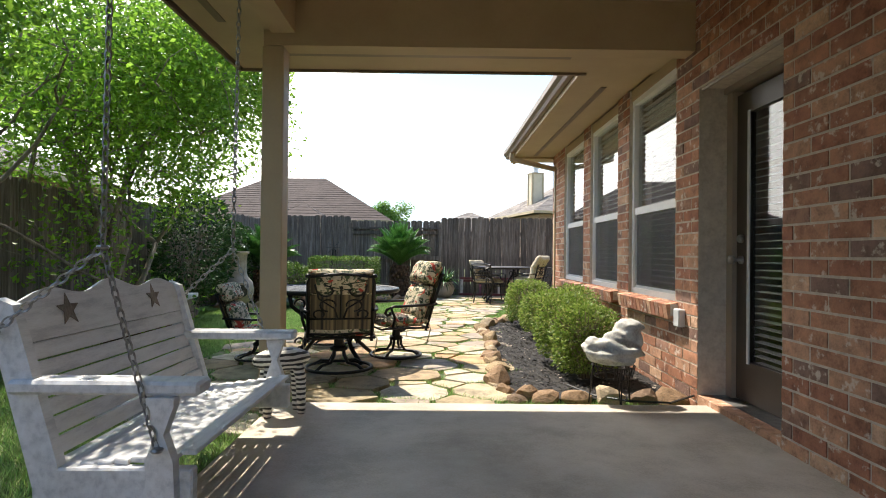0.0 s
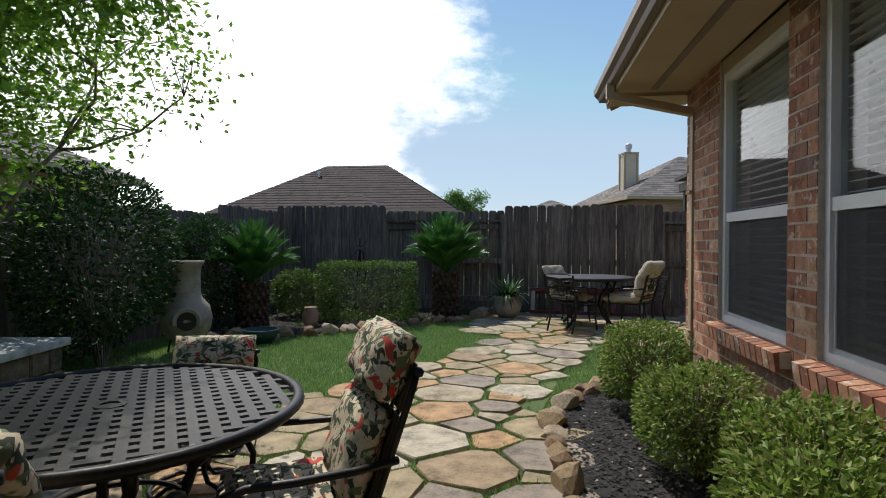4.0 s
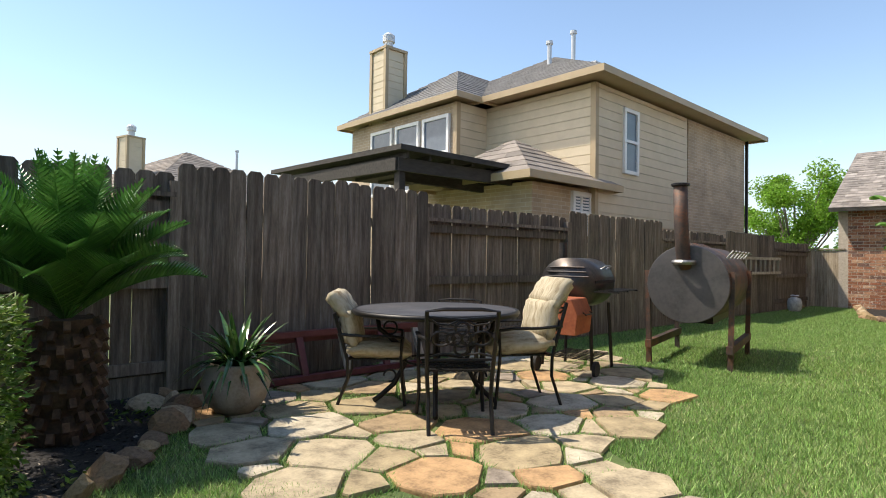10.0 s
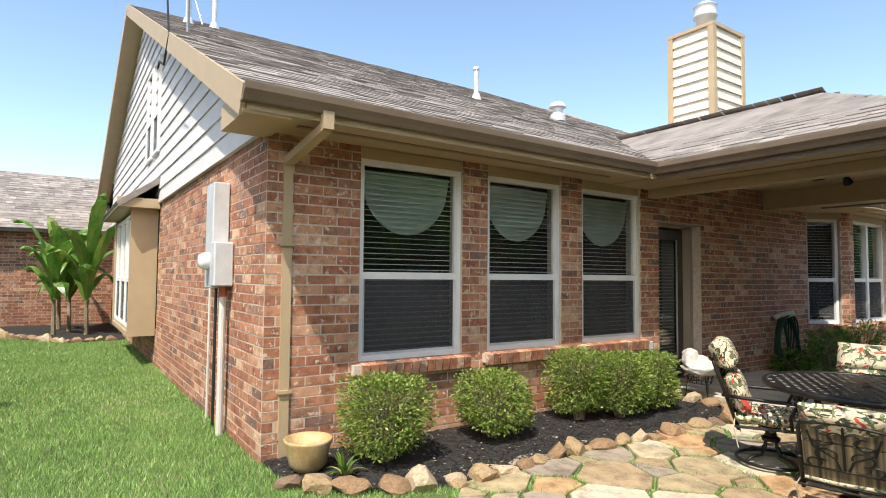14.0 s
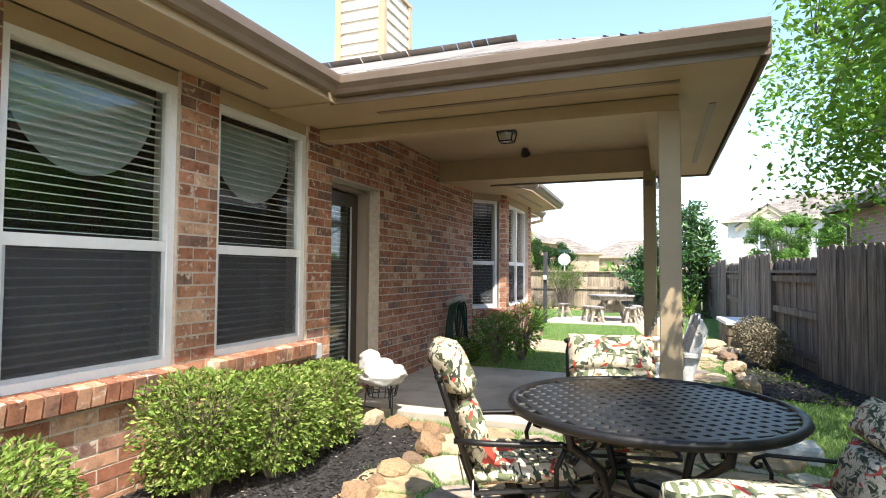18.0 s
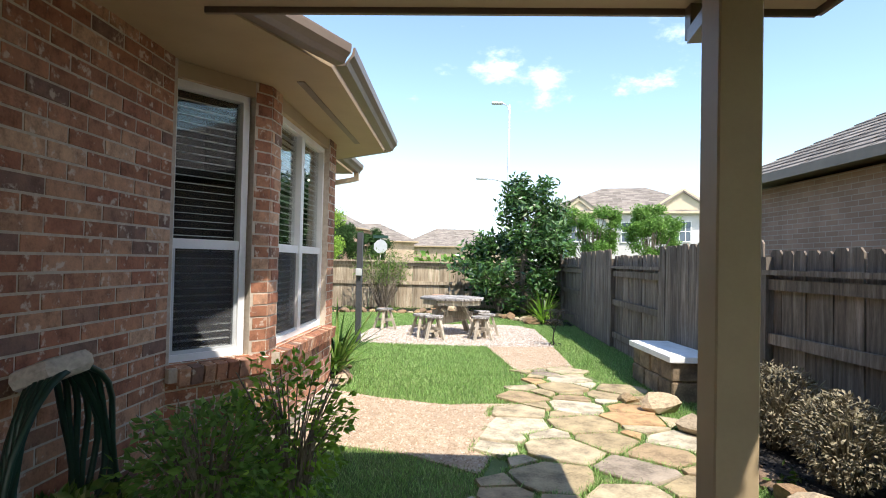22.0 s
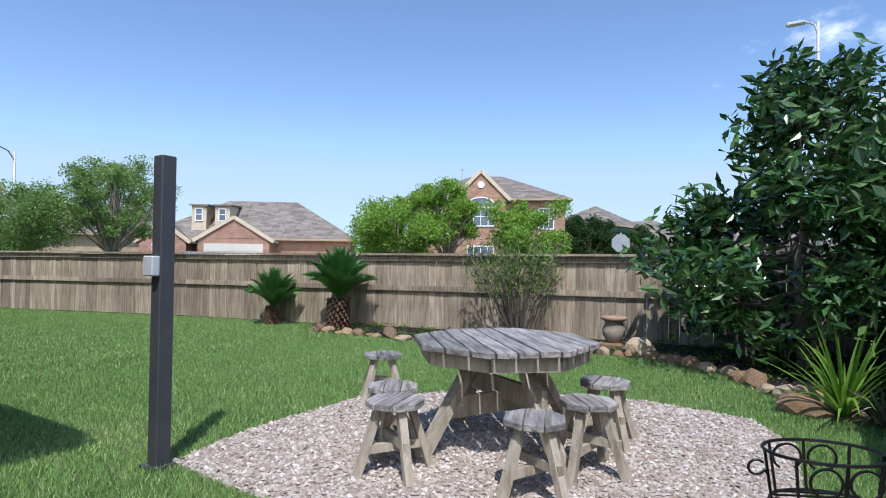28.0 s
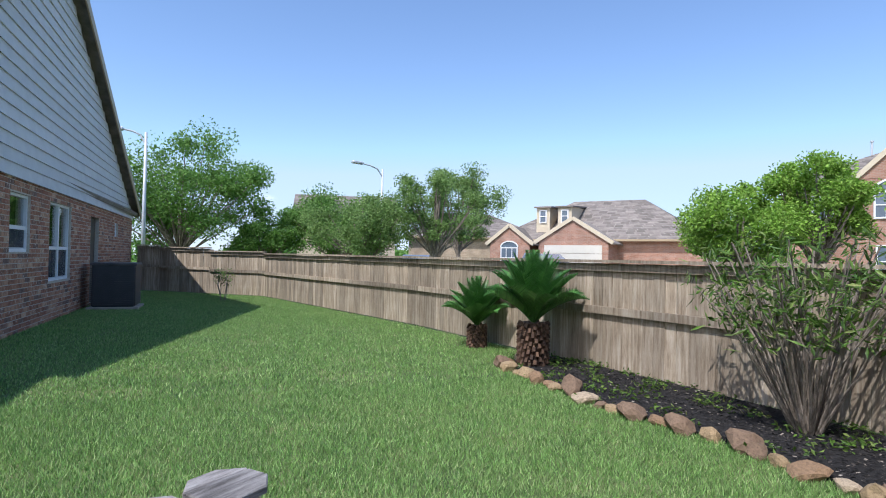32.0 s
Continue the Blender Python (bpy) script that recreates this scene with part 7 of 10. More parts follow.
# ---- grill and smoker ----
gr = thing("barrel_grill", "sooty black barrel grill with a rusty orange firebox", "grill", pose(4.25, 11.62, 0.03, 0, 0, 10))
bm = bmesh.new()
L, rr = 0.62, 0.27
ends = []
for xx in (-L / 2, L / 2):
    ends.append([bm.verts.new((xx, rr * math.cos(a) * 1.0, 0.86 + rr * math.sin(a) * 0.92)) for a in np.linspace(0, 2 * math.pi, 24, endpoint=False)])
for i in range(24):
    bm.faces.new((ends[0][i], ends[0][(i + 1) % 24], ends[1][(i + 1) % 24], ends[1][i]))
bm.faces.new(ends[0][::-1])
bm.faces.new(ends[1])
part("barrel", bm, GRILL_BLACK, gr, "sooty black barrel", True)
for k in range(3):
    bm = bmesh.new()
    tube(bm, [(-L / 2 - 0.004, -rr * 0.8 + 0.02 * k, 0.93 + 0.045 * k), (-L / 2 - 0.004, rr * 0.8 - 0.02 * k, 0.93 + 0.045 * k)], 0.006, 5)
    part("end_rib", bm, GRILL_BLACK, gr)
bm = bmesh.new()
beam(bm, (-L / 2 + 0.02, -rr * 1.0, 0.88), (L / 2 - 0.02, -rr * 1.0, 0.88), 0.02, 0.03)
part("lid_lip", bm, BLACK_IRON, gr)
bm = bmesh.new()
tube(bm, [(0.0, -rr * 0.85, 1.0), (0.0, -rr * 1.0, 1.03), (0.18, -rr * 1.0, 1.03), (0.18, -rr * 0.85, 1.0)], 0.009, 6)
part("lid_handle", bm, CHAIN, gr, "bright coil handle")
bm = bmesh.new()
tube(bm, [(-0.1, 0.12, 1.05), (-0.1, 0.12, 1.26)], 0.045, 12)
part("chimney_pipe", bm, GRILL_BLACK, gr)
bm = bmesh.new()
for i in range(8):
    beam(bm, (-0.30, -rr - 0.03 - i * 0.026, 0.80), (0.32, -rr - 0.03 - i * 0.026, 0.80), 0.014, 0.012)
for xx in (-0.30, 0, 0.32):
    beam(bm, (xx, -rr, 0.792), (xx, -rr - 0.23, 0.792), 0.016, 0.014)
part("front_shelf", bm, BLACK_IRON, gr, "slatted wire shelf")
bm = bmesh.new()
prof = [(-0.2, 0.42), (0.14, 0.42), (0.16, 0.6), (0.1, 0.74), (-0.16, 0.74), (-0.22, 0.6)]
f, b = [bm.verts.new((-L / 2 - 0.02, y - 0.04, z)) for y, z in prof], [bm.verts.new((-L / 2 - 0.40, y - 0.04, z)) for y, z in prof]
bm.faces.new(f)
bm.faces.new(b[::-1])
for i in range(6):
    bm.faces.new((f[i], f[(i + 1) % 6], b[(i + 1) % 6], b[i]))
bevelled(bm, 0.008)
part("firebox", bm, RUST_ORANGE, gr, "orange rusted firebox")
bm = bmesh.new()
tube(bm, [(-L / 2 - 0.3, -0.27, 0.62), (-L / 2 - 0.3, -0.30, 0.60), (-L / 2 - 0.12, -0.30, 0.60), (-L / 2 - 0.12, -0.27, 0.62)], 0.006, 5)
part("firebox_handle", bm, BLACK_IRON, gr)
for sx in (-1, 1):
    for sy in (-1, 1):
        bm = bmesh.new()
        beam(bm, (sx * 0.27, sy * 0.22, 0.66), (sx * 0.30, sy * 0.25, 0.0 if sx > 0 else 0.06), 0.025, 0.025)
        part("leg", bm, BLACK_IRON, gr)
for sy in (-1, 1):
    bm = bmesh.new()
    tube(bm, [(-0.32, sy * 0.28, 0.075), (-0.32, sy * 0.31, 0.075)], 0.075, 14)
    part("wheel", bm, RUBBER, gr, "small black wheel")
bm = bmesh.new()
for i in range(9):
    beam(bm, (-0.27, -0.22 + i * 0.055, 0.14), (0.28, -0.22 + i * 0.055, 0.14), 0.008, 0.008)
for i in range(9):
    beam(bm, (-0.27 + i * 0.069, -0.22, 0.146), (-0.27 + i * 0.069, 0.22, 0.146), 0.008, 0.008)
part("wire_shelf", bm, BLACK_IRON, gr, "wire grid bottom shelf")

sm = thing("barrel_smoker", "large rusty steel barrel smoker with a stovepipe on steel legs", "smoker", pose(5.28, 10.93, 0.0, 0, 0, 9))
bm = bmesh.new()
R0, LZ, L = 0.41, 0.88, 1.6
rows = [[bm.verts.new((xx, R0 * q * math.cos(a), LZ + R0 * q * math.sin(a))) for a in np.linspace(0, 2 * math.pi, 36, endpoint=False)] for xx, q in ((0.0, 0.96), (0.012, 1.0), (L - 0.012, 1.0), (L, 0.96))]
for p, q in zip(rows, rows[1:]):
    for i in range(36):
        bm.faces.new((p[i], p[(i + 1) % 36], q[(i + 1) % 36], q[i]))
bm.faces.new(rows[-1])
part("barrel", bm, RUSTY, sm, "rust-brown barrel")
bm = bmesh.new()
lathe(bm, [(R0 * 0.985, 0.0), (R0 * 1.0, 0.01), (R0 * 1.0, 0.02)], seg=36)
part("end_plate", bm, SMOKE_STEEL, sm, "grey sooty end plate", at=pose(-0.012, 0, LZ, 0, 90, 0))
bm = bmesh.new()
tube(bm, [(0.03, 0.02, LZ + 0.18), (-0.03, 0.04, LZ + 0.3), (-0.035, 0.06, LZ + 0.7), (-0.02, 0.07, LZ + 1.03)], 0.072, 14)
part("stovepipe", bm, RUSTY, sm, "leaning rusty stovepipe", True)
bm = bmesh.new()
lathe(bm, [(0.08, 0.0), (0.095, 0.01), (0.095, 0.03), (0.08, 0.035)], (-0.02, 0.07, LZ + 1.03), 14)
part("pipe_cap", bm, BLACK_IRON, sm)
bm = bmesh.new()
tube(bm, arc(0, 0, 0.10, 0, 345, 17, "xy", LZ + 0.23), 0.028, 6, close=True)
part("foil_collar", bm, CHAIN, sm, "crumpled foil collar", at=pose(-0.02, 0.03, 0))
for k in range(6):
    bm = bmesh.new()
    tube(bm, [(0.3 + k * 0.27, -R0 * 0.80, LZ + 0.28), (0.3 + k * 0.27, -R0 * 0.95, LZ + 0.36), (0.36 + k * 0.27, -R0 * 0.98, LZ + 0.34)], 0.01, 5)
    part("door_handle", bm, CHAIN, sm)
    bm = bmesh.new()
    beam(bm, (0.28 + k * 0.27, 0.02, LZ + R0 - 0.01), (0.34 + k * 0.27, 0.16, LZ + R0 + 0.06), 0.03, 0.012)
    part("hinge", bm, RUSTY, sm)
for xx in (0.06, L - 0.2):
    for sy in (-1, 1):
        bm = bmesh.new()
        beam(bm, (xx, sy * 0.40, 0.0), (xx, sy * 0.42, 1.02), 0.05, 0.05)
        part("leg", bm, RUSTY, sm)
for sy in (-1, 1):
    bm = bmesh.new()
    beam(bm, (0.0, sy * 0.40, 0.22), (L - 0.1, sy * 0.40, 0.22), 0.06, 0.08)
    part("skid", bm, RUSTY, sm)
bm = bmesh.new()
beam(bm, (0.3, 0, 0.50), (L - 0.2, 0, 0.50), 0.4, 0.1)
part("ash_box", bm, BLACK_IRON, sm)

# ladder-like maroon bench frame against the fence
mb = thing("maroon_bench", "low maroon painted wooden bench frame leaning along the fence", "bench", pose(2.2, 13.02, 0.03, 0, 0, -5))
for z, y in ((0.04, -0.16), (0.40, 0.0), (0.34, 0.10)):
    bm = bmesh.new()
    beam(bm, (-0.75, y, z), (1.05, y, z), 0.07, 0.05)
    part("rail", bm, MAROON, mb)
for k in range(5):
    bm = bmesh.new()
    beam(bm, (-0.7 + k * 0.43, -0.16, 0.04), (-0.7 + k * 0.43, 0.0, 0.40), 0.06, 0.04)
    part("upright", bm, MAROON if k % 2 else LEG_WOOD, mb)


# ---- pots, chiminea, ornaments ----
def pot(name, x, y, prof, mat, label, z=0.03, seg=22, category="pot"):
    t = thing(name, label, category, pose(x, y, z))
    bm = bmesh.new()
    lathe(bm, prof, seg=seg)
    part("body", bm, mat, t, smooth=True)
    return t


p1 = pot("patterned_pot", 1.08, 12.45, [(0.13, 0), (0.2, 0.08), (0.235, 0.2), (0.2, 0.3), (0.215, 0.34), (0.18, 0.34), (0.16, 0.28), (0.02, 0.26)], CLAY, "round patterned clay pot on the flagstones")
strap_plant("potted_plant", 1.08, 12.45, 110, 0.5, 0.05, LEAF_GLOSS, "drooping grey-green potted plant", z=0.28, droop=1.9)
pot("glazed_pot", 2.28, 8.10, [(0.09, 0), (0.13, 0.05), (0.15, 0.15), (0.165, 0.2), (0.17, 0.22), (0.15, 0.22), (0.14, 0.17), (0.02, 0.15)], GLAZE, "mustard glazed pot with a moulded band at the house corner")
urn = pot("garden_urn", 1.55, -11.66, [(0.08, 0.0), (0.1, 0.03), (0.145, 0.1), (0.15, 0.18), (0.11, 0.26), (0.14, 0.30)], CLAY, "weathered clay urn with an orange rim in the bed", z=0.10)
bm = bmesh.new()
lathe(bm, [(0.135, 0.29), (0.17, 0.31), (0.17, 0.345), (0.13, 0.345), (0.09, 0.28), (0.02, 0.26)], seg=22)
part("rim", bm, TERRACOTTA, urn, "orange clay rim", True)
bm = bmesh.new()
box(bm, 1.36, -11.85, 0.02, 1.74, -11.48, 0.10)
bevelled(bm, 0.015)
tagged(part("urn_plinth", bm, ROCK), "flat stone plinth under the urn", "plinth")
pot("clay_jar", -1.62, 11.0, [(0.07, 0), (0.11, 0.08), (0.11, 0.18), (0.08, 0.24), (0.09, 0.27), (0.07, 0.27), (0.02, 0.2)], TERRACOTTA, "small red clay jar in the bed")
pot("green_bowl", -1.75, 9.75, [(0.1, 0), (0.18, 0.08), (0.22, 0.18), (0.2, 0.18), (0.16, 0.1), (0.02, 0.09)], HOSE, "green glazed planter bowl at the lawn edge", z=0.0)
ch = thing("chiminea", "weathered clay chiminea with a tall neck, standing near the fence", "chiminea", pose(-2.32, 9.15, 0.03))
bm = bmesh.new()
lathe(bm, [(0.16, 0.12), (0.24, 0.2), (0.27, 0.34), (0.24, 0.48), (0.17, 0.56), (0.15, 0.62), (0.145, 0.82), (0.16, 0.92), (0.185, 0.94), (0.185, 0.97), (0.13, 0.97), (0.12, 0.8), (0.02, 0.7)], seg=24)
part("body", bm, CLAY, ch, smooth=True)
bm = bmesh.new()
tube(bm, arc(0, 0.34, 0.12, -20, 200, 14), 0.03, 6)
bm2 = bm
part("mouth", bm2, CLAY, ch, at=pose(0.14, -0.21, 0, 0, 0, 34))
bm = bmesh.new()
lathe(bm, [(0.02, 0.0), (0.11, 0.0), (0.11, 0.006), (0.02, 0.006)], seg=18)
part("opening", bm, BLACK_PAINT, ch, "dark fire opening", at=pose(0.145, -0.215, 0.35, 90, 0, 34))
for k in range(3):
    a = radians(120 * k)
    bm = bmesh.new()
    tube(bm, [(math.cos(a) * 0.2, math.sin(a) * 0.2, 0), (math.cos(a) * 0.16, math.sin(a) * 0.16, 0.16)], 0.012, 5)
    part("leg", bm, BLACK_IRON, ch)

# stone planter figure on a wire stand beside the door
st = thing("wire_stand", "black wire stand with three hairpin legs on the porch edge", "stand", pose(2.08, 3.60, 0.035) @ Matrix.Diagonal((0.95, 0.95, 0.72, 1)))
bm = bmesh.new()
tube(bm, arc(0, 0, 0.14, 0, 350, 35, "xy", 0.36), 0.006, 5, close=True)
tube(bm, arc(0, 0, 0.12, 0, 350, 35, "xy", 0.26), 0.005, 5, close=True)
for k in range(14):
    a = 2 * math.pi * k / 14
    tube(bm, [(math.cos(a) * 0.14, math.sin(a) * 0.14, 0.36), (math.cos(a) * 0.12, math.sin(a) * 0.12, 0.26)], 0.004, 4)
part("basket", bm, BLACK_IRON, st)
for k in range(3):
    a = radians(120 * k + 30)
    bm = bmesh.new()
    for d in (-0.12, 0.12):
        tube(bm, [(math.cos(a + d) * 0.135, math.sin(a + d) * 0.135, 0.36), (math.cos(a) * 0.165, math.sin(a) * 0.165, 0.0)], 0.005, 5)
    part("leg", bm, BLACK_IRON, st)
gen = np.random.default_rng(5)
bm = bmesh.new()
for cx, cy, cz, r, sx, sz in ((0, 0, 0.12, 0.19, 1.25, 0.7), (0.12, 0.02, 0.25, 0.13, 0.9, 1.1), (0.14, 0.0, 0.34, 0.09, 1.2, 0.7), (-0.17, 0.0, 0.17, 0.07, 0.9, 1.1), (0.0, -0.04, 0.24, 0.08, 1.3, 0.8)):
    made = bmesh.ops.create_icosphere(bm, subdivisions=3, radius=r)["verts"]
    for v in made:
        k = 1 + 0.22 * noise.noise(v.co * 11 + Vector((cx * 9, cz * 7, 1))) + 0.14 * noise.noise(v.co * 30 + Vector((cx, cz * 5, 3)))
        v.co = Vector((v.co.x * sx * k + cx, v.co.y * k * 0.85 + cy, max(v.co.z * sz * k, -0.12) + cz))
statue = part("stone_statue", bm, WHITE_STONE, None, smooth=True)
skin = statue.modifiers.new("skin", "REMESH")
skin.mode, skin.voxel_size, skin.use_smooth_shade = "VOXEL", 0.012, True
statue.matrix_world = pose(2.08, 3.60, 0.30, 0, 0, 8) @ Matrix.Diagonal((0.82, 0.9, 0.72, 1))
tagged(statue, "weathered pale stone planter figure on the wire stand", "statue")
cab = bmesh.new()
tube(cab, [(2.62, 3.62, 0.10), (2.4, 3.48, 0.085), (2.15, 3.52, 0.085), (2.0, 3.75, 0.06), (1.9, 4.1, 0.05)], 0.007, 5)
tagged(part("garden_cable", cab, BLACK_PAINT), "black cable lying across the slab edge", "cable")

bm = bmesh.new()
for sx, sy in ((-0.09, -0.05), (-0.09, 0.05), (0.1, -0.05), (0.1, 0.05)):
    tube(bm, [(sx, sy, 0), (sx, sy, 0.03), (sx * 0.95, sy, 0.2), (sx * 0.8, sy * 0.7, 0.28)], 0.02, 7, r2=0.035)
made = bmesh.ops.create_icosphere(bm, subdivisions=2, radius=0.1)["verts"]
for v in made:
    v.co = Vector((v.co.x * 1.7, v.co.y * 0.8, v.co.z * 0.7 + 0.31))
ZEBRA = bpy.data.materials.new("zebra_stripes")
ZEBRA.use_nodes = True
_z = ZEBRA.node_tree
_w, _r, _t = _z.nodes.new("ShaderNodeTexWave"), _z.nodes.new("ShaderNodeValToRGB"), _z.nodes.new("ShaderNodeTexCoord")
_w.bands_direction = "Z"
_w.inputs["Scale"].default_value, _w.inputs["Distortion"].default_value = 11.0, 2.2
_r.color_ramp.interpolation = "CONSTANT"
_r.color_ramp.elements[0].color, _r.color_ramp.elements[1].color, _r.color_ramp.elements[1].position = (0.02, 0.02, 0.02, 1), (0.66, 0.63, 0.57, 1), 0.45
_z.links.new(_t.outputs["Object"], _w.inputs["Vector"])
_z.links.new(_w.outputs["Fac"], _r.inputs[0])
_z.links.new(_r.outputs[0], _z.nodes["Principled BSDF"].inputs["Base Color"])
zeb = part("zebra_statue", bm, ZEBRA, None, smooth=True)
zeb.matrix_world = pose(0.06, 3.2, SLAB_Z, 0, 0, 30)
tagged(zeb, "small black and white striped animal figure under the swing", "statue")

# hose reel on the wall
hs = thing("garden_hose", "dark green garden hose coiled on a wall hanger", "hose", pose(wx(0.72) - 0.02, 0.72, -0.18) @ Matrix.Scale(1.25, 4))
bm = bmesh.new()
tube(bm, [(0, -0.06, 0.80), (-0.1, -0.06, 0.84), (-0.16, 0, 0.86), (-0.1, 0.06, 0.84), (0, 0.06, 0.80)], 0.035, 8)
part("hanger", bm, WHITE_STONE, hs, "pale plastic hose hanger")
for k in range(9):
    bm = bmesh.new()
    w, low, off = 0.13 + 0.014 * k, 0.10 + 0.03 * math.sin(k * 2.3), 0.03 + 0.013 * k
    tube(bm, [(-off - 0.01 * math.sin(i * 0.7 + k), w * math.sin(2 * math.pi * i / 28) * (1.0 + 0.08 * math.sin(k + i)), low + (0.84 - low) * (0.5 + 0.5 * math.cos(2 * math.pi * i / 28))) for i in range(28)], 0.011, 5, close=True)
    part("hose_loop", bm, HOSE, hs, smooth=True)

# porch lantern and floodlight
ln = thing("porch_lantern", "square black ceiling lantern with frosted glass", "lamp", pose(1.34, 2.40, 2.66))
bm = bmesh.new()
box(bm, -0.085, -0.085, -0.03, 0.085, 0.085, 0.0)
part("canopy", bm, BLACK_PAINT, ln)
bm = bmesh.new()
for sx in (-1, 1):
    for sy in (-1, 1):
        beam(bm, (sx * 0.08, sy * 0.08, -0.03), (sx * 0.06, sy * 0.06, -0.12), 0.01, 0.01)
for a, b in (((-1, -1), (1, -1)), ((1, -1), (1, 1)), ((1, 1), (-1, 1)), ((-1, 1), (-1, -1))):
    beam(bm, (a[0] * 0.06, a[1] * 0.06, -0.12), (b[0] * 0.06, b[1] * 0.06, -0.12), 0.012, 0.012)
part("cage", bm, BLACK_PAINT, ln)
bm = bmesh.new()
lathe(bm, [(0.05, -0.115), (0.066, -0.03)], seg=4)
part("glass", bm, WHITE, ln, "frosted glass")
fl = thing("floodlight", "small dark floodlight on the porch beam", "lamp", pose(1.36, 1.48, 2.655))
bm = bmesh.new()
tube(bm, [(0, 0, 0), (0, 0.04, -0.02)], 0.015, 6)
part("bracket", bm, BLACK_PAINT, fl)
bm = bmesh.new()
lathe(bm, [(0.02, 0.0), (0.035, 0.02), (0.055, 0.09), (0.05, 0.09), (0.02, 0.03)], seg=14)
part("shade", bm, BLACK_PAINT, fl, at=pose(0, 0.06, 0.0, 130, 0, 0))

# ---- house fittings ----
mt = thing("meter_box", "grey electric meter boxes with conduits on the brick wall", "meter box", pose(3.62, NY + 0.008, 0))
bm = bmesh.new()
box(bm, 0.06, 0, 1.26, 0.34, 0.14, 2.2)
bevelled(bm, 0.008)
part("breaker_box", bm, GALV, mt)
bm = bmesh.new()
box(bm, -0.12, 0, 1.28, 0.06, 0.16, 1.66)
bevelled(bm, 0.01)
part("meter_housing", bm, GALV, mt)
bm = bmesh.new()
lathe(bm, [(0.075, 0.0), (0.08, 0.02), (0.07, 0.06), (0.055, 0.09)], seg=18)
part("meter_dial", bm, WHITE, mt, "round glass electric meter", True, at=pose(0.16, 0.14, 1.50, -90, 0, 0))
bm = bmesh.new()
tube(bm, [(-0.02, 0.06, 0.0), (-0.02, 0.06, 1.28)], 0.03, 10)
part("conduit", bm, PVC, mt, "grey plastic conduit")
bm = bmesh.new()
tube(bm, [(-0.02, 0.06, 1.19), (-0.02, 0.06, 1.28)], 0.034, 10)
part("conduit_collar", bm, RUST_ORANGE, mt, "red conduit collar")
bm = bmesh.new()
tube(bm, [(0.28, 0.05, 0.0), (0.28, 0.05, 1.26)], 0.014, 8)
part("black_conduit", bm, BLACK_PAINT, mt)
bm = bmesh.new()
tube(bm, [(0.62, 0.03, 0.0), (0.62, 0.03, 1.3)] + [(0.62 + 0.1 * math.sin(a), 0.03, 1.4 - 0.1 * math.cos(a)) for a in np.linspace(0.3, 5.0, 12)], 0.012, 6)
part("grey_cable", bm, PVC, mt)


def downspout(name, top, wall_top, base, label):
    t = thing(name, label, "downspout")
    bm = bmesh.new()
    pts = [Vector(top), Vector(top) + Vector((0, 0, -0.1)), Vector(wall_top), Vector((base[0], base[1], 0.16)), Vector(base)]
    for a, b in zip(pts, pts[1:]):
        beam(bm, a, b + (b - a).normalized() * 0.02, 0.075, 0.06)
    part("pipe", bm, GUTTER if "brown" in label else TRIM, t)
    for z in (0.5, 1.6):
        bb = bmesh.new()
        box(bb, base[0] - 0.05, base[1] - 0.05, z, base[0] + 0.05, base[1] + 0.05, z + 0.025)
        part("strap", bb, TRIM, t)


downspout("downspout", (2.0, 8.12, 2.48), (2.66, 8.16, 2.24), (2.655, 8.16, 0.02), "tan painted corner downspout on the brick")
downspout("downspout", (2.36, -4.55, 2.48), (2.90, -4.34, 2.24), (2.90, -4.34, 0.02), "tan painted corner downspout on the brick")
ds = bmesh.new()
for a, b in (((-0.08, 0.42, 2.46), (-0.08, 0.42, 2.30)), ((-0.08, 0.42, 2.31), (0.05, 1.2, 2.24))):
    beam(ds, a, b, 0.06, 0.06)
tagged(part("downspout_elbow", ds, GUTTER), "brown gutter elbow at the porch post", "downspout")
ob_ = thing("outlet_box", "grey outdoor outlet cover beside the door", "outlet", pose(WX - 0.005, 3.80, 0.58))
bm = bmesh.new()
box(bm, -0.05, -0.045, -0.06, 0.0, 0.045, 0.06)
bevelled(bm, 0.006)
part("cover", bm, GALV, ob_)
# chimney of the house
cm = thing("chimney", "cream sided chimney with tan corner boards and a metal cap", "chimney", pose(5.1, -1.8, 0) @ Matrix.Diagonal((1.12, 1.12, 1, 1)))
bm = bmesh.new()
box(bm, -0.42, -0.5, 3.2, 0.42, 0.5, 6.55)
part("shaft", bm, CREAM_LIGHT, cm)
for i in range(14):
    bm = bmesh.new()
    z = 3.6 + i * 0.21
    box(bm, -0.455, -0.535, z, 0.455, 0.535, z + 0.205)
    for v in bm.verts:
        if v.co.z > z + 0.1:
            v.co.x, v.co.y = v.co.x * 0.925, v.co.y * 0.935
    part("siding_board", bm, CREAM_LIGHT, cm)
for sx in (-1, 1):
    for sy in (-1, 1):
        bm = bmesh.new()
        box(bm, sx * 0.41 - 0.055, sy * 0.49 - 0.055, 3.4, sx * 0.41 + 0.055, sy * 0.49 + 0.055, 6.56)
        part("corner_board", bm, TRIM, cm)
bm = bmesh.new()
box(bm, -0.47, -0.55, 6.55, 0.47, 0.55, 6.62)
part("crown", bm, TRIM, cm)
bm = bmesh.new()
lathe(bm, [(0.17, 6.62), (0.17, 7.0), (0.22, 7.02), (0.22, 7.06), (0.2, 7.08), (0.2, 7.25), (0.22, 7.27), (0.1, 7.36)], seg=18)
part("flue_cap", bm, GALV, cm, "pale metal flue cap", True)
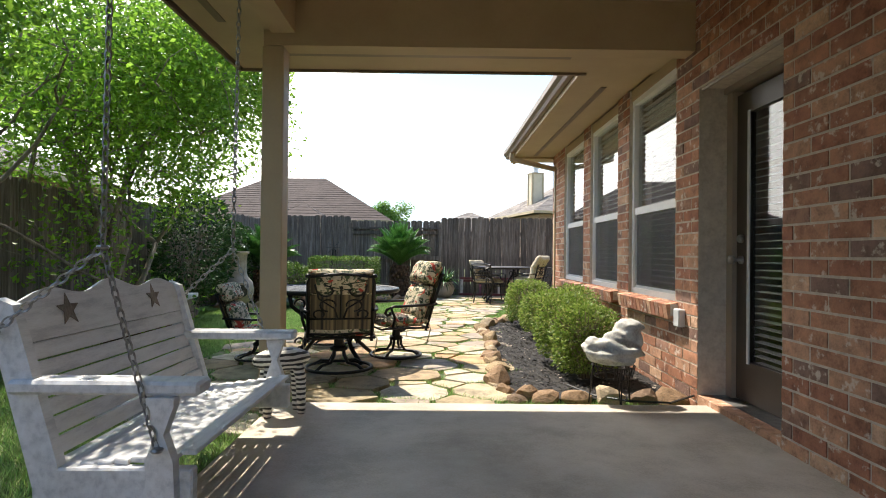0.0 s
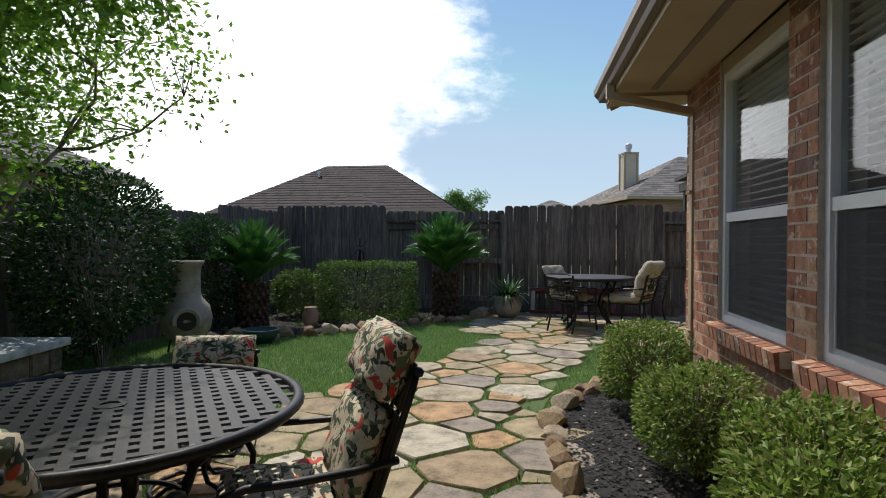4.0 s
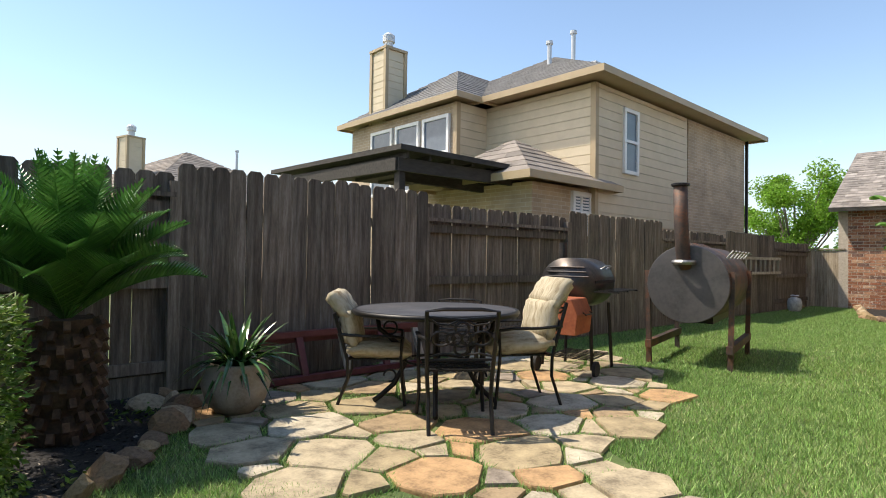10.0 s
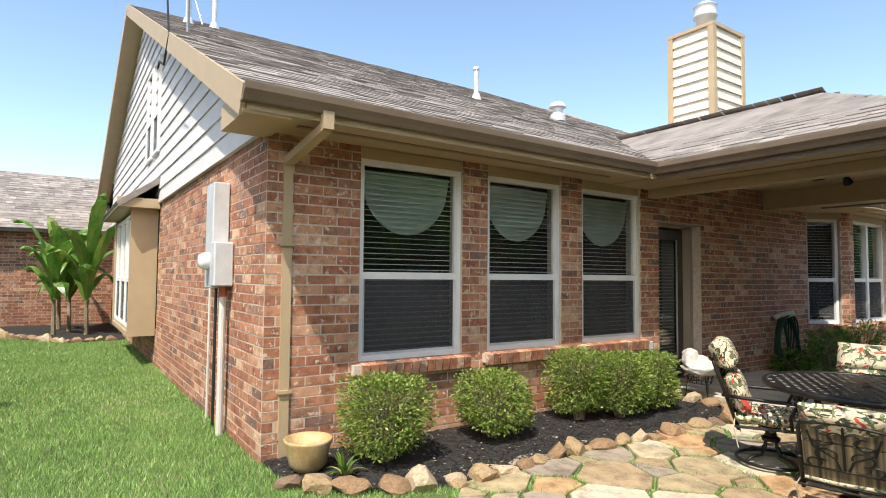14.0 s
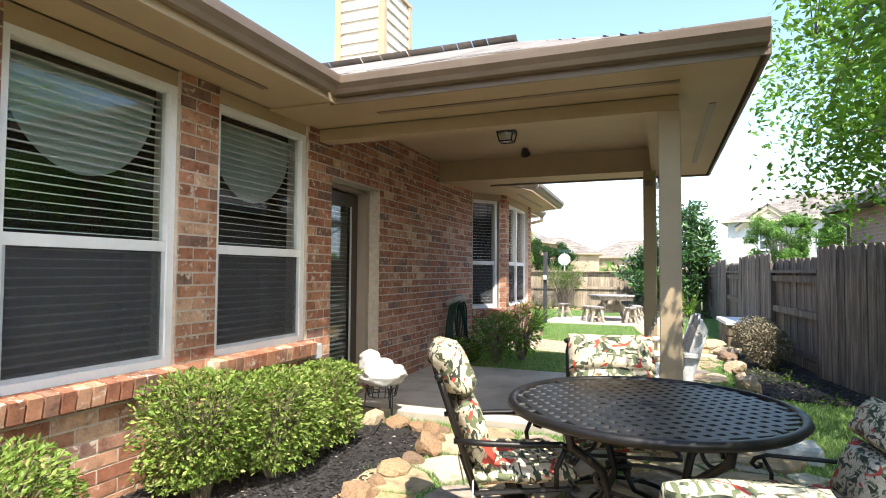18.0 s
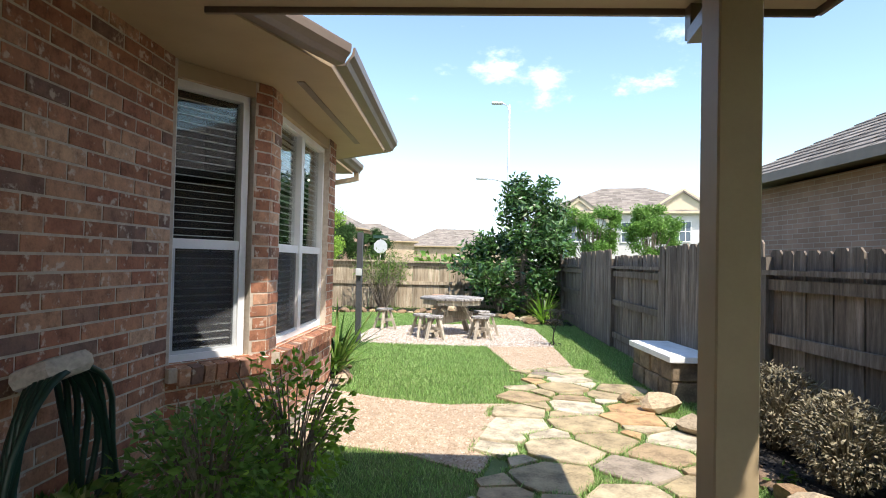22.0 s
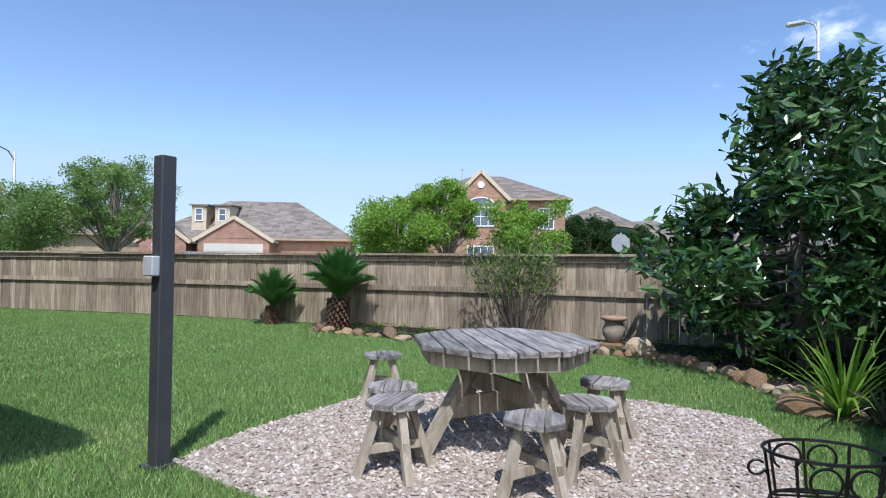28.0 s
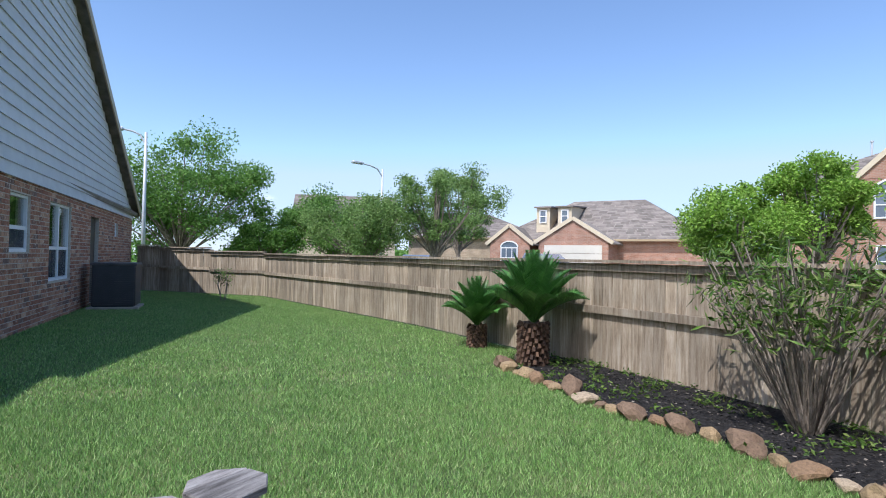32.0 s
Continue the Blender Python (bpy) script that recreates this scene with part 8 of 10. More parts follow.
# roof vents and pipes
for x, y, h, kind in ((6.2, 3.6, 0.55, 0), (9.0, 7.4, 0.6, 0), (5.6, 2.2, 0.25, 1), (8.6, 7.9, 0.5, 0)):
    t = thing("roof_vent", "pale metal vent pipe on the shingle roof", "vent", pose(x, y, zm(x) - 0.03), "vents on the roof")
    bm = bmesh.new()
    if kind:
        lathe(bm, [(0.14, 0), (0.14, 0.1), (0.09, 0.16), (0.09, 0.24), (0.16, 0.26), (0.12, 0.34)], seg=14)
    else:
        lathe(bm, [(0.1, 0), (0.06, 0.12), (0.045, 0.14), (0.045, h), (0.06, h), (0.06, h + 0.05)], seg=12)
    part("pipe", bm, GALV, t)
an = thing("antenna_mast", "thin metal mast with looping black cable on the roof edge", "antenna", pose(5.9, 8.35, zm(5.9)))
bm = bmesh.new()
tube(bm, [(0, 0, 0), (0.02, 0, 0.5), (0.05, 0, 1.1)], 0.02, 6)
tube(bm, [(-0.35, -0.1, 0.0), (0.02, 0, 0.7)], 0.01, 5)
part("mast", bm, CHAIN, an)
bm = bmesh.new()
tube(bm, [(0.05, 0, 1.0), (-0.3, 0.1, 1.15), (-0.5, 0.15, 0.9), (-0.35, 0.2, 0.75), (-0.2, 0.25, 0.9), (-0.4, 0.3, 0.3), (-0.8, 0.32, -0.4), (-0.55, 0.33, -0.65), (-0.2, 0.33, -0.5), (-0.1, 0.33, -0.55)], 0.012, 5)
part("cable", bm, BLACK_PAINT, an, "loose black cable")
# box bay window on the north wall
bx = thing("box_bay", "tan boxed bay window on the north wall", "bay window", pose(8.0, NY, 0))
bm = bmesh.new()
box(bm, 0.0, 0.01, 0.45, 0.06, 0.38, 2.45)
box(bm, 2.64, 0.01, 0.45, 2.70, 0.38, 2.45)
box(bm, 0.06, 0.01, 0.45, 2.64, 0.38, 0.52)
part("side_panel", bm, TRIM, bx)
bm = bmesh.new()
slab3(bm, [(-0.25, 0.60, 2.42), (2.95, 0.60, 2.42), (2.95, 0.02, 2.85), (-0.25, 0.02, 2.85)], 0.08)
part("roof", bm, SHINGLE, bx)
bm = bmesh.new()
box(bm, -0.22, 0.02, 2.36, 2.92, 0.57, 2.42)
part("soffit", bm, TRIM, bx)
bm = bmesh.new()
prism(bm, [(-0.22, 0.02), (-0.16, 0.02), (-0.16, 0.58), (-0.22, 0.58)], 2.42, 2.5)
part("end_trim", bm, TRIM, bx)
for k in range(3):
    window("window_%d" % (6 + k), (8.0 + 0.06 + 0.43 + 0.86 * k, NY + 0.33, 0.55), 180, 0.82, 0.55, 2.3, blinds=False)
for k, (a, b, c, d) in enumerate(SOUTH_WIN):
    if k == 2:
        continue
    window("window_%d" % (10 + k), (2.95 + (a + b) / 2, SY + 0.06, c), 0, b - a, c, d, blinds=False, mullion=(k == 1))
sd = thing("side_door", "dark side door in the brick wall", "door", pose(2.95 + 12.65, SY + 0.08, 0.05))
bm = bmesh.new()
box(bm, -0.43, 0, 0, 0.43, 0.05, 2.03)
bevelled(bm, 0.006)
part("leaf", bm, DARK_DOOR, sd)
bm = bmesh.new()
lathe(bm, [(0.02, 0), (0.03, 0.04), (0.02, 0.06)], seg=10)
part("knob", bm, CHAIN, sd, at=pose(0.35, 0, 0.95, 90, 0, 0))
window("window_20", (8.2, NY + 0.06, 3.25), 180, 0.62, 3.25, 4.75, blinds=False)
window("window_21", (8.95, NY + 0.06, 3.25), 180, 0.62, 3.25, 4.75, blinds=False)
ac = thing("air_conditioner", "dark grey louvred air conditioner unit on a concrete pad", "air conditioner", pose(14.6, -5.35, 0))
bm = bmesh.new()
box(bm, -0.5, -0.5, -0.02, 0.5, 0.5, 0.06)
part("pad", bm, CONCRETE, ac)
bm = bmesh.new()
box(bm, -0.42, -0.42, 0.06, 0.42, 0.42, 1.0)
bevelled(bm, 0.03)
part("core", bm, POST_PAINT, ac)
for i in range(20):
    bm = bmesh.new()
    z = 0.1 + i * 0.042
    for q in ((-0.44, -0.44, 0.44, -0.425), (-0.44, 0.425, 0.44, 0.44), (-0.44, -0.425, -0.425, 0.425), (0.425, -0.425, 0.44, 0.425)):
        box(bm, q[0], q[1], z, q[2], q[3], z + 0.018)
    part("louvre", bm, POST_PAINT, ac)
bm = bmesh.new()
box(bm, -0.45, -0.45, 0.97, 0.45, 0.45, 1.03)
bevelled(bm, 0.01)
part("top_cover", bm, SMOKE_STEEL, ac)
ld = thing("wooden_ladder", "wooden ladder hung along the fence", "ladder", pose(13.0, 12.22, 0.9, 0, 0, -5))
for z in (0, 0.32):
    bm = bmesh.new()
    beam(bm, (-1.2, 0, z), (1.2, 0, z), 0.03, 0.06)
    part("rail", bm, LEG_WOOD, ld)
for k in range(9):
    bm = bmesh.new()
    beam(bm, (-1.1 + k * 0.27, 0, 0), (-1.1 + k * 0.27, 0, 0.32), 0.03, 0.03)
    part("rung", bm, LEG_WOOD, ld)

tk = thing("propane_tank", "small white propane tank by the fence foot", "gas tank", pose(14.3, 11.85, 0))
bm = bmesh.new()
lathe(bm, [(0.11, 0.0), (0.12, 0.04), (0.15, 0.08), (0.155, 0.22), (0.13, 0.30), (0.05, 0.34)], seg=16)
part("body", bm, WHITE_STONE, tk, smooth=True)
bm = bmesh.new()
tube(bm, arc(0, 0, 0.08, 20, 340, 14, "xy", 0.38), 0.014, 5)
part("collar", bm, GALV, tk)
wm = thing("garden_windmill", "small black metal windmill ornament before the fence", "ornament", pose(-1.45, 12.9, 0.03))
for k in range(3):
    a = radians(120 * k)
    bm = bmesh.new()
    beam(bm, (math.cos(a) * 0.16, math.sin(a) * 0.16, 0), (math.cos(a) * 0.03, math.sin(a) * 0.03, 1.05), 0.018, 0.018)
    part("leg", bm, BLACK_IRON, wm)
for k in range(8):
    a = radians(45 * k)
    bm = bmesh.new()
    beam(bm, (0.02 * math.cos(a), -0.06, 1.08 + 0.02 * math.sin(a)), (0.17 * math.cos(a), -0.06, 1.08 + 0.17 * math.sin(a)), 0.05, 0.006)
    part("blade", bm, BLACK_IRON, wm)
blk = bmesh.new()
box(blk, -1.05, 3.28, 0.0, -0.72, 3.52, 0.12)
bevelled(blk, 0.015)
tagged(part("concrete_block", blk, WHITE_STONE), "pale concrete splash block on the grass", "block")
pot("clay_pot", -1.53, -2.22, [(0.13, 0), (0.16, 0.05), (0.2, 0.25), (0.225, 0.30), (0.23, 0.36), (0.2, 0.36), (0.185, 0.3), (0.02, 0.28)], TERRACOTTA, "terracotta pot with a rolled rim beside the stone bench")
bush("potted_seedling", -1.53, -2.22, 0.12, 0.12, 0.28, 340, LEAF_TREE, 0.035, "small feathery seedling in the terracotta pot", "plant", twigs=14, z=0.28)


# ---- houses beyond the fences ----
def brick_sheet(name, c1, c2, mortar):
    """Brick for walls that are only seen from afar."""
    m = bpy.data.materials.new(name)
    m.use_nodes = True
    nt = m.node_tree
    b = nt.nodes["Principled BSDF"]
    tc, tx, cx, nz, mx = (nt.nodes.new("ShaderNode" + k) for k in ("TexCoord", "TexBrick", "CombineXYZ", "TexNoise", "Mix"))
    sep, add = nt.nodes.new("ShaderNodeSeparateXYZ"), nt.nodes.new("ShaderNodeMath")
    nt.links.new(tc.outputs["Object"], sep.inputs[0])
    nt.links.new(sep.outputs[0], add.inputs[0])
    nt.links.new(sep.outputs[1], add.inputs[1])
    nt.links.new(add.outputs[0], cx.inputs[0])
    nt.links.new(sep.outputs[2], cx.inputs[1])
    nt.links.new(cx.outputs[0], tx.inputs["Vector"])
    tx.inputs["Color1"].default_value, tx.inputs["Color2"].default_value, tx.inputs["Mortar"].default_value = (*c1, 1), (*c2, 1), (*mortar, 1)
    tx.inputs["Scale"].default_value, tx.inputs["Brick Width"].default_value, tx.inputs["Row Height"].default_value, tx.inputs["Mortar Size"].default_value = 1.0, 0.25, 0.0775, 0.006
    nz.inputs["Scale"].default_value = 1.5
    nz.inputs["Detail"].default_value = 6.0
    mx.data_type, mx.blend_type = "RGBA", "OVERLAY"
    mx.inputs[0].default_value = 0.5
    nt.links.new(tc.outputs["Object"], nz.inputs["Vector"])
    nt.links.new(tx.outputs["Color"], mx.inputs[6])
    nt.links.new(nz.outputs["Fac"], mx.inputs[7])
    nt.links.new(mx.outputs[2], b.inputs["Base Color"])
    b.inputs["Roughness"].default_value = 0.9
    return m


FAR_RED = brick_sheet("far_red_brick", (0.34, 0.17, 0.11), (0.42, 0.23, 0.16), (0.42, 0.36, 0.31))
FAR_TAN = brick_sheet("far_tan_brick", (0.48, 0.37, 0.26), (0.40, 0.30, 0.21), (0.52, 0.44, 0.35))
FAR_BROWN = brick_sheet("far_brown_brick", (0.27, 0.17, 0.125), (0.34, 0.22, 0.165), (0.36, 0.30, 0.26))
FAR_GLASS = material("far_window_glass", [(0.10, 0.13, 0.17), (0.16, 0.20, 0.25)], scale=1.5, rough=0.12, bump=0.0)
BLUE_ROOF = material("blue_grey_shingle", [(0.12, 0.115, 0.115), (0.20, 0.195, 0.19)], scale=3, fine=60, rough=0.95, bump=0.3)
PERGOLA = material("dark_pergola_wood", [(0.03, 0.026, 0.024), (0.06, 0.052, 0.046)], scale=4, fine=40, stretch=(1, 6, 6), rough=0.85, bump=0.3)


def wall_block(h, w, d, z1, mat, x=0.0, y=0.0, z0=0.0, name="wall"):
    bm = bmesh.new()
    box(bm, x - w / 2, y - d / 2, z0, x + w / 2, y + d / 2, z1)
    return part(name, bm, mat, h)


def hip_roof(h, w, d, z, rise, mat, x=0.0, y=0.0, over=0.45, gable=False, trim=TRIM):
    """A hipped or gabled roof with a boxed eave; its ridge runs along local x."""
    W, D = w / 2 + over, d / 2 + over
    bm = bmesh.new()
    r = 0 if gable else min(D, W) * 0.98
    a = [bm.verts.new((x + sx * W, y + sy * D, z)) for sx, sy in ((-1, -1), (1, -1), (1, 1), (-1, 1))]
    e = [bm.verts.new((x - W + r, y, z + rise)), bm.verts.new((x + W - r, y, z + rise))]
    for f in ((a[0], a[1], e[1], e[0]), (a[2], a[3], e[0], e[1]), (a[1], a[2], e[1]), (a[3], a[0], e[0]), tuple(a[::-1])):
        bm.faces.new(f)
    roof = part("roof", bm, mat, h)
    sf = bmesh.new()
    box(sf, x - W, y - D, z - 0.05, x + W, y + D, z - 0.006)
    part("soffit", sf, trim, roof)
    # rows of shingles, as thin lapped courses up the long slopes
    run = math.hypot(D, rise)
    rows = bmesh.new()
    k = int(run / 0.24)
    for i in range(k):
        f0, f1 = i / k, (i + 1) / k
        for s, end in ((-1, False), (1, False), (-1, True), (1, True)):
            if end and gable:
                continue
            tabs = max(1, int(2 * (D if end else W - r * f0) * (1 - f0 if end else 1) / 0.62))
            edge = []
            for f, lift in ((f0, 0.022), (f1, 0.004)):
                if end:
                    edge.append([Vector((x + s * (W - r * f), y + q * D * (1 - f), z + rise * f + lift)) for q in (-1, 1)])
                else:
                    edge.append([Vector((x + q * (W - r * f - 0.02), y + s * D * (1 - f), z + rise * f + lift)) for q in (-1, 1)])
            off = 0.5 * (i % 2)
            for m in range(tabs + 1):
                u0, u1 = max(0.0, (m - off) / tabs), min(1.0, (m + 1 - off) / tabs - 0.006)
                if u1 - u0 < 0.002:
                    continue
                a0, a1 = edge[0][0].lerp(edge[0][1], u0), edge[0][0].lerp(edge[0][1], u1)
                b0, b1 = edge[1][0].lerp(edge[1][1], u0), edge[1][0].lerp(edge[1][1], u1)
                lo = [rows.verts.new(p) for p in (a0, a1)]
                rows.faces.new((*lo, rows.verts.new(b1), rows.verts.new(b0)))
                rows.faces.new((rows.verts.new(a0 - Vector((0, 0, 0.02))), rows.verts.new(a1 - Vector((0, 0, 0.02))), lo[1], lo[0]))
    part("shingle_course", rows, mat, roof)
    for b in ((-W, -D - 0.02, W, -D), (-W, D, W, D + 0.02), (-W - 0.02, -D - 0.02, -W, D + 0.02), (W, -D - 0.02, W + 0.02, D + 0.02)):
        fb = bmesh.new()
        box(fb, x + b[0], y + b[1], z - 0.12, x + b[2], y + b[3], z + 0.02)
        part("fascia", fb, trim, roof)
    return roof


def gable_end(h, x, y, half, z, rise, mat, depth=0.12, trim=WHITE):
    """A triangular gable front that looks along local -y, with rake boards."""
    bm = bmesh.new()
    f = [bm.verts.new(p) for p in ((x - half, y, z), (x + half, y, z), (x, y, z + rise))]
    b = [bm.verts.new((v.co.x, y + depth, v.co.z)) for v in f]
    bm.faces.new(f)
    bm.faces.new(b[::-1])
    for i in range(3):
        bm.faces.new((f[i], f[(i + 1) % 3], b[(i + 1) % 3], b[i]))
    part("gable", bm, mat, h)
    for s in (-1, 1):
        rb = bmesh.new()
        beam(rb, (x + s * (half + 0.3), y - 0.05, z - 0.2), (x, y - 0.05, z + rise + 0.06), 0.14, 0.24)
        part("rake_board", rb, trim, h)


def cross_gable(h, x, y0, y1, half, z, rise, mat):
    """A gabled roof whose ridge runs along local y from y0 to y1."""
    bm = bmesh.new()
    for s in (-1, 1):
        slab3(bm, [(x + s * (half + 0.35), y0, z - 0.22), (x, y0, z + rise), (x, y1, z + rise), (x + s * (half + 0.35), y1, z - 0.22)], 0.1)
    part("gable_roof", bm, mat, h)


def far_window(h, x, y, z, w, ht, side, trim=WHITE, arch=False, cross=1):
    """A window on a far wall: frame, glass, bars. side: the way it looks (local -y, +y, -x, +x)."""
    m = Matrix.Translation((x, y, z)) @ pose(0, 0, 0, 0, 0, {"-y": 0, "+x": 90, "+y": 180, "-x": -90}[side])
    bm = bmesh.new()
    for b in ((-w / 2, 0, -w / 2 + 0.08, ht), (w / 2 - 0.08, 0, w / 2, ht), (-w / 2 + 0.08, 0, w / 2 - 0.08, 0.08), (-w / 2 + 0.08, ht - 0.08, w / 2 - 0.08, ht), (-w / 2 + 0.08, ht * 0.48, w / 2 - 0.08, ht * 0.48 + 0.06)):
        box(bm, b[0], -0.05, b[1], b[2], 0.02, b[3])
    if arch:
        pts = [(w / 2 * math.cos(radians(180 * k / 10)), ht + w * 0.32 * math.sin(radians(180 * k / 10))) for k in range(11)]
        for (xa, za), (xb, zb) in zip(pts, pts[1:]):
            beam(bm, (xa, -0.02, za), (xb, -0.02, zb), 0.07, 0.09)
    wn = part("window", bm, trim, h, at=m)
    gb = bmesh.new()
    box(gb, -w / 2 + 0.07, -0.012, 0.07, w / 2 - 0.07, 0.0, ht - 0.07)
    if arch:
        fan = [gb.verts.new((w / 2 * 0.95 * math.cos(radians(180 * k / 10)), -0.01, ht + w * 0.3 * math.sin(radians(180 * k / 10)))) for k in range(11)]
        gb.faces.new(fan)
    part("pane", gb, FAR_GLASS, wn)
    for k in range(1, cross + 1 if cross > 1 else 1):
        xx = -w / 2 + w * k / (cross + 1)
        bb = bmesh.new()
        box(bb, xx - 0.025, -0.045, 0.08, xx + 0.025, 0.02, ht - 0.08)
        part("glazing_bar", bb, trim, wn)
    return wn


def siding(h, x0, x1, y, z0, z1, mat, axis="x"):
    z = z0
    while z < z1 - 0.02:
        bm = bmesh.new()
        if axis == "x":
            box(bm, x0, y - 0.025, z, x1, y, min(z + 0.185, z1))
        else:
            box(bm, y - 0.025, x0, z, y, x1, min(z + 0.185, z1))
        part("siding_board", bm, mat, h)
        z += 0.195


def vent_pipe(h, x, y, z0, z1, r=0.06):
    bm = bmesh.new()
    lathe(bm, [(r, z0), (r, z1 - 0.1), (r * 1.6, z1 - 0.08), (r * 1.6, z1)], (x, y, 0), 10)
    part("vent_pipe", bm, GALV, h)


def sided_chimney(h, x, y, w, z0, z1):
    bm = bmesh.new()
    box(bm, x - w / 2, y - w / 2, z0, x + w / 2, y + w / 2, z1)
    c = part("chimney", bm, CREAM, h)
    z = z0 + 0.5
    while z < z1 - 0.1:
        sb = bmesh.new()
        box(sb, x - w / 2 - 0.012, y - w / 2 - 0.012, z, x + w / 2 + 0.012, y + w / 2 + 0.012, z + 0.17)
        part("siding_board", sb, CREAM, c)
        z += 0.19
    for sx in (-1, 1):
        for sy in (-1, 1):
            tb = bmesh.new()
            box(tb, x + sx * w / 2 - 0.05, y + sy * w / 2 - 0.05, z0 + 0.3, x + sx * w / 2 + 0.05, y + sy * w / 2 + 0.05, z1)
            part("corner_board", tb, TRIM, c)
    bm = bmesh.new()
    box(bm, x - w / 2 - 0.06, y - w / 2 - 0.06, z1, x + w / 2 + 0.06, y + w / 2 + 0.06, z1 + 0.07)
    part("crown", bm, TRIM, c)
    bm = bmesh.new()
    lathe(bm, [(w * 0.2, z1 + 0.07), (w * 0.2, z1 + 0.3), (w * 0.27, z1 + 0.32), (w * 0.27, z1 + 0.5), (w * 0.12, z1 + 0.58)], (x, y, 0), 14)
    part("flue_cap", bm, GALV, c)


# the two-storey neighbour to the north, turned like the fence
nh = thing("north_house", "two-storey house in cream siding and tan brick behind the fence", "house", pose(9.5, 14.35, 0, 0, 0, -3.5))
NE = 4.74
wall_block(nh, 8.0, 8.0, NE, CREAM, 4.0, 4.0)
wall_block(nh, 3.8, 4.3, NE, FAR_TAN, 4.0 + 2.12, 2.15 - 0.025, name="brick_wall")
bm = bmesh.new()
box(bm, 4.2, -0.04, 0.0, 8.02, 0.0, 2.05)
box(bm, 0.0, -0.04, 0.0, 4.2, 0.0, 1.9)
part("brick_wall", bm, FAR_TAN, nh)
wall_block(nh, 3.2, 4.3, NE, FAR_TAN, 0.6, 5.15, name="brick_wall")
siding(nh, 0.0, 4.15, 0.0, 1.92, NE, CREAM)
siding(nh, 0.0, 3.0, 0.0, 1.92, NE, CREAM, "y")
siding(nh, -1.0, 0.0, 3.0, 2.0, NE, CREAM)
for x, y in ((0.0, 0.0), (-1.0, 3.0)):
    bm = bmesh.new()
    box(bm, x - 0.04, y - 0.045, 1.9, x + 0.08, y + 0.08, NE)
    part("corner_board", bm, TRIM, nh)
hip_roof(nh, 8.0, 7.4, NE + 0.12, 2.25, BLUE_ROOF, 4.0, 3.7, 0.5)
hip_roof(nh, 8.2, 4.3, NE + 0.12, 1.6, BLUE_ROOF, 3.1, 5.15, 0.3)
far_window(nh, 1.35, -0.03, 3.0, 0.62, 1.42, "-y")
far_window(nh, 5.9, -0.05, 1.05, 0.5, 0.8, "-y", FAR_TAN)
far_window(nh, 7.2, -0.05, 1.05, 0.5, 0.8, "-y", FAR_TAN)
for k in range(3):
    far_window(nh, -1.02, 3.68 + 1.08 * k, 2.75, 0.95, 1.75, "-x")
    bm = bmesh.new()
    box(bm, -1.012, 3.68 + 1.08 * k - 0.45, 3.65, -1.006, 3.68 + 1.08 * k + 0.45, 4.4)
    part("window_shade", bm, WHITE, nh, "white drawn window shade")
sided_chimney(nh, -0.62, 6.15, 0.64, 3.5, 6.75)
vent_pipe(nh, 3.0, 2.6, 6.0, 7.4)
vent_pipe(nh, 2.2, 2.8, 6.0, 6.95)
bm = bmesh.new()
box(bm, 3.0, 1.9, 6.2, 3.8, 2.4, 6.42)
part("ridge_vent", bm, GALV, nh)
bm = bmesh.new()
beam(bm, (8.05, -0.08, 0.2), (8.05, -0.08, NE), 0.08, 0.06)
part("downspout", bm, BLACK_PAINT, nh)
an_ = thing("north_annex", "low tan brick annex with a small hip roof", "house", pose(9.3, 14.47, 0, 0, 0, -3.5))
wall_block(an_, 2.2, 2.6, 2.55, FAR_TAN, -0.55, 1.3)
hip_roof(an_, 2.4, 2.6, 2.66, 0.98, ROOF_FAR, -0.6, 1.3, 0.32)
far_window(an_, 0.0, -0.02, 1.62, 0.92, 0.86, "-y", cross=2)
bm = bmesh.new()
for k in range(12):
    box(bm, -0.38, -0.034, 1.72 + k * 0.06, 0.38, -0.03, 1.755 + k * 0.06)
part("blind", bm, WHITE, an_, "white slat blind")
pg = thing("pergola_cover", "dark stained wooden patio cover with a sloped roof", "pergola")
bm = bmesh.new()
slab3(bm, [(5.3, 15.5, 2.98), (8.1, 14.75, 2.82), (9.2, 18.2, 2.9), (5.6, 20.2, 3.05)], 0.09)
part("roof", bm, PERGOLA, pg)
for a, b in (((5.4, 15.7, 2.68), (8.2, 14.95, 2.60)), ((5.4, 15.7, 2.68), (5.7, 20.0, 2.75)), ((6.0, 16.3, 2.62), (8.5, 15.6, 2.5))):
    bm = bmesh.new()
    beam(bm, a, b, 0.09, 0.22)
    part("beam", bm, PERGOLA, pg)
for k in range(7):
    bm = bmesh.new()
    beam(bm, (5.5 + 0.42 * k, 15.55 - 0.11 * k, 2.84), (5.9 + 0.5 * k, 19.2 - 0.2 * k, 2.88), 0.05, 0.14)
    part("rafter", bm, PERGOLA, pg)
for x, y in ((5.5, 15.75), (8.0, 15.1), (5.75, 19.6)):
    bm = bmesh.new()
    beam(bm, (x, y, 0), (x, y, 2.7), 0.13, 0.13)
    part("post", bm, PERGOLA, pg)


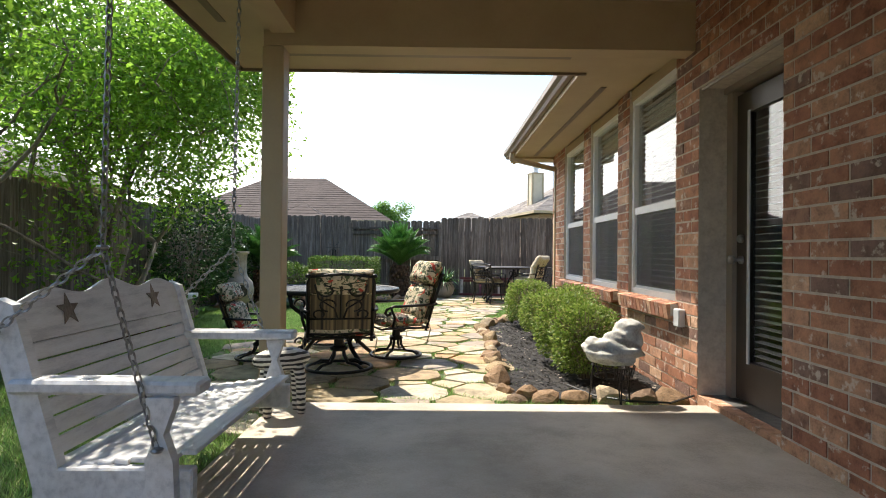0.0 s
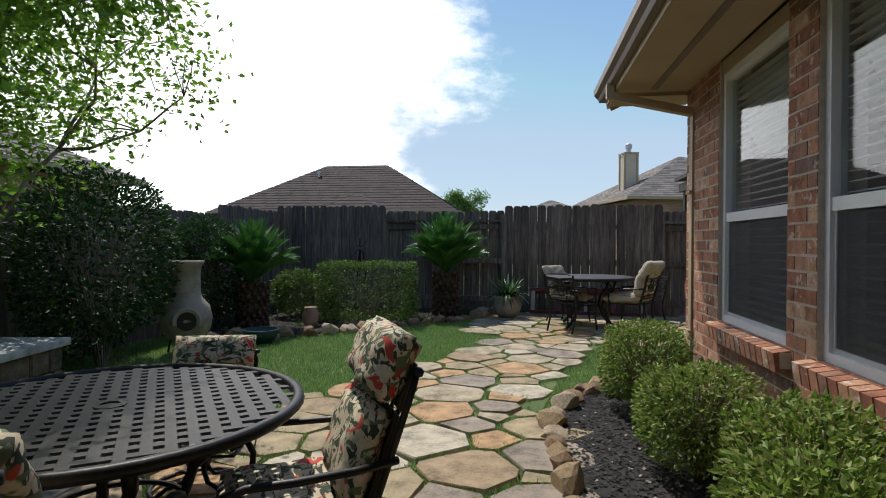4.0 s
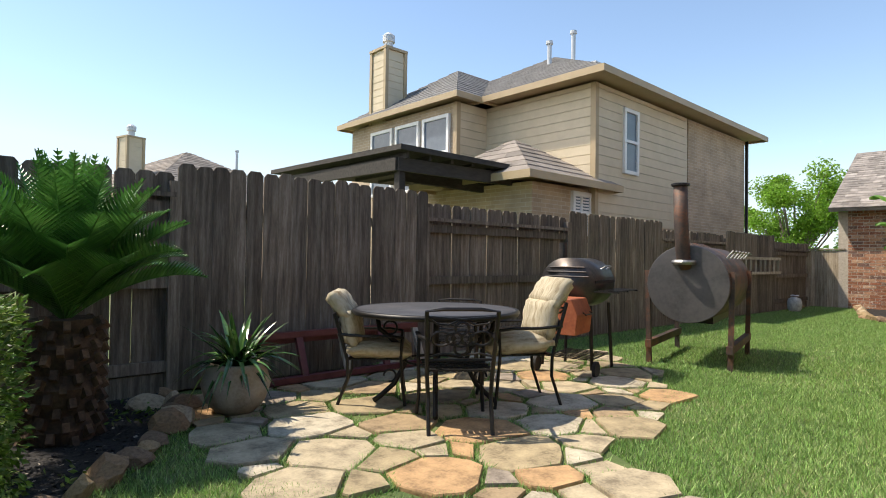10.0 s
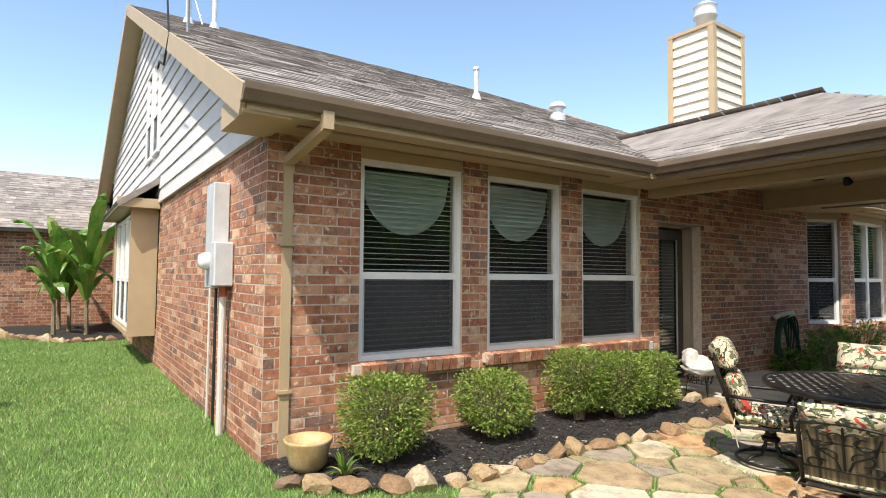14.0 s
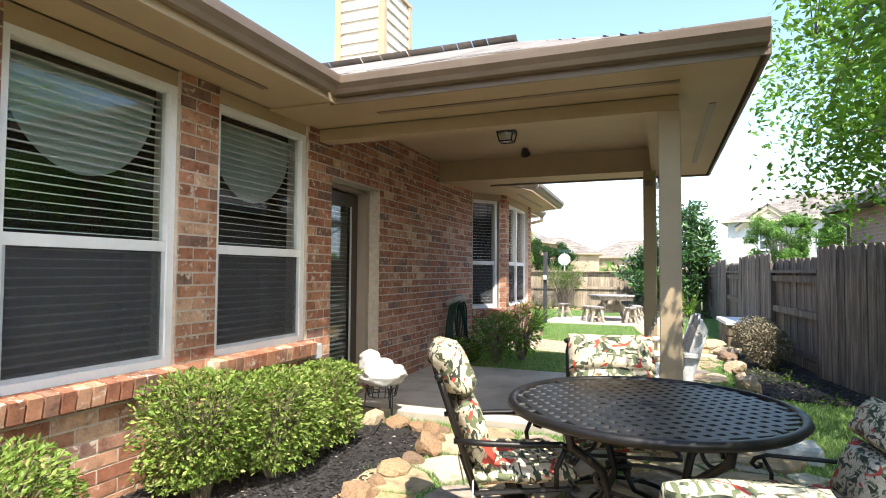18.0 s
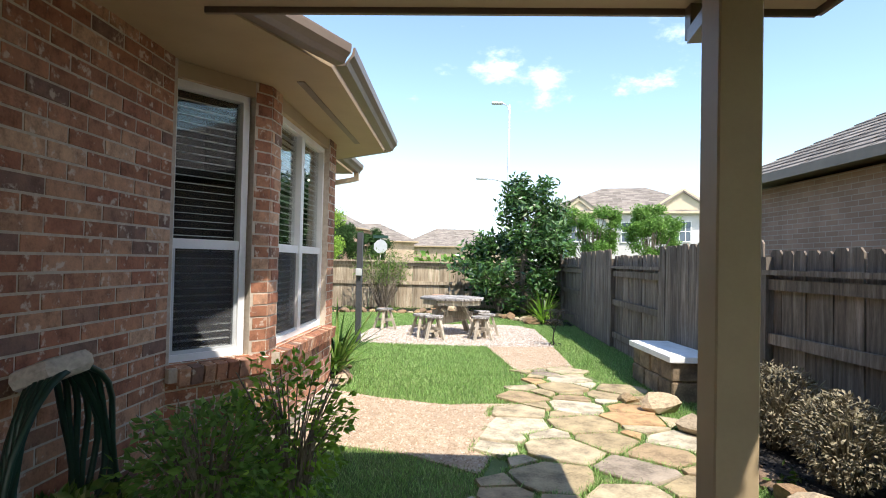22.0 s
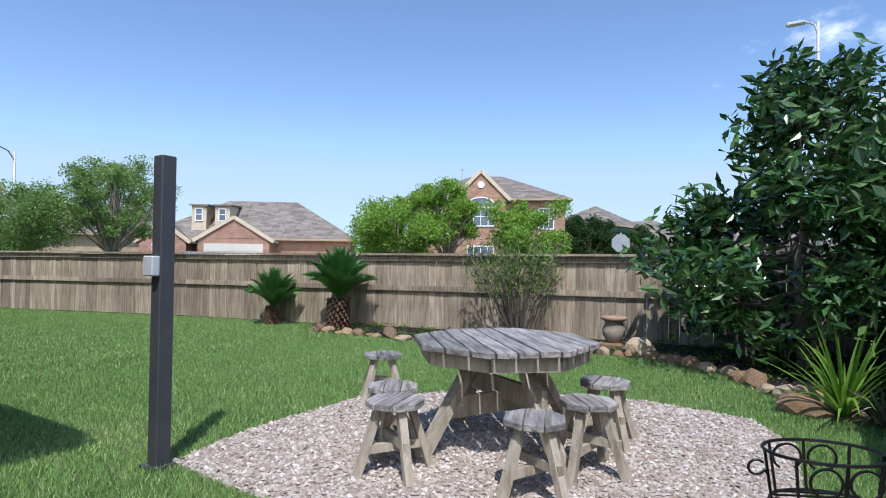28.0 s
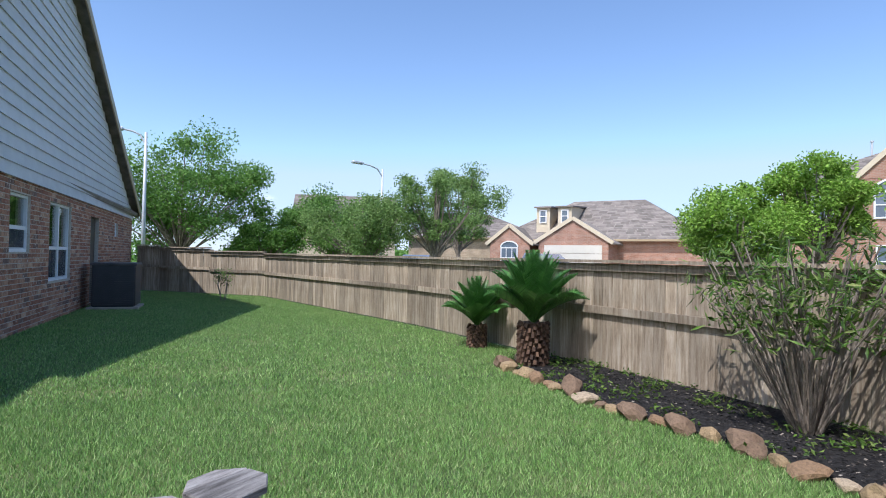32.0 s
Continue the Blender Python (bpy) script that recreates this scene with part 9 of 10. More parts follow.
def simple_house(label, x, y, yaw, w, d, eave, rise, wall, roof, windows=(), gable=False, over=0.45, chimney=None, pipes=(), trim=TRIM):
    h = thing("house", label, "house", pose(x, y, 0, 0, 0, yaw))
    wall_block(h, w, d, eave, wall)
    hip_roof(h, w, d, eave + 0.12, rise, roof, over=over, gable=gable, trim=trim)
    for wx, z, ww, hh, side in windows:
        px = {"-y": (wx, -d / 2 - 0.01), "+y": (wx, d / 2 + 0.01), "-x": (-w / 2 - 0.01, wx), "+x": (w / 2 + 0.01, wx)}[side]
        far_window(h, *px, z, ww, hh, side)
    if chimney:
        sided_chimney(h, *chimney)
    for px_, py_, z0, z1 in pipes:
        vent_pipe(h, px_, py_, z0, z1)
    return h


simple_house("single-storey house with a wide dark hip roof", -6.5, 29.5, 0, 9.8, 7.0, 2.35, 2.4, FAR_BROWN, ROOF_DARK, pipes=((-1.5, -1, 2.8, 4.5), (0.5, 0, 3.5, 4.6)))
simple_house("low house wing with a small dark hip roof", -4.6, 23.2, 0, 2.1, 2.0, 2.0, 0.85, FAR_BROWN, ROOF_DARK, over=0.4)
simple_house("brown-roofed house seen over the fence tops", 9.8, 35.5, 12, 9.0, 9.0, 3.2, 2.6, FAR_BROWN, ROOF_FAR, chimney=(-3.5, -1.5, 0.65, 3.0, 5.75), pipes=((1.0, -2.2, 4.2, 6.0),))
simple_house("low grey house roof far behind the fence", 3.2, 41.0, 0, 6.0, 6.0, 2.4, 1.5, FAR_BROWN, ROOF_FAR)
# neighbour to the west, close behind the plank fence
wh = simple_house("brown brick house with a low hip roof beside the fence", -8.62, -2.4, 3.0, 8.4, 10.6, 2.66, 2.6, FAR_BROWN, ROOF_FAR, over=0.42, trim=GUTTER)
bm = bmesh.new()
beam(bm, (4.62, -5.62, 2.64), (4.26, -5.34, 2.35), 0.06, 0.06)
beam(bm, (4.26, -5.34, 2.36), (4.26, -5.34, 0.1), 0.06, 0.06)
part("downspout", bm, GUTTER, wh)
simple_house("grey-roofed house beyond the west fence", -13.5, 9.5, 4, 11.0, 12.0, 2.6, 3.0, FAR_BROWN, ROOF_FAR)
# two-storey red brick house with a tall gable
bh = thing("house", "two-storey red brick house with a white-trimmed gable", "house", pose(19.6, -43.2, 0, 0, 0, 206))
wall_block(bh, 11.0, 9.0, 5.5, FAR_RED)
hip_roof(bh, 11.0, 9.0, 5.6, 2.3, ROOF_FAR)
wall_block(bh, 3.4, 1.6, 5.6, FAR_RED, -0.3, -5.0, name="front_wall")
gable_end(bh, -0.3, -5.82, 1.7, 5.6, 1.75, FAR_RED, trim=CREAM)
cross_gable(bh, -0.3, -5.9, 0.0, 1.7, 5.6, 1.75, ROOF_FAR)
far_window(bh, -0.3, -5.83, 3.6, 2.0, 1.35, "-y", arch=True, cross=3)
far_window(bh, -0.3, -5.83, 0.7, 1.8, 1.6, "-y", cross=3)
far_window(bh, -3.6, -4.52, 3.5, 1.1, 1.5, "-y", cross=2)
far_window(bh, 4.2, -4.52, 3.5, 1.1, 1.5, "-y", cross=2)
bm = bmesh.new()
lathe(bm, [(0.24, -0.03), (0.24, 0.03)], seg=16)
part("gable_vent", bm, WHITE, bh, at=pose(-0.3, -5.86, 6.45, 90, 0, 0))
vent_pipe(bh, -2.0, 0.5, 6.8, 8.6)
vent_pipe(bh, -0.6, 1.0, 6.8, 8.5)
# dormer house with a garage gable
dh = thing("house", "brown-roofed brick house with two dormers and a garage gable", "house", pose(35.0, -34.5, 0, 0, 0, 219))
wall_block(dh, 14.0, 9.0, 2.6, FAR_RED)
hip_roof(dh, 14.0, 9.0, 2.7, 3.1, ROOF_FAR)
wall_block(dh, 4.6, 3.0, 2.6, FAR_RED, -0.6, -5.6, name="garage_wall")
gable_end(dh, -0.6, -7.12, 2.3, 2.6, 1.35, FAR_RED, trim=CREAM)
cross_gable(dh, -0.6, -7.2, -1.0, 2.3, 2.6, 1.35, ROOF_FAR)
bm = bmesh.new()
for k in range(4):
    box(bm, -2.5, -7.15, 0.1 + 0.54 * k, 1.3, -7.11, 0.1 + 0.54 * k + 0.52)
part("garage_door", bm, GARAGE, dh, "cream panelled garage door")
for x in (-3.7, -2.1):
    db = bmesh.new()
    box(db, x - 0.5, -4.1, 3.0, x + 0.5, -1.0, 5.1)
    dm = part("dormer", db, CREAM, dh, "cream sided dormer")
    rb = bmesh.new()
    slab3(rb, [(x - 0.65, -4.3, 5.1), (x + 0.65, -4.3, 5.1), (x + 0.65, -0.9, 5.3), (x - 0.65, -0.9, 5.3)], 0.1)
    part("dormer_roof", rb, ROOF_FAR, dm)
    far_window(dh, x, -4.12, 3.9, 0.55, 0.95, "-y")
wall_block(dh, 3.0, 2.0, 2.5, FAR_RED, -5.4, -5.2, name="porch_wall")
gable_end(dh, -5.4, -6.22, 1.5, 2.5, 1.1, FAR_RED, trim=CREAM)
cross_gable(dh, -5.4, -6.3, -1.0, 1.5, 2.5, 1.1, ROOF_FAR)
far_window(dh, -5.4, -6.24, 0.6, 1.3, 1.5, "-y", arch=True, cross=2)
# pale two-storey house to the south-west
ph = thing("house", "pale two-storey house with a grey-brown roof", "house", pose(-11.6, -42.0, 0, 0, 0, 168))
wall_block(ph, 12.0, 9.0, 5.0, SIDING)
hip_roof(ph, 12.0, 9.0, 5.1, 2.3, ROOF_FAR, trim=CREAM)
gable_end(ph, 3.6, -4.62, 2.4, 5.0, 1.6, CREAM, trim=CREAM)
gable_end(ph, -3.4, -4.62, 1.8, 4.6, 1.4, CREAM, trim=CREAM)
cross_gable(ph, 3.6, -4.8, 0.0, 2.4, 5.0, 1.6, ROOF_FAR)
cross_gable(ph, -3.4, -4.8, 0.0, 1.8, 4.9, 1.4, ROOF_FAR)
far_window(ph, 3.6, -4.53, 3.0, 1.2, 1.5, "-y", cross=2)
far_window(ph, 0.0, -4.53, 2.9, 1.0, 1.5, "-y")
far_window(ph, -3.4, -4.53, 2.9, 1.2, 1.5, "-y", cross=2)
simple_house("far tan house with a brown roof", 12.5, -66.0, 10, 10.0, 8.0, 3.4, 2.2, FAR_TAN, ROOF_FAR)
simple_house("far two-storey house among the trees", 16.0, -60.0, -10, 7.0, 7.0, 4.6, 2.2, FAR_BROWN, ROOF_FAR)
simple_house("cream gabled house among the trees", 44.5, -16.5, 80, 7.0, 8.0, 3.6, 2.3, CREAM, ROOF_FAR, gable=True, windows=((0.0, 1.2, 1.2, 1.4, "-y"),), trim=WHITE)
simple_house("tan house behind the street trees", 50.0, -30.0, 70, 12.0, 9.0, 3.0, 2.4, FAR_TAN, ROOF_FAR)
simple_house("distant low brown-roofed house on the horizon", 2.5, -78.0, 0, 14.0, 9.0, 3.2, 2.6, FAR_TAN, ROOF_FAR)

# ---- street beyond the south fence ----
bm = bmesh.new()
prism(bm, [(-60.0, -24.5), (60.0, -14.5), (60.0, -22.0), (-60.0, -32.0)], -0.04, 0.012)
structure("road", bm, ASPHALT, "grey asphalt street beyond the fence")
bm = bmesh.new()
prism(bm, [(22.0, -36.0), (26.0, -38.5), (33.0, -21.5), (29.5, -20.0)], -0.03, 0.016)
structure("pavement_drive", bm, CONCRETE, "pale concrete driveway")


def car(label, x, y, yaw, paint, bed=False):
    c = thing("pickup_truck" if bed else "car", label, "truck" if bed else "car", pose(x, y, 0.012, 0, 0, yaw))
    prof = [(-2.5, 0.4), (2.45, 0.4), (2.5, 0.75), (2.35, 0.95), (1.3, 1.05), (0.65, 1.62), (-0.9, 1.66), (-1.1, 1.1), (-2.5, 1.1)] if bed else [(-2.2, 0.35), (2.2, 0.35), (2.25, 0.7), (1.9, 0.88), (1.0, 0.95), (0.35, 1.42), (-1.2, 1.42), (-1.9, 0.95), (-2.25, 0.9)]
    bm = bmesh.new()
    l, r = [bm.verts.new((px, -0.88, z)) for px, z in prof], [bm.verts.new((px, 0.88, z)) for px, z in prof]
    bm.faces.new(l)
    bm.faces.new(r[::-1])
    for i in range(len(prof)):
        j = (i + 1) % len(prof)
        bm.faces.new((l[i], l[j], r[j], r[i]))
    bevelled(bm, 0.06, 2)
    part("body", bm, paint, c, smooth=True)
    for s in (-1, 1):
        gb = bmesh.new()
        gp = [(1.05, 1.08), (0.6, 1.54), (-0.8, 1.58), (-0.95, 1.1)] if bed else [(0.85, 0.98), (0.3, 1.36), (-1.1, 1.36), (-1.6, 0.98)]
        f = [gb.verts.new((px, s * 0.885, z)) for px, z in gp] + [gb.verts.new((px, s * 0.86, z)) for px, z in gp]
        for idx in ((0, 1, 2, 3), (7, 6, 5, 4), (0, 4, 5, 1), (1, 5, 6, 2), (2, 6, 7, 3), (3, 7, 4, 0)):
            gb.faces.new([f[i] for i in idx])
        part("side_window", gb, FAR_GLASS, c)
    wb = bmesh.new()
    a, b = ((1.24, 1.1), (0.68, 1.56)) if bed else ((0.98, 0.97), (0.4, 1.38))
    slab3(wb, [(a[0] + 0.02, -0.75, a[1]), (a[0] + 0.02, 0.75, a[1]), (b[0] + 0.02, 0.7, b[1]), (b[0] + 0.02, -0.7, b[1])], 0.02)
    part("windscreen", wb, FAR_GLASS, c)
    for wx in (-1.5, 1.55):
        for s in (-1, 1):
            tb = bmesh.new()
            lathe(tb, [(0.2, -0.1), (0.34, -0.1), (0.36, -0.06), (0.36, 0.06), (0.34, 0.1), (0.2, 0.1)], seg=18)
            wl = part("wheel", tb, RUBBER, c, at=pose(wx, s * 0.84, 0.36, 90, 0, 0))
            hb = bmesh.new()
            lathe(hb, [(0.02, -0.105), (0.19, -0.105), (0.19, 0.105), (0.02, 0.105)], seg=12)
            part("rim", hb, GALV, wl)
    for s in (-1, 1):
        lb = bmesh.new()
        box(lb, 2.38, s * 0.7 - 0.15, 0.68, 2.47, s * 0.7 + 0.15, 0.86)
        part("headlight", lb, WHITE, c)


car("silver-blue pickup truck parked in the driveway", 31.2, -26.6, 200, CAR_PAINT, True)
car("silver car parked on the street", 35.8, -19.6, 150, CAR_PAINT)


def street_lamp(x, y, height, yaw, arms, label):
    t = thing("street_lamp", label, "street lamp", pose(x, y, 0, 0, 0, yaw))
    bm = bmesh.new()
    tube(bm, [(0, 0, 0), (0, 0, height)], 0.09, 8, r2=0.05)
    part("pole", bm, GALV, t, smooth=True)
    for z, reach in arms:
        ab = bmesh.new()
        tube(ab, [(0, 0, z - 0.5), (reach * 0.25, 0, z - 0.12), (reach * 0.6, 0, z), (reach, 0, z + 0.05)], 0.035, 6)
        part("arm", ab, GALV, t)
        hb = bmesh.new()
        obox(hb, (reach + math.copysign(0.3, reach), 0, z + 0.06), (0.65, 0.26, 0.14))
        bevelled(hb, 0.04)
        part("lamp_head", hb, GALV, t)


street_lamp(-1.45, -29.0, 10.3, 0, ((10.3, 0.4), (6.0, 1.2)), "tall grey steel street lamp beyond the fence")
street_lamp(29.0, -15.3, 5.9, 112, ((6.0, 1.3),), "grey curved-arm street lamp among the trees")
street_lamp(24.9, -4.6, 6.0, 90, ((6.0, 0.8),), "grey steel street lamp beyond the fence")
ss = thing("stop_sign", "octagonal road sign on a steel post, seen from behind", "sign", pose(5.64, -28.5, 0, 0, 0, 8))
bm = bmesh.new()
tube(bm, [(0, 0, 0), (0, 0, 2.5)], 0.03, 6)
part("post", bm, GALV, ss)
bm = bmesh.new()
lathe(bm, [(0.02, -0.01), (0.4, -0.01), (0.4, 0.01), (0.02, 0.01)], seg=8)
part("plate", bm, SIGN_METAL, ss, at=pose(0, 0.04, 2.05, 90, 22.5, 0))
bm = bmesh.new()
box(bm, -0.42, -0.01, 2.52, 0.42, 0.01, 2.68)
part("street_name_plate", bm, HOSE, ss, "small green street name plate")
vent = thing("antenna_tower", "thin far radio mast on the horizon", "mast", pose(66.0, -38.0, 0))
bm = bmesh.new()
tube(bm, [(0, 0, 0), (0, 0, 14.0)], 0.07, 5, r2=0.03)
part("mast", bm, GALV, vent)


# ---- trees beyond the fences ----
def far_tree(label, x, y, h, r, n, mat, leaf, seed, low=0.3, lobes=32, category="tree", name="tree"):
    t = thing(name, label, category, pose(x, y, 0))
    gen = np.random.default_rng(seed)
    bm = bmesh.new()
    cz = h * (low + 1) / 2
    tube(bm, [(0, 0, 0), (0.06, 0.03, h * low), (0.0, 0.08, h * 0.75)], 0.05 + 0.02 * h, 7, r2=0.03)
    cs = []
    for k in range(lobes):
        d = gen.normal(size=3)
        d /= np.linalg.norm(d)
        q = gen.uniform(0.45, 1.12)
        c = np.array([d[0] * r * q * 0.8, d[1] * r * q * 0.8, cz + d[2] * h * (1 - low) * 0.5 * q * 0.85])
        cs.append((c, gen.uniform(0.2, 0.36) * r))
        tube(bm, [(0.02, 0.02, h * low * gen.uniform(0.6, 1.1)), tuple(c * 0.6 + np.array([0, 0, 0.3 * h * low])), tuple(c)], 0.05, 5, r2=0.015)
    part("trunk", bm, BARK, t)
    pts = []
    for c, rr in cs:
        p, _ = blob_points(int(n * 2.6) // lobes, c, (rr, rr, rr * 0.8), 0.05, 7, 0.55)
        pts.append(p)
    pts = np.concatenate(pts)
    v, f = leaf_cards(pts, leaf * 0.6, leaf * 0.36, flat=0.2, droop=0.1)
    stuff("crown", v, f, mat, t)


far_tree("bright green young street tree behind the fence", 14.3, -24.0, 4.1, 2.6, 10000, LEAF_STREET, 0.20, 21)
far_tree("bright green young street tree behind the fence", 12.5, -25.4, 5.0, 1.8, 7000, LEAF_STREET, 0.20, 22)
far_tree("round green street tree behind the fence", 9.3, -27.0, 4.1, 2.3, 8000, LEAF_STREET, 0.20, 23, low=0.2)
far_tree("feathery green tree behind the fence", 22.6, -12.9, 4.3, 2.9, 8000, LEAF_FEATHER, 0.16, 24, low=0.25)
far_tree("feathery green tree behind the fence", 21.4, -15.6, 5.2, 1.9, 5000, LEAF_FEATHER, 0.16, 25)
far_tree("feathery pale green tree behind the fence", 27.6, -19.2, 6.3, 2.8, 8000, LEAF_FEATHER, 0.18, 26)
far_tree("large dense green tree beyond the house corner", 31.0, -5.5, 7.4, 4.6, 13000, LEAF_TREE, 0.24, 27, low=0.18, lobes=44)
far_tree("dense green tree beyond the fence", 31.5, -13.5, 5.0, 3.4, 9000, LEAF_TREE, 0.22, 28, low=0.2)
far_tree("dense green tree beyond the fence", 31.0, -9.6, 3.6, 2.4, 6000, LEAF_TREE, 0.22, 36, low=0.2)
far_tree("round green tree in front of the pale house", -7.4, -34.0, 5.4, 2.2, 7000, LEAF_TREE, 0.22, 29, low=0.2)
far_tree("round green tree in front of the pale house", -10.4, -31.5, 5.3, 2.0, 7000, LEAF_TREE, 0.22, 30, low=0.2)
far_tree("dark green tree far along the street", 13.0, -47.5, 5.4, 2.6, 6000, LEAF_DARK, 0.28, 31, low=0.2)
far_tree("dark green tree far along the street", 9.8, -48.5, 4.2, 2.4, 6000, LEAF_DARK, 0.28, 32, low=0.2)
far_tree("leafy tree behind the brick wing", 30.5, 15.2, 6.0, 3.2, 9000, LEAF, 0.24, 33, low=0.15)
far_tree("low green tree far to the north", -3.0, 42.0, 4.8, 2.6, 6000, LEAF_TREE, 0.28, 34, low=0.2)
far_tree("leafy tree behind the west fence", -5.8, 4.2, 4.2, 1.8, 5000, LEAF_TREE, 0.13, 35, low=0.25)
# the far belt of woods round the horizon
belt = []
for k in range(200):
    a = rng.uniform(0, 2 * math.pi)
    rr = rng.uniform(70, 110)
    p, _ = blob_points(170, (math.cos(a) * rr, math.sin(a) * rr, rng.uniform(0.8, 1.8)), (rng.uniform(3, 6), rng.uniform(3, 6), rng.uniform(1.4, 3.0)), 0.5)
    belt.append(p)
v, f = leaf_cards(np.concatenate(belt), 1.1, 0.8, flat=0.2)
tagged(stuff("far_trees", v, f, LEAF_TREE, None, "belt of distant green trees on the horizon"), category="trees")


# ---- flagstones ----
def cells(poly, spacing, seed):
    """Irregular stone outlines that fill a plan polygon: weighted bisector cells of scattered centres."""
    gen = np.random.default_rng(seed)
    xs, ys = [p[0] for p in poly], [p[1] for p in poly]
    x0, x1, y0, y1 = min(xs) - 0.8, max(xs) + 0.8, min(ys) - 0.8, max(ys) + 0.8
    pts = []
    tries = int((x1 - x0) * (y1 - y0) / spacing ** 2 * 40)
    for k in range(tries):
        c = (gen.uniform(x0, x1), gen.uniform(y0, y1))
        big = (0.92, 0.62, 0.36)[0 if k < tries * 0.12 else 1 if k < tries * 0.45 else 2]
        r = spacing * big * gen.uniform(0.85, 1.12)
        # stones lie longer one way than the other, so distances are stretched
        if all(((c[0] - q[0]) * 0.84) ** 2 + ((c[1] - q[1]) * 1.18) ** 2 > (r + q[2]) ** 2 * 0.74 for q in pts):
            pts.append((*c, r))
    out = []
    for c in pts:
        if not any(inside(poly, c[0] + dx, c[1] + dy) for dx, dy in ((0, 0), (0.07, 0), (-0.07, 0), (0, 0.07), (0, -0.07))):
            continue
        cell = [(c[0] + 0.9 * math.cos(a), c[1] + 0.9 * math.sin(a)) for a in np.linspace(0, 2 * math.pi, 10, endpoint=False)]
        for q in pts:
            d2 = (q[0] - c[0]) ** 2 + (q[1] - c[1]) ** 2
            if q == c or d2 > 3.2:
                continue
            nx, ny = q[0] - c[0], q[1] - c[1]
            f = min(0.8, max(0.2, 0.5 + (c[2] ** 2 - q[2] ** 2) / (2 * d2)))
            mx, my = c[0] + nx * f, c[1] + ny * f
            new_cell = []
            for p, r in zip(cell, cell[1:] + cell[:1]):
                dp, dr = (p[0] - mx) * nx + (p[1] - my) * ny, (r[0] - mx) * nx + (r[1] - my) * ny
                if dp <= 0:
                    new_cell.append(p)
                if (dp <= 0) != (dr <= 0):
                    t = dp / (dp - dr)
                    new_cell.append((p[0] + t * (r[0] - p[0]), p[1] + t * (r[1] - p[1])))
            cell = new_cell
        if len(cell) >= 3:
            out.append((c[:2], cell))
    return out, gen


JOINTS = []


def flagstones(name, poly, spacing, seed, label):
    bm = bmesh.new()
    prism(bm, poly, -0.04, 0.007)
    bed = structure(name, bm, LAWN, label)
    stones, gen = cells(poly, spacing, seed)
    for c, cell in stones:
        bm = bmesh.new()
        ring = []
        gap = gen.uniform(0.001, 0.010)
        for p, q in zip(cell, cell[1:] + cell[:1]):
            ln = math.hypot(q[0] - p[0], q[1] - p[1])
            JOINTS.append((p, q))
            for k in range(max(1, int(ln / 0.16))):
                s = k / max(1, int(ln / 0.16))
                x, y = p[0] + s * (q[0] - p[0]), p[1] + s * (q[1] - p[1])
                d = math.hypot(x - c[0], y - c[1])
                if d < 1e-3:
                    continue
                cut = gap + gen.uniform(0, 0.013) + (gen.uniform(0.0, 0.016) if k == 0 else 0.0)
                f = max(0.3, (d - cut) / d)
                ring.append((c[0] + (x - c[0]) * f, c[1] + (y - c[1]) * f))
        if len(ring) < 4:
            continue
        top = 0.026 + gen.uniform(0, 0.012)
        tx, ty = gen.uniform(-0.02, 0.02, 2)
        lo, mid, hi = [], [], []
        for x, y in ring:
            dx, dy = x - c[0], y - c[1]
            z = top + tx * dx + ty * dy
            lo.append(bm.verts.new((dx, dy, -0.02)))
            mid.append(bm.verts.new((dx, dy, z - 0.009)))
            hi.append(bm.verts.new((dx * 0.98, dy * 0.98, z + gen.uniform(-0.002, 0.002))))
        n = len(ring)
        for i in range(n):
            j = (i + 1) % n
            bm.faces.new((lo[i], lo[j], mid[j], mid[i]))
            bm.faces.new((mid[i], mid[j], hi[j], hi[i]))
        cv = bm.verts.new((0, 0, top + gen.uniform(-0.002, 0.004)))
        for i in range(n):
            bm.faces.new((hi[i], hi[(i + 1) % n], cv))
        ob = part("flagstone", bm, FLAG, bed)
        ob.matrix_local = Matrix.Translation((c[0], c[1], 0))
    return bed


flagstones("pavement_flags_north", FLAG_NORTH, 0.27, 11, "irregular tan flagstone paving with grassy joints")
flagstones("pavement_flags_south", FLAG_SOUTH, 0.26, 12, "irregular tan flagstone path with grassy joints")

# ---- border rocks ----
ROCKS = []
for k in range(9):
    rb = bmesh.new()
    bmesh.ops.create_icosphere(rb, subdivisions=2, radius=1.0)
    for v in rb.verts:
        q = 1 + 0.34 * noise.noise(v.co * 1.4 + Vector((k * 7.3, 1.0, 2.0))) + 0.1 * noise.noise(v.co * 4 + Vector((k, 3.0, 0.0)))
        v.co = v.co * q
    cut_gen = np.random.default_rng(100 + k)
    for _ in range(9):
        nrm = Vector(cut_gen.normal(size=3)).normalized()
        off = cut_gen.uniform(0.55, 0.82)
        for v in rb.verts:
            over = v.co.dot(nrm) - off
            if over > 0:
                v.co -= nrm * over
    ROCKS.append(link_mesh("border_rock", rb, ROCK))
rock_gen = np.random.default_rng(31)


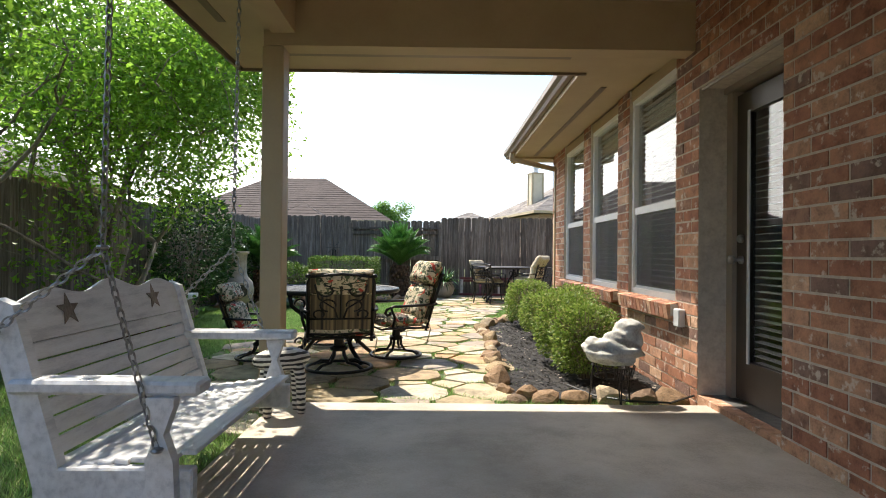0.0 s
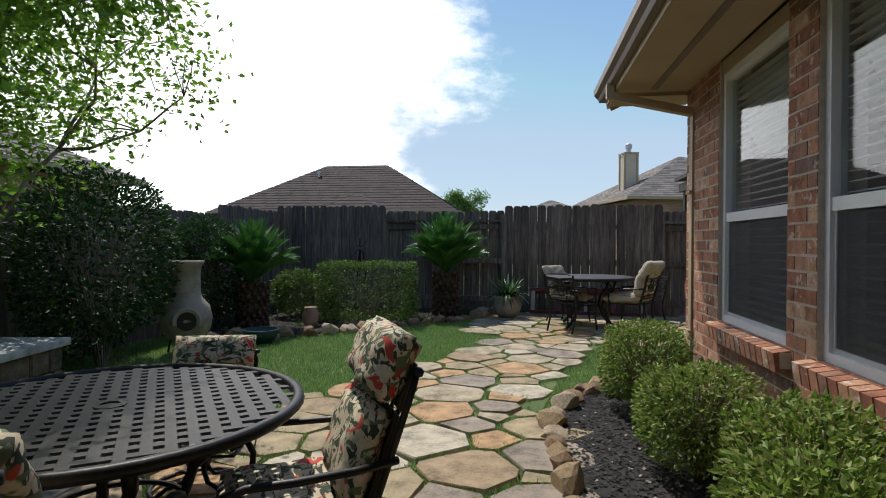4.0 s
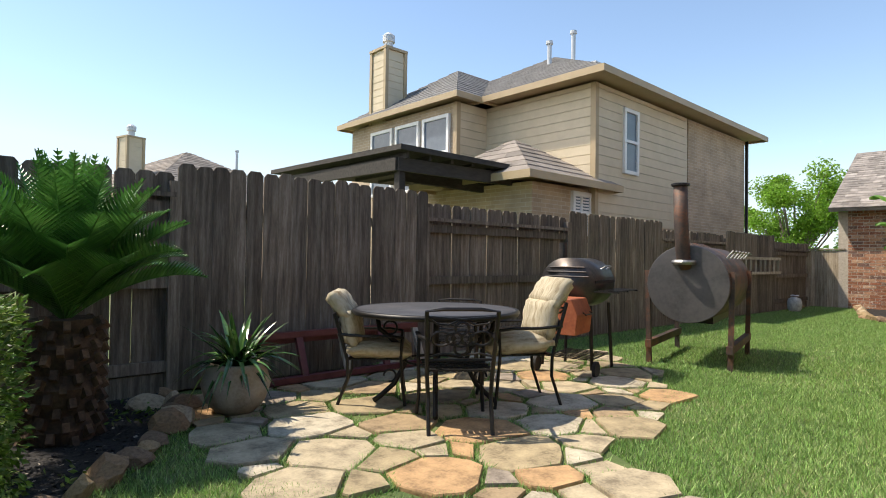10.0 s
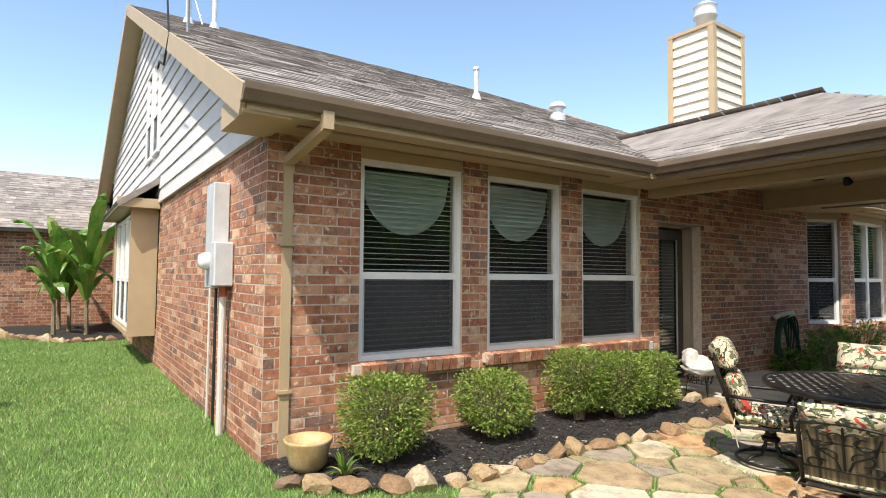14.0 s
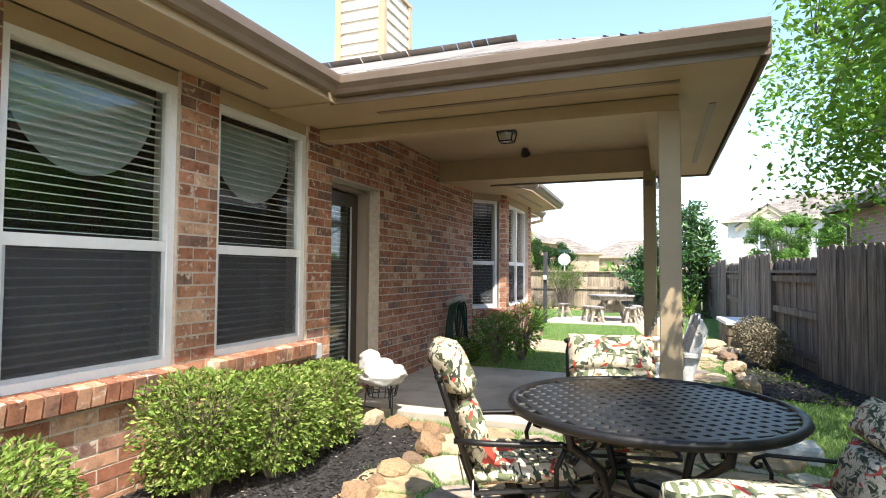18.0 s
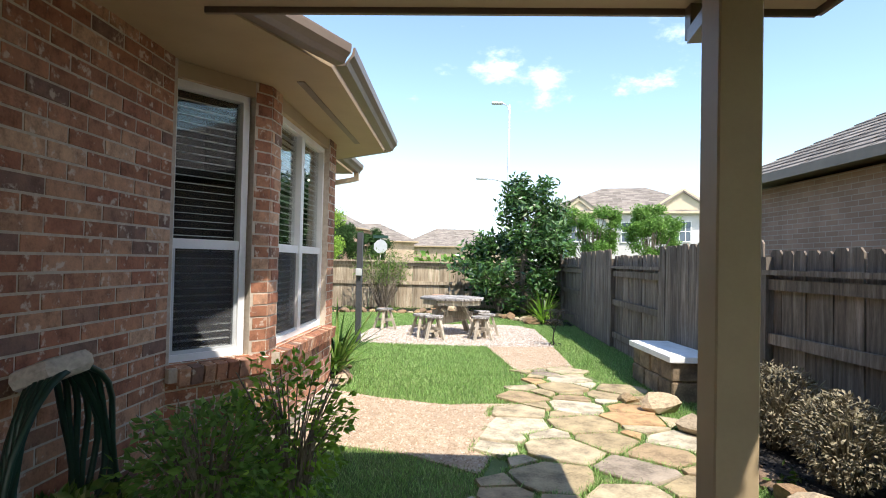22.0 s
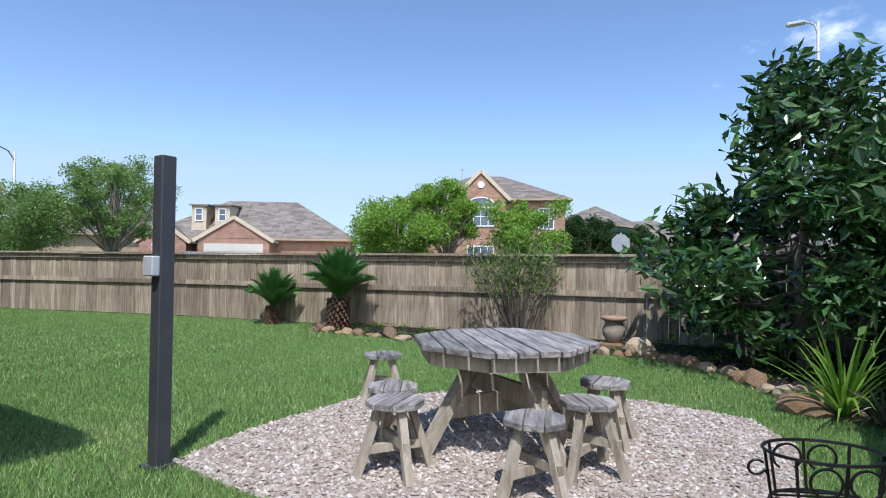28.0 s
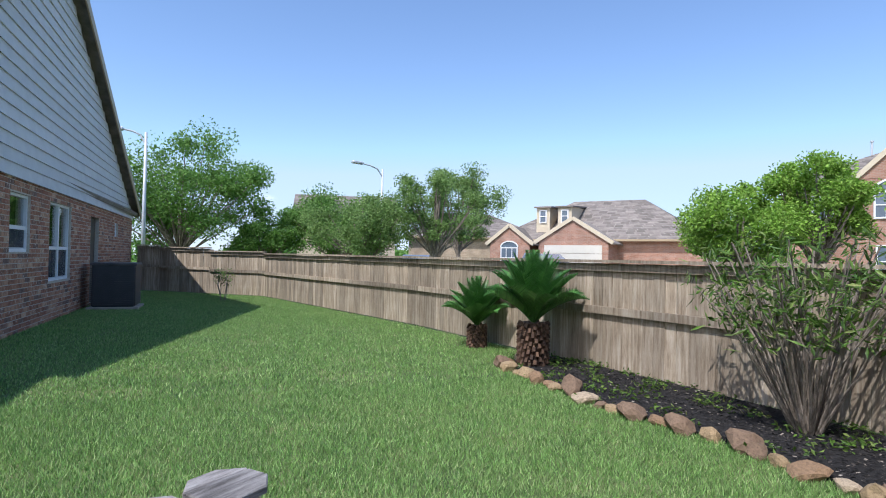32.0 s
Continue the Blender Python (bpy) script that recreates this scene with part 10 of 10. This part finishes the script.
def rocks_along(pts, size, group, label, skip=0.0):
    for (x0, y0), (x1, y1) in zip(pts, pts[1:]):
        ln = math.hypot(x1 - x0, y1 - y0)
        s = 0.0
        while s < ln:
            w = size * rock_gen.uniform(0.7, 1.35)
            if rock_gen.random() >= skip:
                f = (s + w / 2) / ln
                ob = new("border_rock", ROCKS[int(rock_gen.integers(9))])
                h = w * rock_gen.uniform(0.42, 0.75)
                ang = math.degrees(math.atan2(y1 - y0, x1 - x0)) + rock_gen.uniform(-18, 18)
                ob.matrix_world = pose(x0 + (x1 - x0) * f + rock_gen.uniform(-0.02, 0.02), y0 + (y1 - y0) * f + rock_gen.uniform(-0.02, 0.02), h * 0.32, rock_gen.uniform(-14, 14), rock_gen.uniform(-14, 14), ang) @ Matrix.Diagonal((w * 0.56, w * rock_gen.uniform(0.36, 0.5), h * 0.6, 1))
                tagged(ob, label, "rock", group)
            s += w * 0.96


rocks_along([(2.64, 3.72), (1.56, 3.74), (1.40, 4.1), (1.44, 5.0), (1.52, 6.0), (1.50, 7.3), (1.72, 7.9), (2.1, 8.35)], 0.19, "rocks edging the house bed", "rough tan rock edging the mulch bed")
rocks_along([(0.9, 13.2), (0.72, 12.5), (0.2, 11.8), (-0.45, 11.3), (-0.9, 10.7), (-1.6, 10.25), (-2.0, 9.85), (-2.7, 9.75)], 0.24, "rocks edging the palm bed", "rough tan and dark rock edging the palm bed")
rocks_along([(2.2, -2.85), (2.12, -3.05), (2.38, -3.9), (2.72, -4.85)], 0.2, "rocks at the bay corner", "rough tan rock at the bay corner bed")
rocks_along([(6.3, -11.4), (6.15, -10.72), (4.1, -10.72), (3.0, -10.97), (2.1, -10.97), (0.9, -11.12), (0.1, -10.57), (-0.5, -9.47), (-1.2, -9.0)], 0.21, "rocks edging the south bed", "pale rough rock edging the south bed")
rocks_along([(-0.95, 1.4), (-0.95, -1.5), (-1.4, -2.05)], 0.24, "rocks by the west fence", "large brown rock by the west fence", 0.15)
rocks_along([(11.9, 8.5), (11.85, 9.3), (13.4, 10.4), (16.4, 10.95)], 0.24, "rocks by the wing", "pale rock edging the banana bed")
for x, y, s in ((0.52, 12.95, 0.34), (0.75, 12.75, 0.26), (-1.05, -2.25, 0.3), (-0.92, -2.6, 0.2), (-0.75, -9.2, 0.34), (-1.0, -9.6, 0.3), (0.95, -11.3, 0.4), (-1.75, 9.95, 0.2), (15.4, 12.0, 0.3)):
    rocks_along([(x, y), (x + s * 0.8, y + 0.02)], s, "loose rocks", "loose rough rock in the bed")


# ---- grass, gravel, mulch ----
def scatter(poly, density, gen):
    xs, ys = [p[0] for p in poly], [p[1] for p in poly]
    n = int((max(xs) - min(xs)) * (max(ys) - min(ys)) * density)
    x, y = gen.uniform(min(xs), max(xs), n), gen.uniform(min(ys), max(ys), n)
    keep = inside_many(poly, x, y)
    return x[keep], y[keep]


def sheet_of(name, v, nface, mat, label):
    """Many loose triangles from one array of corner points."""
    me = bpy.data.meshes.new(name)
    nv = len(v)
    me.vertices.add(nv)
    me.vertices.foreach_set("co", v.astype(np.float32).ravel())
    me.loops.add(nv)
    me.loops.foreach_set("vertex_index", np.arange(nv, dtype=np.int32))
    me.polygons.add(nface)
    me.polygons.foreach_set("loop_start", np.arange(nface, dtype=np.int32) * 3)
    me.update(calc_edges=True)
    me.materials.append(mat)
    ob = new(name, me)
    return tagged(ob, label, "grass" if "grass" in name else "ground cover", kind="stuff")


def blades(x, y, height, width, gen, z=0.0, lean=0.6):
    n = len(x)
    a, b = gen.uniform(0, 2 * math.pi, n), gen.uniform(0, 2 * math.pi, n)
    h = height * gen.uniform(0.55, 1.3, n)
    w = width * gen.uniform(0.7, 1.3, n) / 2
    q = lean * h * gen.uniform(0.1, 1.0, n)
    base = np.stack([x, y, np.full(n, z)], 1)
    side = np.stack([np.cos(a) * w, np.sin(a) * w, np.zeros(n)], 1)
    tip = base + np.stack([np.cos(b) * q, np.sin(b) * q, h], 1)
    return np.stack([base - side, base + side, tip], 1).reshape(-1, 3)


gg = np.random.default_rng(77)
BARE = [BED_HOUSE, BED_NORTH, BED_CORNER, BED_SOUTH, BED_WEST, BED_WING, FLAG_NORTH, FLAG_SOUTH, GRAVEL_BAY, GRAVEL_STRIP, GRAVEL_TABLE, SLAB]


def lawn(poly, density, height, width):
    x, y = scatter(poly, density, gg)
    keep = np.ones(len(x), bool)
    for b in BARE:
        keep &= ~inside_many(b, x, y)
    patch = np.sin(x * 1.7 + 1.3 * np.sin(y * 1.1)) * np.sin(y * 1.9 + 0.7) + gg.normal(0, 0.55, len(x))
    keep &= patch > -1.15
    return blades(x[keep], y[keep], height, width, gg, 0.0, 1.0)


NEAR_N = [(-3.2, 13.4), (5.0, 13.0), (5.0, 8.3), (2.7, 8.3), (2.7, 3.4), (-0.5, 1.2), (-2.0, 1.2), (-3.2, 7.0)]
FAR_N = [(5.0, 13.0), (16.5, 11.9), (16.5, 8.3), (5.0, 8.3)]
NEAR_S = [(-2.0, 1.2), (2.7, 1.2), (2.7, -0.3), (2.2, -0.8), (2.2, -2.7), (3.0, -3.3), (3.0, -4.7), (5.5, -4.7), (5.5, -12.3), (-1.4, -12.8), (-1.5, -4.0)]
FAR_S = [(5.5, -4.7), (21.0, -4.7), (20.5, -5.6), (17.8, -8.7), (9.9, -10.95), (5.5, -11.8)]
v = np.concatenate([lawn(NEAR_N, 8200, 0.036, 0.0062), lawn(FAR_N, 3600, 0.034, 0.009), lawn(NEAR_S, 8200, 0.036, 0.0062), lawn(FAR_S, 3200, 0.034, 0.010)])
sheet_of("lawn_grass", v, len(v) // 3, GRASS, "short mown green lawn grass with pale worn patches")
# tufts in the joints between the flags
xs, ys = [], []
for p, q in JOINTS:
    ln = math.hypot(q[0] - p[0], q[1] - p[1])
    if gg.random() < 0.66:
        n = int(ln * 620 * gg.random() ** 1.5)
        s = gg.random(n)
        xs.append(p[0] + s * (q[0] - p[0]) + gg.normal(0, 0.018, n))
        ys.append(p[1] + s * (q[1] - p[1]) + gg.normal(0, 0.018, n))
v = blades(np.concatenate(xs), np.concatenate(ys), 0.036, 0.009, gg, 0.005, 1.3)
sheet_of("joint_grass", v, len(v) // 3, GRASS, "grass and clover growing in the flagstone joints")


def pebbles(poly, density, r, gen, z):
    """Loose eight-sided pebbles."""
    x, y = scatter(poly, density, gen)
    n = len(x)
    rr = r * gen.uniform(0.55, 1.3, n)
    a = gen.uniform(0, math.pi, n)
    u = np.stack([np.cos(a) * rr, np.sin(a) * rr, gen.normal(0, 0.2, n) * rr], 1)
    w = np.stack([-np.sin(a) * rr * 0.72, np.cos(a) * rr * 0.72, gen.normal(0, 0.2, n) * rr], 1)
    k = np.stack([gen.normal(0, 0.2, n) * rr, gen.normal(0, 0.2, n) * rr, rr * 0.6], 1)
    c = np.stack([x, y, z + rr * 0.25], 1)
    p = [c + u, c + w, c - u, c - w, c + k, c - k]
    tri = [(0, 1, 4), (1, 2, 4), (2, 3, 4), (3, 0, 4)]
    v = np.stack([np.concatenate([c + u, c + w, c - u, c - w, c + k])], 0)[0]
    f = np.concatenate([np.stack([np.arange(n) + i * n for i in t], 1) for t in tri])
    return v, f


for nm, poly, zz in (("bay", GRAVEL_BAY, 0.012), ("strip", GRAVEL_STRIP, 0.008), ("table", GRAVEL_TABLE, 0.012)):
    v, f = pebbles(poly, 2300 if nm == "table" else 3200, 0.017 if nm == "table" else 0.009, gg, zz)
    tagged(stuff("gravel", v, f, PEBBLE if nm == "table" else PEBBLE_TAN, None, "loose pale pea gravel" if nm == "table" else "fine tan gravel on the path"), category="gravel")


def chips(poly, density, gen, z):
    x, y = scatter(poly, density, gen)
    n = len(x)
    a, ln = gen.uniform(0, 2 * math.pi, n), gen.uniform(0.008, 0.026, n)
    d = np.stack([np.cos(a), np.sin(a), gen.normal(0, 0.2, n)], 1) * ln[:, None]
    s = np.stack([-np.sin(a), np.cos(a), gen.normal(0, 0.25, n)], 1) * (ln * 0.3)[:, None]
    c = np.stack([x, y, np.full(n, z) + gen.uniform(0, 0.008, n)], 1)
    v = np.concatenate([c - d / 2 - s, c + d / 2 - s, c + d / 2 + s, c - d / 2 + s])
    return v, np.stack([np.arange(n), np.arange(n) + n, np.arange(n) + 2 * n, np.arange(n) + 3 * n], 1)


for poly in (BED_HOUSE, BED_NORTH, BED_CORNER, BED_SOUTH, BED_WEST):
    v, f = chips(poly, 2600, gg, 0.031)
    tagged(stuff("mulch_chips", v, f, MULCH_CHIP, None, "loose black mulch chips"), category="mulch")
# low weeds and creepers in the beds
for poly, n in ((BED_SOUTH, 90), (BED_NORTH, 40), (BED_WEST, 30)):
    x, y = scatter(poly, n / 6.0, gg)
    c = np.repeat(np.stack([x, y, np.full(len(x), 0.05)], 1), 16, axis=0)
    c = c + gg.normal(0, 1, c.shape) * np.array([0.06, 0.06, 0.02])
    c[:, 2] = np.abs(c[:, 2] - 0.03) + 0.035
    v, f = leaf_cards(c, 0.05, 0.022, flat=0.5)
    tagged(stuff("weeds", v, f, LEAF_SHRUB, None, "scattered low weeds in the mulch"), category="weeds")
